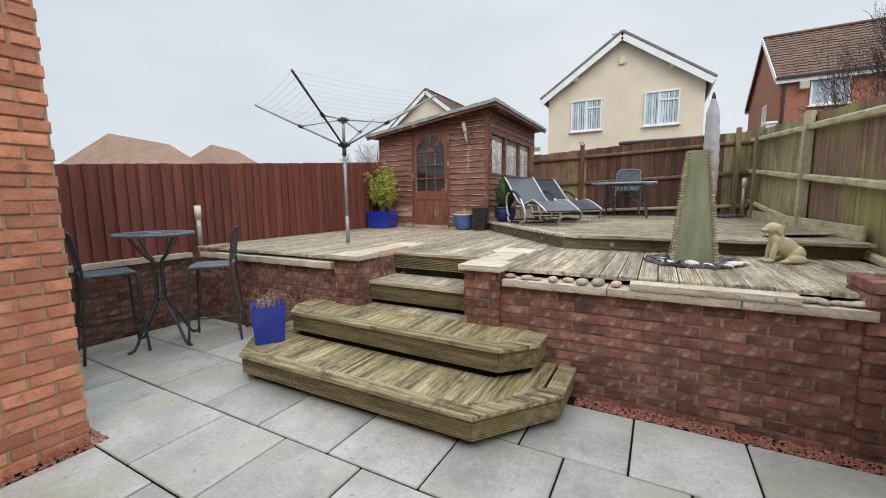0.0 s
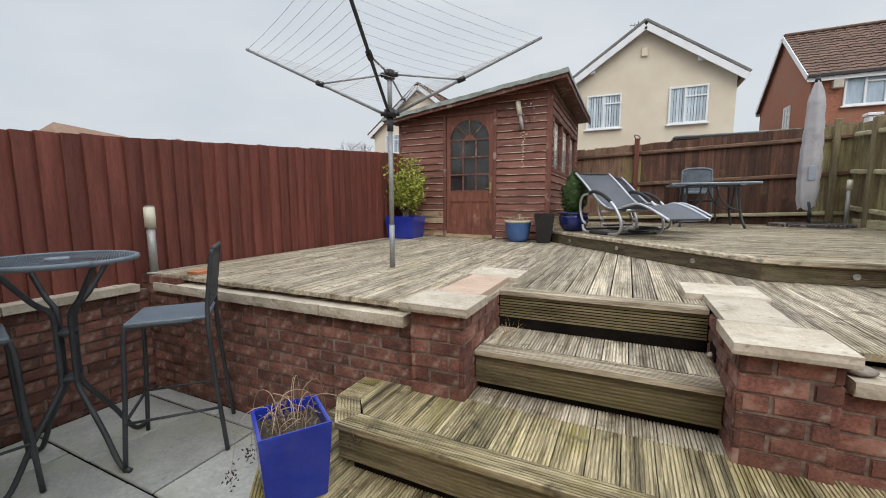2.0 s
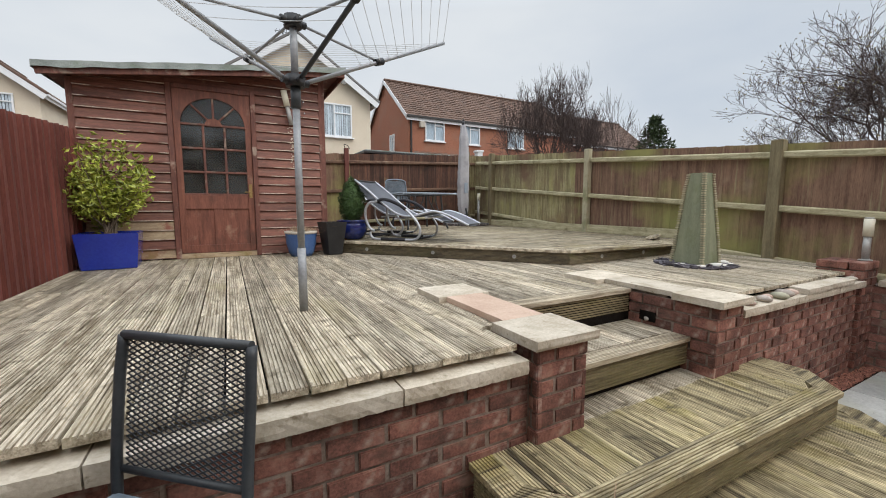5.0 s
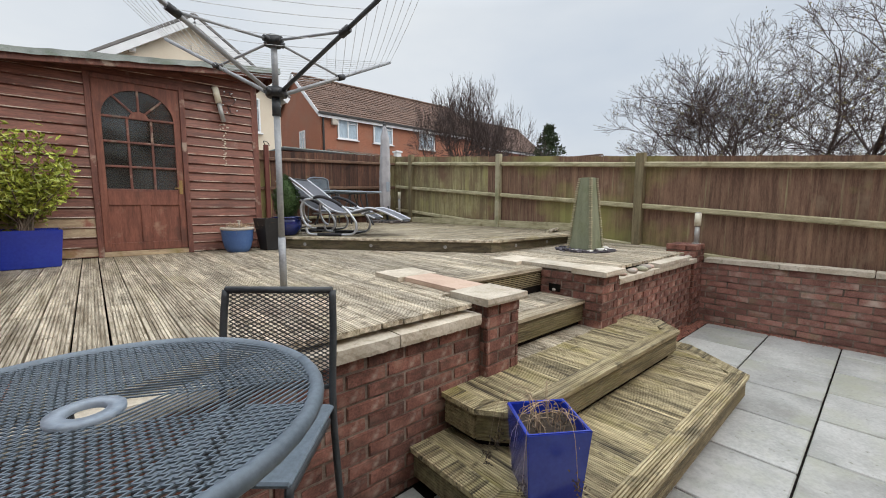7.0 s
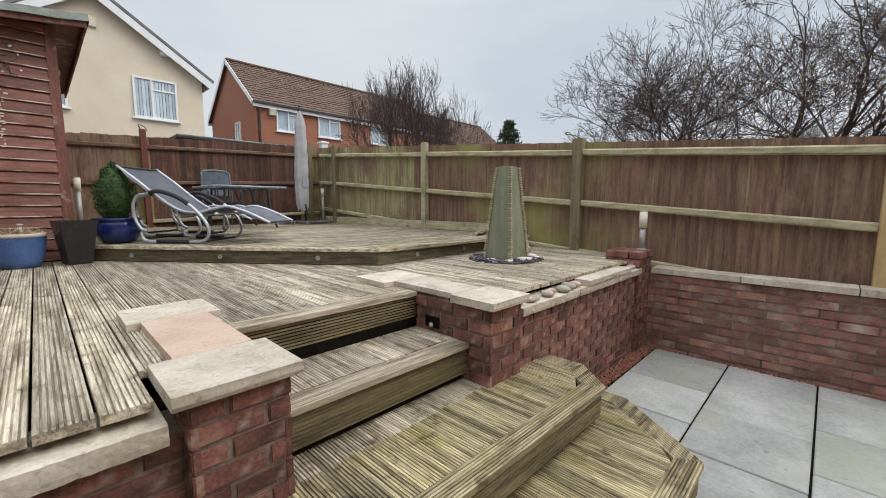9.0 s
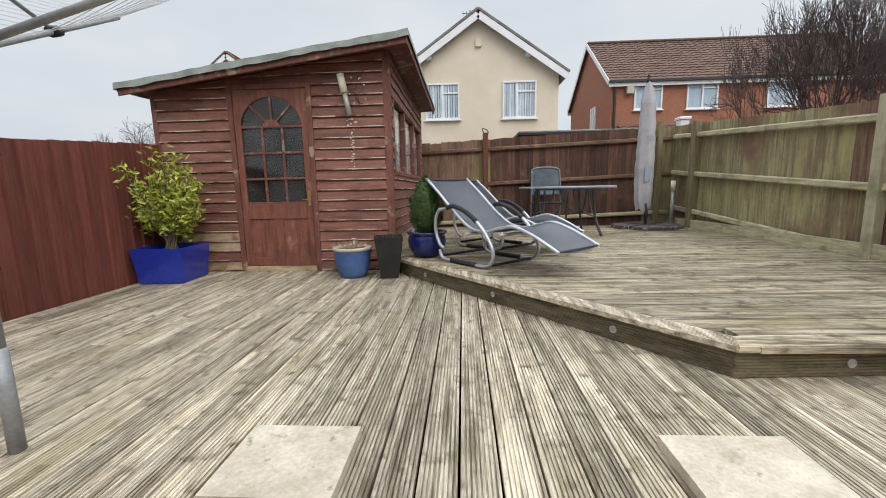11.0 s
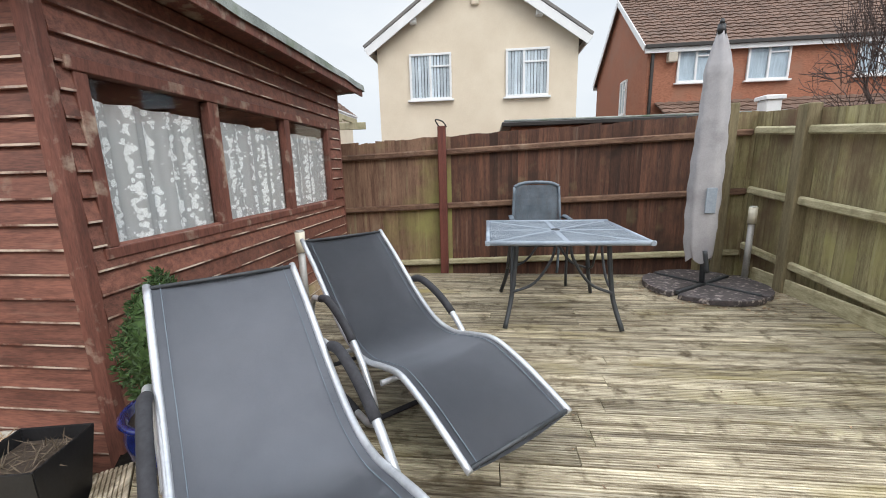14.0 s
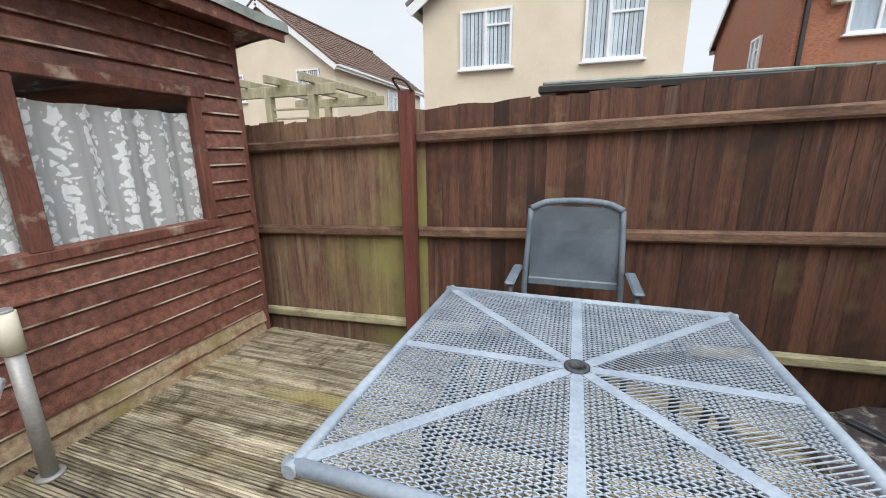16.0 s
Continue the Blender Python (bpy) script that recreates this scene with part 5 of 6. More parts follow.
cov = part("cover", bm, cover_cloth, um, "wrinkled grey fabric cover")
bm = bmesh.new(); box(bm, -.10, -.01, -.116, -.104, .74, .97, .003); part("label_patch", bm, frame_pale, cov, "pale printed label patch")
bm = bmesh.new(); tube(bm, [(-.065, .0, 2.26), (-.067, 0, 2.34)], .04, 12, .03); tube(bm, [(-.067, 0, 2.34), (-.067, 0, 2.385)], .025, 10, .012); part("finial", bm, black_plastic, um)
bm = bmesh.new(); tube(bm, smoothed([(-.07, -.13, .40), (-.05, -.15, .25), (-.03, -.13, .20)], 4), .02, 8); part("tie_knot", bm, frame_dark, um)
bs = thing("weighted_stand", "round black base of four weight slabs on a cross frame", "parasol base", (.90, 9.36, UPPER, 0))
for q in range(4):
    bm = bmesh.new()
    pts = [(.035, .035)] + [(.035 + .485 * math.cos(radians(90 * k / 9)), .035 + .485 * math.sin(radians(90 * k / 9))) for k in range(10)]
    prism(bm, pts, .008, .055, .008)
    bm.transform(Matrix.Rotation(radians(90 * q + 38), 4, "Z"))
    part("weight_slab", bm, resin, bs)
for q in (38, 128):
    bm = bmesh.new(); box(bm, -.46, .46, -.02, .02, .03, .062, .004); bm.transform(Matrix.Rotation(radians(q), 4, "Z")); part("cross_foot", bm, frame_dark, bs)


# bistro set
bt = thing("bistro_table", "round blue-grey mesh bar table with bent dark legs", "table", (-4.53, 2.07, 0, 0))
R_, TZ = .338, 1.165
bm = bmesh.new()
tube(bm, [(R_ * math.cos(radians(a)), R_ * math.sin(radians(a)), TZ - .012) for a in range(0, 361, 8)], .014, 10); part("rim", bm, frame_blue, bt)
bm = bmesh.new(); mesh_fill(bm, lambda x_, y_: .044 ** 2 < x_ * x_ + y_ * y_ < (R_ - .005) ** 2, -R_, R_, -R_, R_, TZ - .004, cell=.013, width=.0026); tagged(part("mesh_top", bm, frame_blue, bt), kind="stuff")
bm = bmesh.new(); lathe(bm, [(.050, TZ - .006), (.050, TZ + .001), (.026, TZ + .002), (.026, TZ - .008)], 28, cap=False); part("parasol_ring", bm, frame_pale, bt)
for a in (10, 100, 190, 280):
    m_ = Matrix.Rotation(radians(a), 4, "Z")
    bm = bmesh.new(); tube(bm, [m_ @ Vector(p) for p in smoothed([(.26, 0, TZ - .03), (.13, 0, .95), (.055, 0, .87), (.045, 0, .73), (.045, 0, .52), (.06, 0, .44), (.20, 0, .22), (.30, 0, .04), (.37, 0, .014)], 5)], .014, 8); part("leg", bm, frame_dark, bt)
for z_ in (.50, .76):
    bm = bmesh.new(); tube(bm, [(0, 0, z_ - .015), (0, 0, z_ + .015)], .05, 10); part("leg_clamp", bm, frame_dark, bt)


def stool():
    t = thing("bar_stool", "dark metal bar stool with a blue-grey seat and mesh back", "stool", group="stools at the bistro table")
    SH = .81
    bm = bmesh.new(); box(bm, -.19, .19, -.20, .19, SH - .012, SH + .006, .006); part("seat", bm, frame_blue, t, "blue-grey metal seat")
    for sx in (-1, 1):
        bm = bmesh.new(); tube(bm, smoothed([(sx * .22, -.24, .005), (sx * .20, -.215, .45), (sx * .185, -.20, SH - .05), (sx * .185, -.15, SH - .018), (sx * .185, .12, SH - .018)], 5), .0125, 8); part("front_leg", bm, frame_dark, t)
        bm = bmesh.new(); tube(bm, smoothed([(sx * .22, .25, .005), (sx * .195, .205, .5), (sx * .185, .19, SH), (sx * .185, .215, 1.06), (sx * .18, .235, 1.195)], 5), .0125, 8); part("back_leg", bm, frame_dark, t)
        bm = bmesh.new(); tube(bm, [(sx * .212, -.228, .27), (sx * .212, .235, .27)], .008, 8); part("side_rail", bm, frame_dark, t)
    bm = bmesh.new(); tube(bm, [(-.212, -.228, .27), (.212, -.228, .27)], .009, 8); part("foot_rail", bm, frame_dark, t)
    bm = bmesh.new(); tube(bm, [(-.18, .235, 1.195), (.18, .235, 1.195)], .012, 8); part("top_rail", bm, frame_dark, t)
    bm = bmesh.new(); tube(bm, [(-.185, .20, .87), (.185, .20, .87)], .009, 8); part("low_rail", bm, frame_dark, t)
    bm = bmesh.new(); mesh_fill(bm, lambda x_, y_: abs(x_) < .178 and 0 < y_ < .32, -.18, .18, 0, .33, 0, cell=.014, width=.0035)
    bm.transform(Matrix.Translation((0, .202, .87)) @ Matrix.Rotation(radians(84), 4, "X")); tagged(part("back_mesh", bm, frame_dark, t), kind="stuff")
    return t


st1 = stool()
st1.matrix_basis = pose(-4.20, 2.45, 0, 0, 0, -41.5)
copy_thing(st1, pose(-4.67, 1.68, 0, 0, 0, 167))


# garden lights
def bollard(at, h, label, lean=0):
    t = thing("garden_light", label, "garden light", group="post lights")
    bm = bmesh.new(); lathe(bm, [(.05, 0), (.05, .008), (.03, .012)], 20); part("base_plate", bm, steel, t)
    bm = bmesh.new(); tube(bm, [(0, 0, .008), (0, 0, h - .17)], .029, 16); part("post", bm, steel, t)
    bm = bmesh.new(); tube(bm, [(0, 0, h - .175), (0, 0, h - .012)], .038, 18); part("diffuser", bm, lamp_cream, t, "cream plastic diffuser")
    bm = bmesh.new(); tube(bm, [(0, 0, h - .012), (0, 0, h)], .031, 18); part("cap", bm, steel, t)
    t.matrix_basis = pose(*at, lean, 0, 0)
    return t


bollard((-5.16, 2.88, .905), .53, "steel post light with a cream top on a brick pillar")
bollard((1.27, 2.89, 1.005), .40, "steel post light with a cream top on a brick pillar")
bollard((-2.66, 8.41, UPPER), .74, "steel post light with a cream top beside the shed wall")
bollard((1.44, 9.66, UPPER), .76, "steel post light with a cream top by the corner fence")
wl_ = thing("wall_light", "cream and steel tube light fixed askew on the shed front", "wall light")
bm = bmesh.new(); tube(bm, [(0, 0, .0), (0, 0, .22)], .026, 14); part("steel_tube", bm, steel, wl_)
bm = bmesh.new(); tube(bm, [(0, 0, .215), (0, 0, .40)], .036, 16); part("diffuser", bm, lamp_cream, wl_, "cream plastic diffuser")
bm = bmesh.new(); tube(bm, [(0, .04, .14), (0, 0, .14)], .015, 8); tube(bm, [(0, .04, .30), (0, 0, .30)], .015, 8); part("bracket", bm, steel, wl_)
wl_.matrix_basis = pose(-3.205, SY0 - .06, 2.49, 0, -11, 0)
wm = material("rust_and_lime_stain", (0.42, 0.30, 0.18), (0.58, 0.48, 0.36), 0.9, 12)
fl_ = thing("fairy_lights", "tangled dark string of fairy lights on the shed front", "string lights", (-3.13, SY0 - .03, 2.60, 0))
r0 = random.Random(23)
bm = bmesh.new()
for s_ in (-1, 1):
    tube(bm, smoothed([(s_ * .02 + r0.uniform(-.05, .09), r0.uniform(-.012, .006), .26 - i * .035 + r0.uniform(-.03, .03)) for i in range(9)], 4), .0028, 4)
part("cable", bm, black_plastic, fl_)
for i in range(7):
    bm = bmesh.new(); bmesh.ops.create_icosphere(bm, subdivisions=1, radius=.010); bm.transform(Matrix.Translation((r0.uniform(-.08, .12), -.012, r0.uniform(-.02, .26)))); part("bulb", bm, line_cord, fl_)

# broken-out brick: a near-black block on the face paints the hole's shade
bm = bmesh.new(); box(bm, -1.3895, -1.380, 3.19, 3.31, .705, .775, .002)
tagged(part("brick_hole", bm, dark_void, pil_r), "near-black patch painting the shade of a broken-out brick")
stone("torn_scrap", "crumpled pale scrap caught in the broken brickwork", (-1.395, 3.25, .706), (.012, .03, .016), pebble, 77, "")
gt = thing("dry_grass", "dry grass tuft growing beside the brick pillar", "grass", (-2.38, 3.20, .682, 0))
mesh_part("blades", scatter(36, 51, lambda r_: (r_.gauss(0, .025), r_.gauss(0, .07), 0), lambda r_, c_: leaf_at(r_, c_, .13, .005)), dry_stalk, gt, "", "stuff")
# bits on the left pillar and leaf litter
tb2 = rough_slab("broken_tile", -4.84, -4.72, 2.93, 3.06, .908, .935, terracotta_bit, None, 5)
tagged(tb2, "broken orange terracotta tile piece on the brick pillar", "tile")


def litter_place(r_):
    a, q = r_.uniform(0, 6.28), abs(r_.gauss(.58, .14))
    x_, y_ = .92 + math.cos(a) * q, 9.32 + math.sin(a) * q * .8
    return (x_, y_, UPPER + .006) if x_ < 1.5 and y_ < 9.85 else None


tagged(mesh_part("leaf_litter", scatter(420, 33, litter_place, lambda r_, c_: ([c_ + Vector((r_.uniform(-.02, .02), r_.uniform(-.02, .02), r_.uniform(0, .008))) for _ in range(4)], [(0, 1, 2), (0, 2, 3)])), leaf_dry, None, "dead brown leaves scattered round the parasol base", "stuff"), category="leaves")
tagged(mesh_part("debris_flecks", scatter(160, 34, lambda r_: (r_.uniform(-2.3, 1.5), r_.uniform(5.0, 9.8), UPPER + .004) if True else None, lambda r_, c_: ([c_ + Vector((r_.uniform(-.012, .012), r_.uniform(-.012, .012), r_.uniform(0, .004))) for _ in range(4)], [(0, 1, 2), (0, 2, 3)])), leaf_dry, None, "small dead leaf scraps on the upper deck", "stuff"), category="leaves")


# ---- beyond the fences ----
brick_far = material("far_brick", (0.24, 0.095, 0.055), (0.40, 0.17, 0.105), 0.9, 3.0, stretch=(4, 4, 12), fine=22, bump=0.3, stain=(0.30, 0.15, 0.10), stain_scale=1.2, stain_at=(0.5, 0.7))
tile_grey = material("grey_roof_tile", (0.13, 0.125, 0.12), (0.21, 0.20, 0.19), 0.85, 2, fine=30, bump=0.3)
tile_brown = material("brown_roof_tile", (0.10, 0.062, 0.045), (0.17, 0.105, 0.078), 0.85, 2, fine=30, bump=0.3, per_piece=0.1)
upvc = material("white_upvc", (0.72, 0.73, 0.74), (0.80, 0.81, 0.82), 0.4, 3, bump=0.02)
blind = material("vertical_blind", (0.62, 0.64, 0.66), (0.78, 0.8, 0.82), 0.8, 3, per_island=0.25)
far_glass = glass_material("far_window_glass", (0.93, 0.96, 0.98), 0.04)
gutter_black = material("black_gutter", (0.015, 0.013, 0.012), (0.03, 0.026, 0.024), 0.5, 3)
bark = material("bare_bark", (0.035, 0.026, 0.021), (0.085, 0.064, 0.052), 0.9, 12, bump=0.3)
twig = material("bare_twigs", (0.048, 0.033, 0.03), (0.105, 0.075, 0.066), 0.9, 12)
bud = material("pale_buds", (0.22, 0.19, 0.08), (0.34, 0.29, 0.14), 0.8, 20, per_island=0.4)
conifer_far = material("far_conifer", (0.02, 0.035, 0.012), (0.05, 0.075, 0.025), 0.85, 10, per_island=0.4)
net_curtain = material("net_curtain", (0.42, 0.48, 0.53), (0.62, 0.68, 0.72), 0.8, 2, stretch=(9, 9, 1), bump=0.1)
# dark colour of the window backing panel, painting an unlit room
interior = material("painted_room_shade", (0.05, 0.055, 0.06), (0.08, 0.085, 0.09), 0.9, 2)


def window_in(house, x, y, z, w, h, turn, split=.5, blinds=True):
    """A white two-light window on a wall, x, y the middle of its foot, facing the direction turn (0: -y)."""
    m_ = pose(x, y, z, 0, 0, turn)

    def pc(name, b, mat_, parent, bevel=.006):
        bm = bmesh.new(); box(bm, *b, bevel); bm.transform(m_)
        return part(name, bm, mat_, parent)
    # flat backing panel; with blinds, room shade is painted in its colour
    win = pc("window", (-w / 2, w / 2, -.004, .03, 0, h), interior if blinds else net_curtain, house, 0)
    f = .06
    for b in ((-w / 2, w / 2, -.06, -.006, 0, f), (-w / 2, w / 2, -.06, -.006, h - f, h), (-w / 2, -w / 2 + f, -.06, -.006, f, h - f), (w / 2 - f, w / 2, -.06, -.006, f, h - f), (-w / 2 + w * split - f / 2, -w / 2 + w * split + f / 2, -.06, -.006, f, h - f)):
        pc("frame", b, upvc, win)
    xs = -w / 2 + w * split
    pc("transom", (xs + f / 2, w / 2 - f, -.055, -.006, h * .70, h * .70 + f * .8), upvc, win)
    pc("sill", (-w / 2 - .06, w / 2 + .06, -.11, .0, -.05, -.002), upvc, win)
    if blinds:
        n_ = int(w / .095)
        bm = bmesh.new()
        for k in range(n_):
            c_ = -w / 2 + f + (w - 2 * f) * (k + .5) / n_
            r_ = random.Random(k).uniform(.03, .042)
            q = [bm.verts.new(p) for p in ((c_ - r_, -.012, f), (c_ + r_, -.022, f), (c_ + r_, -.022, h - f), (c_ - r_, -.012, h - f))]
            bm.faces.new(q)
        bm.transform(m_)
        part("vertical_blind", bm, blind, win)
    pn = pc("pane", (-w / 2 + f, w / 2 - f, -.034, -.030, f, h - f), far_glass, win, 0)
    pn.visible_shadow = False
    return win


def tiled(name, p0, p1, p2, p3, courses, mat_, parent, seed=1):
    """A roof slope of overlapping tile courses: eave p0-p1, ridge p3-p2. One mesh."""
    p0, p1, p2, p3 = map(Vector, (p0, p1, p2, p3))
    up = (p3 - p0).normalized()
    nrm = (p1 - p0).cross(up).normalized()
    r_ = random.Random(seed)
    bm = bmesh.new()
    n_t = max(int((p1 - p0).length / .30), 2)
    for c_ in range(courses):
        a0, a1 = c_ / courses, (c_ + 1.12) / courses
        for k in range(n_t):
            u0, u1 = k / n_t, (k + .97) / n_t
            lift = .045 + r_.uniform(-.006, .006)
            q = []
            for u, v, h in ((u0, a0, lift), ((u0 * .6 + u1 * .4), a0, lift + .03), (u1, a0, lift), (u1, a1, .012), ((u0 * .6 + u1 * .4), a1, .04), (u0, a1, .012)):
                q.append(bm.verts.new(p0.lerp(p1, u).lerp(p3.lerp(p2, u), min(v, 1.0)) + nrm * h))
            bm.faces.new((q[0], q[1], q[4], q[5])); bm.faces.new((q[1], q[2], q[3], q[4]))
            b_ = [bm.verts.new(v.co - nrm * .035) for v in q[:3]]
            bm.faces.new((b_[0], b_[1], q[1], q[0])); bm.faces.new((b_[1], b_[2], q[2], q[1]))
    base = [bm.verts.new(p) for p in (p0, p1, p2, p3)]
    bm.faces.new(base)
    return part(name, bm, mat_, parent)


def gable_house(name, label, x0, x1, y0, y1, eave, ridge, wall, along, tiles, over=.25, courses=14, gable_trim=upvc):
    """along: 'y' when the ridge runs in y (gable towards us), 'x' when it runs in x."""
    h = thing(name, label, "house", (0, 0, 0, 0))
    bm = bmesh.new()
    if along == "y":
        c_ = (x0 + x1) / 2
        prof = [(x0, -.04), (x1, -.04), (x1, eave), (c_, ridge), (x0, eave)]
        f_ = [bm.verts.new((a, y0, z)) for a, z in prof]
        b_ = [bm.verts.new((a, y1, z)) for a, z in prof]
    else:
        c_ = (y0 + y1) / 2
        prof = [(y0, -.04), (y1, -.04), (y1, eave), (c_, ridge), (y0, eave)]
        f_ = [bm.verts.new((x0, a, z)) for a, z in prof]
        b_ = [bm.verts.new((x1, a, z)) for a, z in prof]
    bm.faces.new(f_); bm.faces.new(b_[::-1])
    for k in range(5):
        bm.faces.new((f_[k], b_[k], b_[(k + 1) % 5], f_[(k + 1) % 5]))
    bmesh.ops.recalc_face_normals(bm, faces=bm.faces)
    part("wall", bm, wall, h)
    slope = (ridge - eave) / ((x1 - x0) / 2 if along == "y" else (y1 - y0) / 2)
    ez = eave - slope * over
    if along == "y":
        tiled("roof", (x0 - over, y1 + over, ez), (x0 - over, y0 - over, ez), (c_, y0 - over, ridge), (c_, y1 + over, ridge), courses, tiles, h, 1)
        tiled("roof", (x1 + over, y0 - over, ez), (x1 + over, y1 + over, ez), (c_, y1 + over, ridge), (c_, y0 - over, ridge), courses, tiles, h, 2)
        for sx, xe in ((1, x0 - over), (-1, x1 + over)):
            bar("bargeboard", (xe, y0 - over - .03, ez - .14), (c_, y0 - over - .03, ridge - .14), .22, .03, gable_trim, h)
            bar("verge_tiles", (xe - sx * .06, y0 - over + .02, ez + .01), (c_, y0 - over + .02, ridge + .06), .09, .16, tiles, h, bevel=.015)
        for xe in (x0 - over, x1 + over):
            bar("gutter", (xe, y0 - over, ez - .02), (xe, y1 + over, ez - .02), .09, .1, upvc, h)
            bar("fascia", (xe + (.04 if xe < c_ else -.04), y0 - over, ez - .08), (xe + (.04 if xe < c_ else -.04), y1 + over, ez - .08), .18, .03, upvc, h)
        bar("ridge_tiles", (c_, y0 - over, ridge + .05), (c_, y1 + over, ridge + .05), .12, .22, tiles, h, bevel=.04)
    else:
        tiled("roof", (x0 - over, y0 - over, ez), (x1 + over, y0 - over, ez), (x1 + over, c_, ridge), (x0 - over, c_, ridge), courses, tiles, h, 3)
        tiled("roof", (x1 + over, y1 + over, ez), (x0 - over, y1 + over, ez), (x0 - over, c_, ridge), (x1 + over, c_, ridge), courses, tiles, h, 4)
        for ye in (y0 - over, y1 + over):
            bar("bargeboard", (x0 - over - .01, ye, ez - .04), (x0 - over - .01, c_, ridge - .04), .18, .03, gable_trim, h)
            bar("fascia", (x0 - over, ye, ez - .09), (x1 + over, ye, ez - .09), .2, .04, upvc, h)
            bar("gutter", (x0 - over, ye - .05, ez - .01), (x1 + over, ye - .05, ez - .01), .1, .1, gutter_black, h)
        bar("ridge_tiles", (x0 - over, c_, ridge + .05), (x1 + over, c_, ridge + .05), .12, .22, tiles, h, bevel=.04)
    return h


ch = gable_house("cream_house", "cream rendered house with a white-trimmed gable", -4.27, 1.24, 17.2, 25.5, 5.72, 7.60, render_cream, "y", tile_grey, .24)
window_in(ch, -2.765, 17.2, 4.16, 1.18, 1.22, 0, .5)
window_in(ch, -.10, 17.2, 4.14, 1.16, 1.24, 0, .42)
bm = bmesh.new(); box(bm, -1.62, -1.40, 17.12, 17.2, 6.52, 6.80, .02); part("gable_vent", bm, render_cream, ch)
for x_ in (-3.2, .18):
    bm = bmesh.new(); box(bm, x_ - .09, x_ + .09, 17.0, 17.2, 6.12, 6.28, .02); part("purlin_end", bm, upvc, ch)
bm = bmesh.new()
tube(bm, [(-1.75, 18.4, 7.3), (-1.75, 18.4, 8.2)], .02, 6)
tube(bm, [(-2.05, 18.4, 8.1), (-1.45, 18.4, 8.1)], .012, 5)
for k in range(5):
    tube(bm, [(-2.0 + k * .12, 18.2, 8.1), (-2.0 + k * .12, 18.6, 8.1)], .008, 4)
part("aerial", bm, frame_dark, ch)
h2 = gable_house("cream_house", "cream rendered house with a brown tiled roof", -16.4, -9.95, 22.3, 31.5, 5.85, 8.3, render_cream, "y", tile_brown, .25)
window_in(h2, -11.2, 22.3, 4.5, 1.1, 1.1, 0)
window_in(h2, -9.95, 27.5, 4.3, 1.1, 1.1, 90)
window_in(h2, -15.0, 22.3, 4.5, 1.1, 1.1, 0)
bh = gable_house("brick_house", "orange brick house with a brown tiled roof", 3.62, 14.2, 18.9, 24.6, 5.75, 7.95, brick_far, "x", tile_brown, .14, 16)
window_in(bh, 5.0, 18.9, 4.60, 1.05, 1.02, 0, .5, False)
window_in(bh, 7.0, 18.9, 4.58, 1.15, 1.05, 0, .5, False)
window_in(bh, 9.9, 18.9, 4.58, 1.1, 1.05, 0, .5, False)
window_in(bh, 3.62, 20.9, 3.95, .62, 1.15, -90, .5, False)
bar("downpipe", (3.75, 18.85, 0), (3.75, 18.85, 5.55), .08, .08, gutter_black, bh, up=(0, 1, 0))
bm = bmesh.new(); box(bm, 4.15, 4.42, 18.72, 18.9, 5.18, 5.45, .02); part("alarm_box", bm, pot_rim, bh)
tiled("porch_roof", (3.9, 17.5, 3.35), (10.5, 17.5, 3.35), (10.5, 18.9, 4.05), (3.9, 18.9, 4.05), 5, tile_brown, bh, 9)
bm = bmesh.new(); box(bm, 4.0, 10.4, 17.65, 18.9, 0, 3.4); part("porch_wall", bm, render_cream, bh)
h3 = gable_house("brick_house", "distant brick house with a brown tiled roof", 15.5, 27, 23, 29, 6.2, 8.7, brick_far, "x", tile_brown, .2)
h4 = gable_house("brick_house", "distant low house with a brown tiled roof", 30, 36, 20.5, 28, 4.6, 6.4, brick_far, "y", tile_brown, .2)
for i, (y0, y1, z_) in enumerate(((9.2, 14.6, 5.0), (15.0, 19.2, 5.05))):
    h = thing("distant_house", "distant house with an orange-brown tiled hipped roof", "house", (0, 0, 0, 0))
    bm = bmesh.new(); box(bm, -30, -24, y0 + .4, y1 - .4, -.04, 3.4); part("wall", bm, brick_far, h)
    bm = bmesh.new()
    e_ = [bm.verts.new(p) for p in ((-23.6, y0, 3.3), (-23.6, y1, 3.3), (-30.4, y1, 3.3), (-30.4, y0, 3.3))]
    r_ = [bm.verts.new(p) for p in ((-27, y0 + 1.7, z_ + .35), (-27, y1 - .6, z_ + .1))]
    bm.faces.new((e_[0], e_[1], r_[1], r_[0])); bm.faces.new((e_[2], e_[3], r_[0], r_[1])); bm.faces.new((e_[1], e_[2], r_[1])); bm.faces.new((e_[3], e_[0], r_[0])); bm.faces.new(e_[::-1])
    part("roof", bm, material("far_roof_tile", (0.20, 0.125, 0.085), (0.28, 0.18, 0.125), 0.9, 2, fine=12), h)
# flat-roofed garage behind the back fence
ga = thing("garage", "low garage with a dark flat felt roof behind the fence", "garage", (0, 0, 0, 0))
bm = bmesh.new(); box(bm, -.85, 3.3, 11.1, 15.5, -.04, 2.78); part("wall", bm, brick_far, ga)
bm = bmesh.new(); box(bm, -.98, 3.4, 11.0, 15.6, 2.78, 2.84, .01); part("roof_edge", bm, gutter_black, ga)
bm = bmesh.new(); box(bm, -.95, 3.38, 11.03, 15.57, 2.842, 2.87, .008); part("roof_felt", bm, asphalt_felt, ga)
# pergola behind the shed
pg = thing("pergola", "weathered timber pergola behind the shed", "pergola", (0, 0, 0, 0))
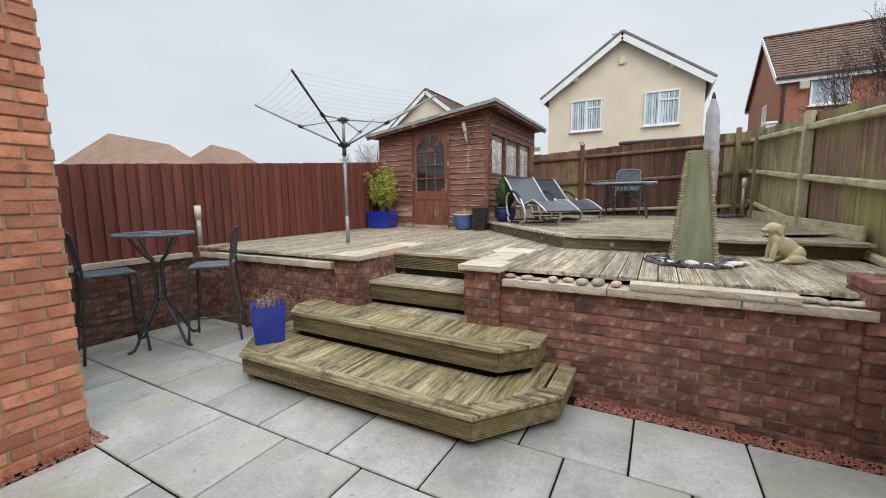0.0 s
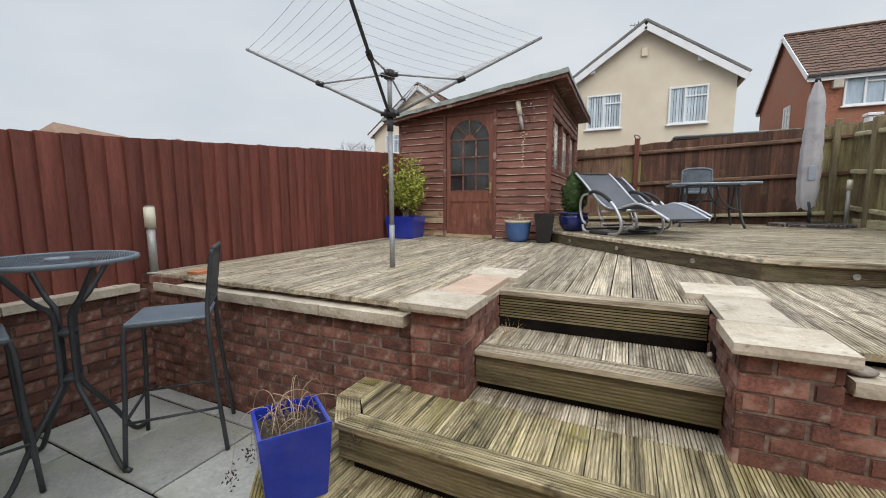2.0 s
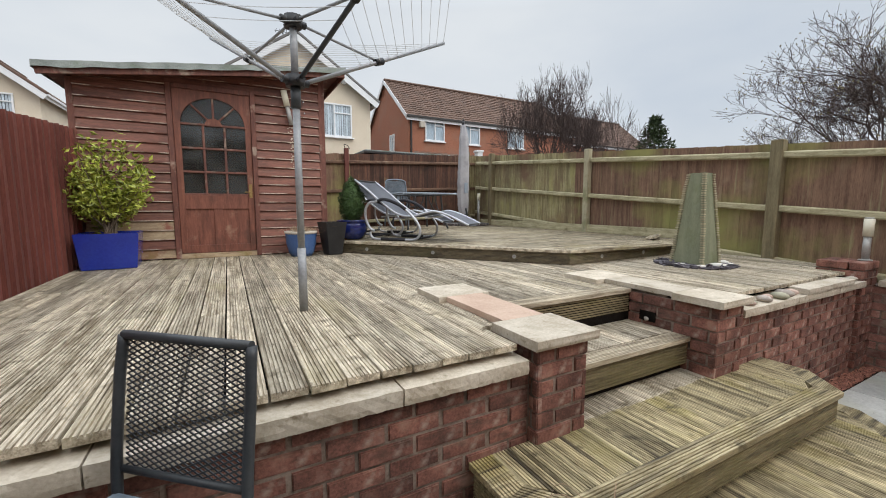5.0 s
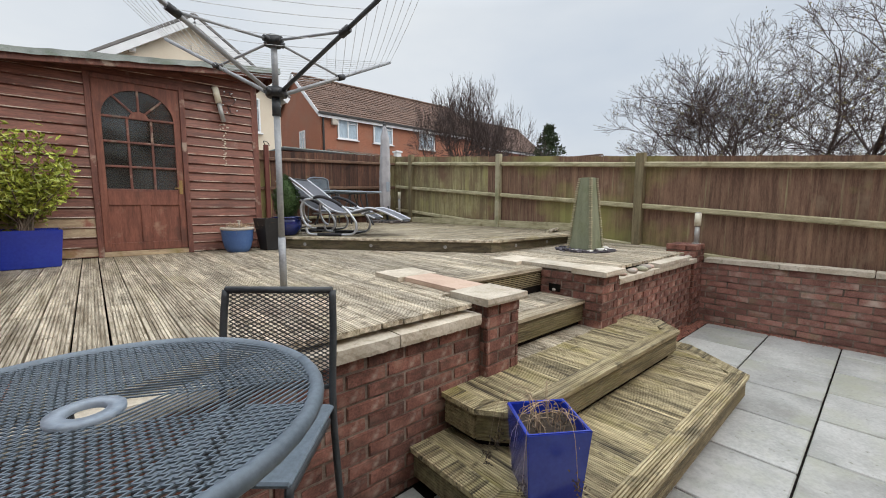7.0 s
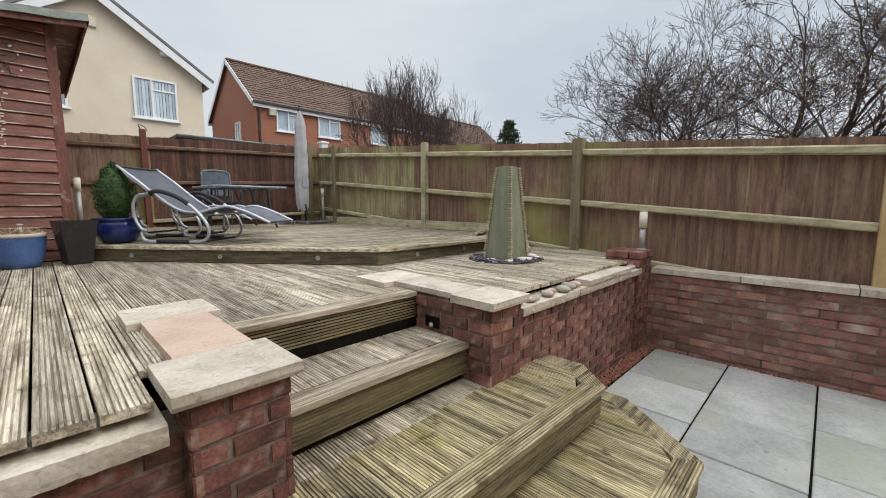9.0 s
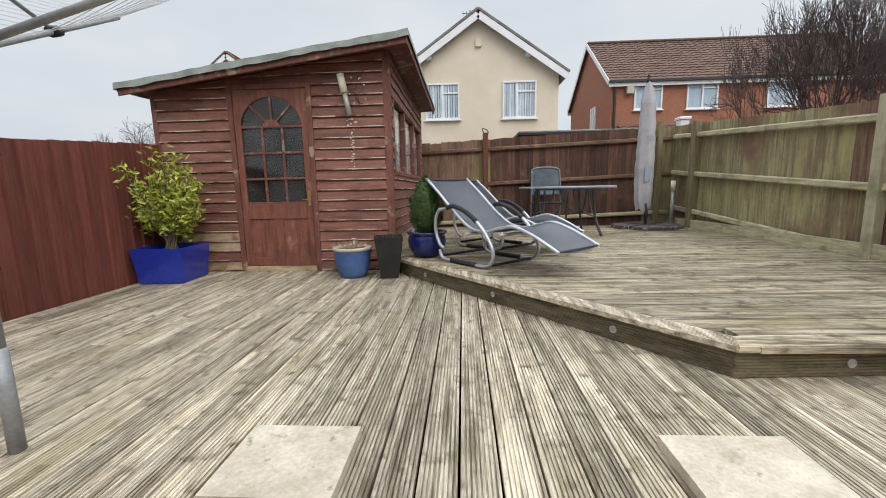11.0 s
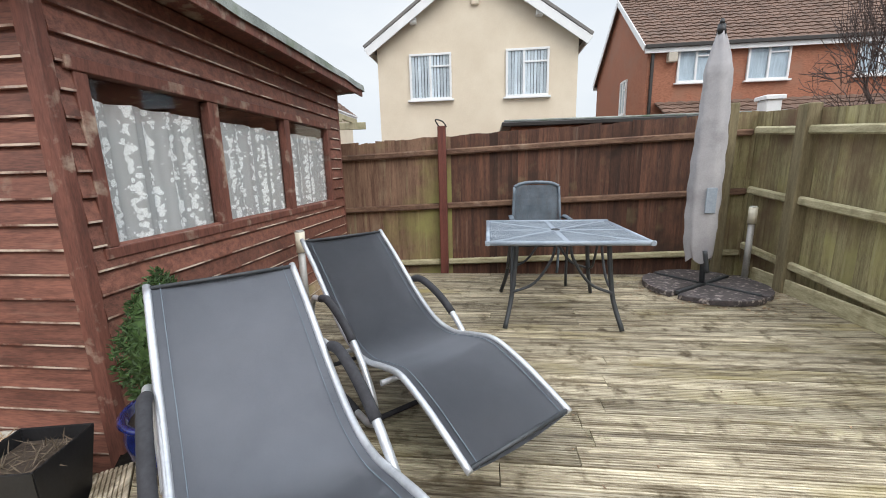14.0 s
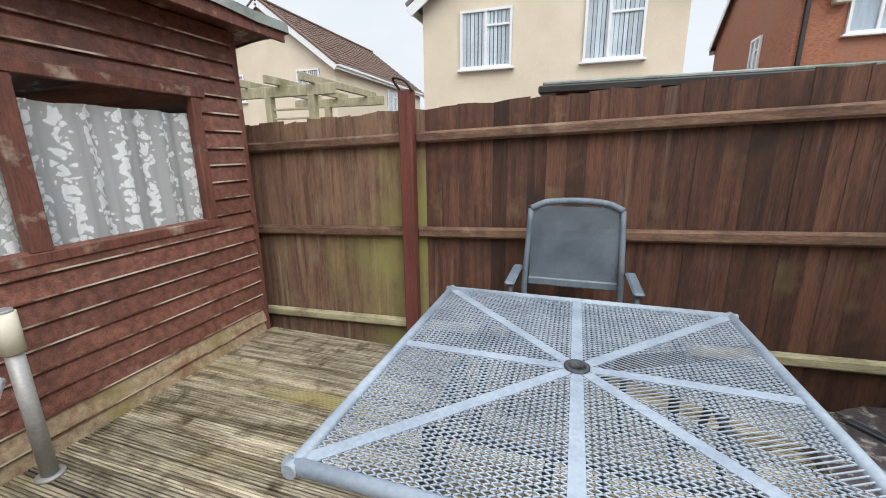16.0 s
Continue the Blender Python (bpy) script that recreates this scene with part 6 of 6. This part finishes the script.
for x_, y_ in ((-4.75, 12.4), (-4.05, 12.4), (-4.75, 13.8)):
    bm = bmesh.new(); box(bm, x_ - .05, x_ + .05, y_ - .05, y_ + .05, -.04, 3.1, .006); part("post", bm, post_pale, pg)
bar("beam", (-5.4, 12.4, 3.16), (-3.7, 12.4, 3.16), .14, .06, post_pale, pg)
bar("beam", (-5.4, 13.8, 3.16), (-3.7, 13.8, 3.16), .14, .06, post_pale, pg)
for k in range(3):
    bar("rafter", (-5.1 + k * .55, 12.1, 3.28), (-5.1 + k * .55, 14.1, 3.28), .1, .05, post_pale, pg)
for k in range(5):
    bar("lattice_slat", (-4.7, 12.4, 2.45 + .12 * k), (-4.1, 12.4, 2.45 + .12 * k), .03, .02, post_pale, pg)
bm = bmesh.new(); box(bm, 1.81, 1.97, 10.28, 10.44, -.04, 2.90, .01); prism(bm, [(1.79, 10.26), (1.99, 10.26), (1.99, 10.46), (1.79, 10.46)], 2.90, 2.945, .01)
tagged(part("white_post", bm, upvc), "white post with a cap behind the back fence", "post")


# trees
def bare_tree(name, label, at, height, spread, seed, stems_n=1, depth=6, start=.35, r0=.07, droop=0.0, fine_r=.006, buds=0, kids=(3, 4), slim=1.0):
    """A leafless tree: tapered limbs that fork down to twigs."""
    r_ = random.Random(seed)
    big, small = ([], []), ([], [])
    tips_ = []

    def seg(a, b, ra, rb_, store):
        vs, fs = store
        d = (b - a)
        if d.length < 1e-5:
            return
        d.normalize()
        s = d.orthogonal().normalized()
        u = d.cross(s)
        n_ = 5 if ra > .02 else 3
        k = len(vs)
        for p, q in ((a, ra), (b, rb_)):
            for i in range(n_):
                t_ = 2 * math.pi * i / n_
                vs.append(p + (s * math.cos(t_) + u * math.sin(t_)) * q)
        for i in range(n_):
            fs.append((k + i, k + (i + 1) % n_, k + n_ + (i + 1) % n_, k + n_ + i))

    def grow(p, d, L, r, lev):
        n_ = 3
        pts = [p]
        for i in range(n_):
            d = (d + Vector((r_.gauss(0, .16), r_.gauss(0, .16), r_.gauss(.05 - droop, .12)))).normalized()
            pts.append(pts[-1] + d * L / n_)
        for i in range(n_):
            ra, rb_ = r * (1 - .3 * i / n_), r * (1 - .3 * (i + 1) / n_)
            seg(pts[i], pts[i + 1], max(ra, fine_r * .6), max(rb_, fine_r * .5), big if lev < 2 else small)
        if lev >= depth:
            tips_.append(pts[-1])
            return
        for c_ in range(r_.randint(*kids)):
            f_ = r_.uniform(.45, 1.0) if c_ else 1.0
            i = min(int(f_ * n_), n_ - 1)
            q = pts[i].lerp(pts[i + 1], f_ * n_ - i) if f_ < 1 else pts[-1]
            ax = Vector((r_.gauss(0, 1), r_.gauss(0, 1), r_.gauss(0, .5)))
            nd = (d + ax.normalized() * r_.uniform(.45, .95)).normalized()
            nd = Vector((nd.x * spread, nd.y * spread, nd.z)).normalized()
            grow(q, nd, L * r_.uniform(.62, .82), r * r_.uniform(.5, .68), lev + 1)
    t = thing(name, label, "tree", at)
    for s_ in range(stems_n):
        a = r_.uniform(0, 6.28)
        base = Vector((r_.uniform(-.25, .25) * (stems_n > 1), r_.uniform(-.4, .4) * (stems_n > 1), -.05))
        grow(base, Vector((math.cos(a) * .25 * (stems_n > 1), math.sin(a) * .25 * (stems_n > 1), 1)), height * start, r0, 0)
    for st in (big, small):
        for v in st[0]:
            v.x, v.y = v.x * slim, v.y * slim
    for v in tips_:
        v.x, v.y = v.x * slim, v.y * slim
    for nm, st, mt in (("trunk", big, bark), ("crown", small, twig)):
        me = bpy.data.meshes.new(nm)
        me.from_pydata(st[0], [], st[1])
        mesh_part(nm, me, mt, t)
    if buds:
        mesh_part("bud_growth", scatter(buds, seed, lambda q: r_.choice(tips_) + Vector((q.gauss(0, .05), q.gauss(0, .05), q.gauss(0, .05))), lambda q, c_: leaf_at(q, c_, .035, .02)), bud, t, "few pale buds", "stuff")
    return t


bare_tree("bare_tree", "bushy leafless tree behind the fence", (4.5, 9.9, 0, 0), 7.1, .95, 3, 4, 6, .28, .085, .0, .0095, 0, (3, 4), .47)
bare_tree("bare_tree", "tall leafless shrub tree with pale buds behind the fence", (4.6, 3.2, 0, 0), 6.3, 1.05, 8, 3, 7, .25, .055, 0, .0046, 2600, (2, 4))
bare_tree("bare_tree", "tall leafless shrub tree with pale buds behind the fence", (4.8, 1.8, 0, 0), 6.6, 1.05, 12, 3, 7, .25, .055, 0, .0046, 2600, (2, 4))
bare_tree("bare_tree", "tall leafless shrub tree with pale buds behind the fence", (4.6, .2, 0, 0), 6.6, 1.05, 15, 2, 7, .25, .055, 0, .0046, 2000, (2, 4))
bare_tree("bare_tree", "small distant leafless tree", (-22, 27, 0, 0), 7, 1.1, 21, 1, 5, .34, .09, 0, .015, 0)
bare_tree("bare_tree", "small distant leafless tree", (-6.5, 36, 0, 0), 8, 1.1, 22, 1, 5, .34, .1, 0, .02, 0)
cf = thing("conifer", "dark green conifer beyond the fence", "tree", (19, 17, 0, 0))
bm = bmesh.new(); tube(bm, [(0, 0, 0), (0, 0, 6.2)], .14, 8, .03); part("trunk", bm, bark, cf)


def con_place(r_):
    f_ = r_.random()
    z_ = 2.5 + 4.3 * f_
    q = (2.3 * (1 - f_) ** .8 + .15) * (.45 + .55 * abs(math.sin(f_ * 17))) * r_.random() ** .4
    a = r_.uniform(0, 6.28)
    return (math.cos(a) * q, math.sin(a) * q, z_ - q * .15)


mesh_part("foliage", scatter(3200, 41, con_place, lambda r_, c_: leaf_at(r_, c_, .28, .09)), conifer_far, cf, "", "stuff")
bm = bmesh.new()
tube(bm, smoothed([(-1.70, 9.99, 2.70), (-1.74, 9.95, 2.78), (-1.66, 9.95, 2.76), (-1.62, 9.97, 2.70)], 4), .008, 6)
tagged(part("wire_hook", bm, gutter_black), "bent dark wire hook on top of the fence post", "hook")


bm = bmesh.new()
tube(bm, smoothed([(1.52, 3.70, 2.20), (1.50, 3.76, 2.27), (1.49, 3.86, 2.30), (1.49, 3.90, 2.315), (1.50, 3.87, 2.33), (1.50, 3.84, 2.31)], 4), .005, 6)
tagged(part("wire_hook", bm, gutter_black), "bent rusty wire curling over the fence post", "hook")


# ---- paving, bricks and deck boards ----
brick_face(wall_fl, (XL + .1, WALL_Y), 0, 2.35, 11, -.04, seed=1)
brick_face(wall_fr, (-1.085, WALL_Y), 0, 2.41, 11, -.04, seed=2)
brick_face(wall_r, (1.33, 2.87), -90, 3.2, 11, -.055, mat_=brick_pale, seed=3)
brick_face(wall_l, (-5.15, -.3), 90, 3.12, 11, -.04, seed=4)
brick_face(house_wall, (-3.06, -.9), 90, 1.81, 48, -.02, mat_=brick_orange, seed=5)


def grooved(name, origin, along, across, length, width, parent, mat_=None, thick=0.028, start=(0, 0), end=(0, 0), ridges=8, depth=0.008):
    """A grooved deck board. along, across: unit directions; start, end: how far each end is set in at the near and the far edge (mitres)."""
    a, c = Vector(along), Vector(across)
    up = a.cross(c)
    o = Vector(origin)
    if abs(c.z) > .5:
        depth = .0055
    prof = [(0, -thick), (0, -.002)]
    w = width / ridges
    for k in range(ridges):
        u = k * w
        prof += [(u + w * .03, 0), (u + w * .62, 0), (u + w * .70, -depth), (u + w * .95, -depth)]
    prof[-1] = (width - w * .2, 0)
    prof[-2] = (width - w * .35, -.0005)
    prof += [(width, -.002), (width, -thick)]
    vs, n = [], len(prof)
    for e, (i0, i1) in ((0, start), (1, end)):
        for u, h in prof:
            q = i0 + (i1 - i0) * u / width
            s = q if e == 0 else length - q
            vs.append(o + a * s + c * u + up * h)
    fs = [(k, k + 1, n + k + 1, n + k) for k in range(n - 1)] + [(n - 1, 0, n, 2 * n - 1), tuple(range(n))[::-1], tuple(range(n, 2 * n))]
    me = bpy.data.meshes.new(name)
    me.from_pydata(vs, [], fs)
    me.materials.append(mat_ or (deck_wood_x if abs(a.x) > abs(a.y) else deck_wood))
    ob = new(name, me)
    ob.parent = parent
    return ob


X, Y, Z = Vector((1, 0, 0)), Vector((0, 1, 0)), Vector((0, 0, 1))
rb = random.Random(21)


def up_front(x):
    """Front edge of the upper deck over x."""
    if x < -2.74:
        return 6.84
    if x < -.93:
        return 6.64 + (x + 2.74) * (4.40 - 6.64) / (-.93 + 2.74)
    return 4.40 + (x + .93) * .05


# lower deck, boards running towards the shed
x, pitch = -5.22, .1245
while x < 1.45:
    mid = x + pitch / 2
    y0 = 2.865
    if -2.82 < mid < -2.49:
        y0 = 3.14
    elif -2.49 < mid < -1.39:
        y0 = 3.505
    elif -1.39 < mid < -1.07:
        y0 = 3.13
    elif mid > -1.07:
        y0 = 2.94
    y0 += rb.uniform(-.006, .006)
    ya, yb = up_front(x) + .05, up_front(x + pitch) + .05
    cut = y0 + rb.uniform(1.1, 2.6)
    w = pitch - .0085
    z = DECK + rb.uniform(-.0015, .0015)
    if min(ya, yb) - cut > .5 and rb.random() < .75:
        for s, e, tail in ((y0, cut - .002, 0), (cut + .002, max(ya, yb), 1)):
            grooved("deck_board", (x + w, s, z), Y, -X, e - s, w, lower_deck, end=((e - yb, e - ya) if tail else (0, 0)))
    else:
        e = max(ya, yb)
        grooved("deck_board", (x + w, y0, z), Y, -X, e - y0, w, lower_deck, end=(e - yb, e - ya))
    x += pitch
# note: across runs to -x, so that up = along x across points up
grooved("edge_board", (-2.49, 3.382, DECK + .002), X, Y, 1.10, .118, lower_deck, deck_edge)
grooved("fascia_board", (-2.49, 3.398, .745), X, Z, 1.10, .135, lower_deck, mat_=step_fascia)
# upper deck, boards running across
y = 4.40
while y < 9.85:
    w = .1175
    def left(yy):
        if yy > 6.84:
            return SX1 + .03
        if yy > 4.40:
            return -.93 - (yy - 4.40) * (1.81 / 2.24) + .17
        return -.93
    xa, xb = left(y), left(y + w)
    x1 = 1.55
    s = min(xa, xb)
    if y < 4.53:
        s = xa = xb = -.84
    cut = s + rb.uniform(1.0, 2.4)
    z = UPPER + rb.uniform(-.0015, .0015)
    y_in = max(0, 4.37 + .12 + .05 - y)
    for a, b, head in ((s, cut - .002, 1), (cut + .002, x1, 0)):
        grooved("deck_board", (a, y, z), X, Y, b - a, w, upper_deck, start=((xa - s, xb - s) if head else (0, 0)))
    y += .1245
# border and fascia of the upper deck
d = Vector((1.81, -2.24, 0)).normalized()
inn = Vector((-d.y, d.x, 0))
Ld = math.hypot(1.81, 2.24)
grooved("edge_board", Vector((-2.74, 6.64, UPPER + .002)) - d * .05, d, inn, Ld + .05, .125, upper_deck, end=(0, .062))
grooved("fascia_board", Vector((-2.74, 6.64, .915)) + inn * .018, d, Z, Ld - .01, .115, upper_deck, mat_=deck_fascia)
d2 = Vector((1, .05, 0)).normalized()
inn2 = Vector((-d2.y, d2.x, 0))
grooved("edge_board", (-.93, 4.40, UPPER + .003), d2, inn2, 2.48, .125, upper_deck, start=(0, .06))
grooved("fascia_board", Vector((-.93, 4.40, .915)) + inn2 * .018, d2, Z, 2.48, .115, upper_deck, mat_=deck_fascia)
# solid core below the boards, its black colour painting the shade in gaps
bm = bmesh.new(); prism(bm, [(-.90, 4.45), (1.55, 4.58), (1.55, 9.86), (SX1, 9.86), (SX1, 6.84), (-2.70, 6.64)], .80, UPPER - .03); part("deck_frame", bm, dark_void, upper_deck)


def step(name, label, outline, z, y_back, x_front, fascia):
    """A timber step: border boards along its outline, boards towards the wall inside, grooved fascia below. outline from the left wall end to the right wall end."""
    t = structure(name, label, "step")
    pts = [Vector((*p, z)) for p in outline]
    n, w = len(pts), .118
    for i in range(n - 1):
        a, b = pts[i], pts[i + 1]
        dd = (b - a).normalized()
        inn_ = Vector((-dd.y, dd.x, 0))

        def mitre(p, q, r):
            u, v = (q - p).normalized(), (r - q).normalized()
            return w * math.tan(u.angle(v) / 2)
        st = mitre(pts[i - 1], a, b) if i > 0 else 0
        en = mitre(a, b, pts[i + 2]) if i < n - 2 else 0
        grooved("edge_board", a, dd, inn_, (b - a).length, w, t, step_wood_x, start=(0, st), end=(0, en))
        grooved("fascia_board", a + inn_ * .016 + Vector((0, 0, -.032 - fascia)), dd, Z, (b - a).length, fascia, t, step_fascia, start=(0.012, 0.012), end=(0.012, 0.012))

    def front(x_):
        best = -9
        for a, b in zip(pts, pts[1:]):
            if min(a.x, b.x) - 1e-6 <= x_ <= max(a.x, b.x) + 1e-6 and abs(b.x - a.x) > 1e-6:
                yy = a.y + (b.y - a.y) * (x_ - a.x) / (b.x - a.x)
                slant = (b - a).length / abs(b.x - a.x)
                best = max(best, yy + w * slant)
        return best
    x_ = outline[0][0] + (w if abs(outline[1][0] - outline[0][0]) < .02 else .02)
    end_x = outline[-1][0] - (w if abs(outline[-2][0] - outline[-1][0]) < .02 else .02)
    while x_ < end_x - .03:
        w2 = min(.1195, end_x - x_)
        ya_, yb_ = front(x_), front(x_ + w2)
        s_ = min(ya_, yb_)
        if y_back - max(ya_, yb_) > .02:
            grooved("tread_board", (x_ + w2, s_, z + rb.uniform(-.001, .001)), Y, -X, y_back - s_, w2, t, step_wood, start=(yb_ - s_, ya_ - s_))
        x_ += .1235
    # solid near-black core: paints the shadow gap below the fascia
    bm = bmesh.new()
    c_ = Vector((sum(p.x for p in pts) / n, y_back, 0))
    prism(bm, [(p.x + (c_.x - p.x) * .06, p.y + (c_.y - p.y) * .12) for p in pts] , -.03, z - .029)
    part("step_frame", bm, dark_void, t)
    return t


step("step_bottom", "wide bottom timber step with chamfered corners, green algae", [(-3.34, 2.84), (-3.34, 2.28), (-2.99, 1.87), (-.895, 1.87), (-.49, 2.38), (-.49, 2.84)], .225, 2.84, 0, .13)
step("step_middle", "second timber step with chamfered corners, green algae", [(-3.12, 2.84), (-3.12, 2.59), (-2.96, 2.38), (-.915, 2.35), (-.70, 2.58), (-.70, 2.84)], .455, 2.84, 0, .14)
t3 = structure("step_top", "narrow top timber step between the brick pillars", "step")
grooved("edge_board", (-2.49, 2.945, .68), X, Y, 1.10, .118, t3, deck_edge)
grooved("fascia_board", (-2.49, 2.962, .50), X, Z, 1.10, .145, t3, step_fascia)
x = -2.49
while x < -1.40:
    grooved("tread_board", (x + .119, 3.075, .68), Y, -X, .33, .119, t3)
    x += .1235
# near-black core, painted shade behind the top riser
bm = bmesh.new(); box(bm, -2.49, -1.39, 3.0, 3.42, .2, .65); part("step_frame", bm, dark_void, t3)
x = -2.49
while x < -1.40:
    grooved("tread_board", (x + .119, 2.83, .455), Y, -X, .2, .119, t3)
    x += .1235
# black backing strip, the shade below the edge board in its colour
bm = bmesh.new(); box(bm, -2.49, -1.39, 3.40, 3.44, .6, .88); part("riser_back", bm, dark_void, t3)

# paving slabs: rows of 0.6 m with joints staggered
rs = random.Random(8)
for r, (y0, y1, starts) in enumerate(((2.09, 2.71, (-5.12, -4.5, -3.9, -3.3, -2.7, -1.9, -1.3, -.69, -.09, .51, 1.11, 1.29)),
                                      (1.49, 2.09, (-5.12, -4.7, -4.1, -3.5, -2.88, -2.28, -1.655, -1.03, -.42, .2, .8, 1.29)),
                                      (.89, 1.49, (-5.12, -4.5, -3.93, -3.38, -2.59, -1.99, -1.39, -.79, -.19, .41, 1.01, 1.29)),
                                      (.29, .89, (-2.96, -2.3, -1.7, -1.1, -.5, .1, .7, 1.29)), (-.31, .29, (-2.96, -2.0, -1.4, -.8, -.2, .4, 1.29)), (-.9, -.31, (-2.96, -1.8, -.9, 0, .9, 1.29)))):
    for x0, x1 in zip(starts, starts[1:]):
        bm = bmesh.new()
        box(bm, x0 + .006, x1 - .006, y0 + .006, y1 - .006, -.035, rs.uniform(-.002, .002), .006)
        part("slab", bm, slab_stone, patio)
for x0, x1 in ((-5.12, -4.3), (-4.3, -3.32)):
    bm = bmesh.new(); box(bm, x0, x1 - .01, 2.718, 2.83, -.035, 0, .004); part("slab", bm, slab_stone, patio)


def gravel(name, x0, x1, y0, y1, count, seed, z=-.012, size=(.006, .014), mat_=None, label="red brick chippings along the wall foot"):
    rg = random.Random(seed)
    vs, fs = [], []
    for _ in range(count):
        c_ = Vector((rg.uniform(x0, x1), rg.uniform(y0, y1), z + rg.uniform(0, .012)))
        s_ = rg.uniform(*size)
        k = len(vs)
        for sx, sy, sz in ((1, 0, 0), (-1, 0, 0), (0, 1, 0), (0, -1, 0), (0, 0, 1), (0, 0, -1)):
            vs.append(c_ + Vector((sx * s_ * rg.uniform(.6, 1.2), sy * s_ * rg.uniform(.6, 1.2), sz * s_ * rg.uniform(.4, .8))))
        for a, b, c in ((0, 2, 4), (2, 1, 4), (1, 3, 4), (3, 0, 4), (2, 0, 5), (1, 2, 5), (3, 1, 5), (0, 3, 5)):
            fs.append((k + a, k + b, k + c))
    me = bpy.data.meshes.new(name)
    me.from_pydata(vs, [], fs)
    me.materials.append(mat_ or gravel_red)
    return tagged(new(name, me), label, "gravel", kind="stuff")


grooved("plank", (.07, -.31, .03), Y, -X, .62, .14, lo_)
# small round deck lights let into the upper fascia
lens_grey = material("deck_light_lens", (0.30, 0.30, 0.30), (0.42, 0.42, 0.41), 0.25, 8)
for start_, way, out_, steps_ in ((Vector((-2.74, 6.64, .972)), d, -inn, (.45, 1.35, 2.3)), (Vector((-.93, 4.40, .972)), d2, -inn2, (.5, 1.25, 2.0))):
    for q in steps_:
        dl = thing("deck_light", "small round deck light let into the dark fascia board", "deck light", group="deck lights in the fascia")
        m_ = Matrix((way, Z, out_)).transposed().to_4x4()
        m_.translation = start_ + way * q - out_ * .0175
        bm = bmesh.new(); lathe(bm, [(.021, 0), (.021, .004), (.016, .006), (.016, .002)], 20, cap=False); part("ring", bm, steel, dl)
        bm = bmesh.new(); lathe(bm, [(.016, .0), (.016, .0035)], 16); part("lens", bm, lens_grey, dl)
        dl.matrix_basis = m_
gravel("gravel", -.48, 1.3, 2.72, 2.85, 2000, 1)
gravel("gravel", 1.25, 1.335, -.5, 2.8, 900, 2)
gravel("gravel", -3.06, -2.97, -.5, .90, 800, 3)
gravel("gravel", -3.5, -2.97, .90, .96, 500, 4, z=-.006)
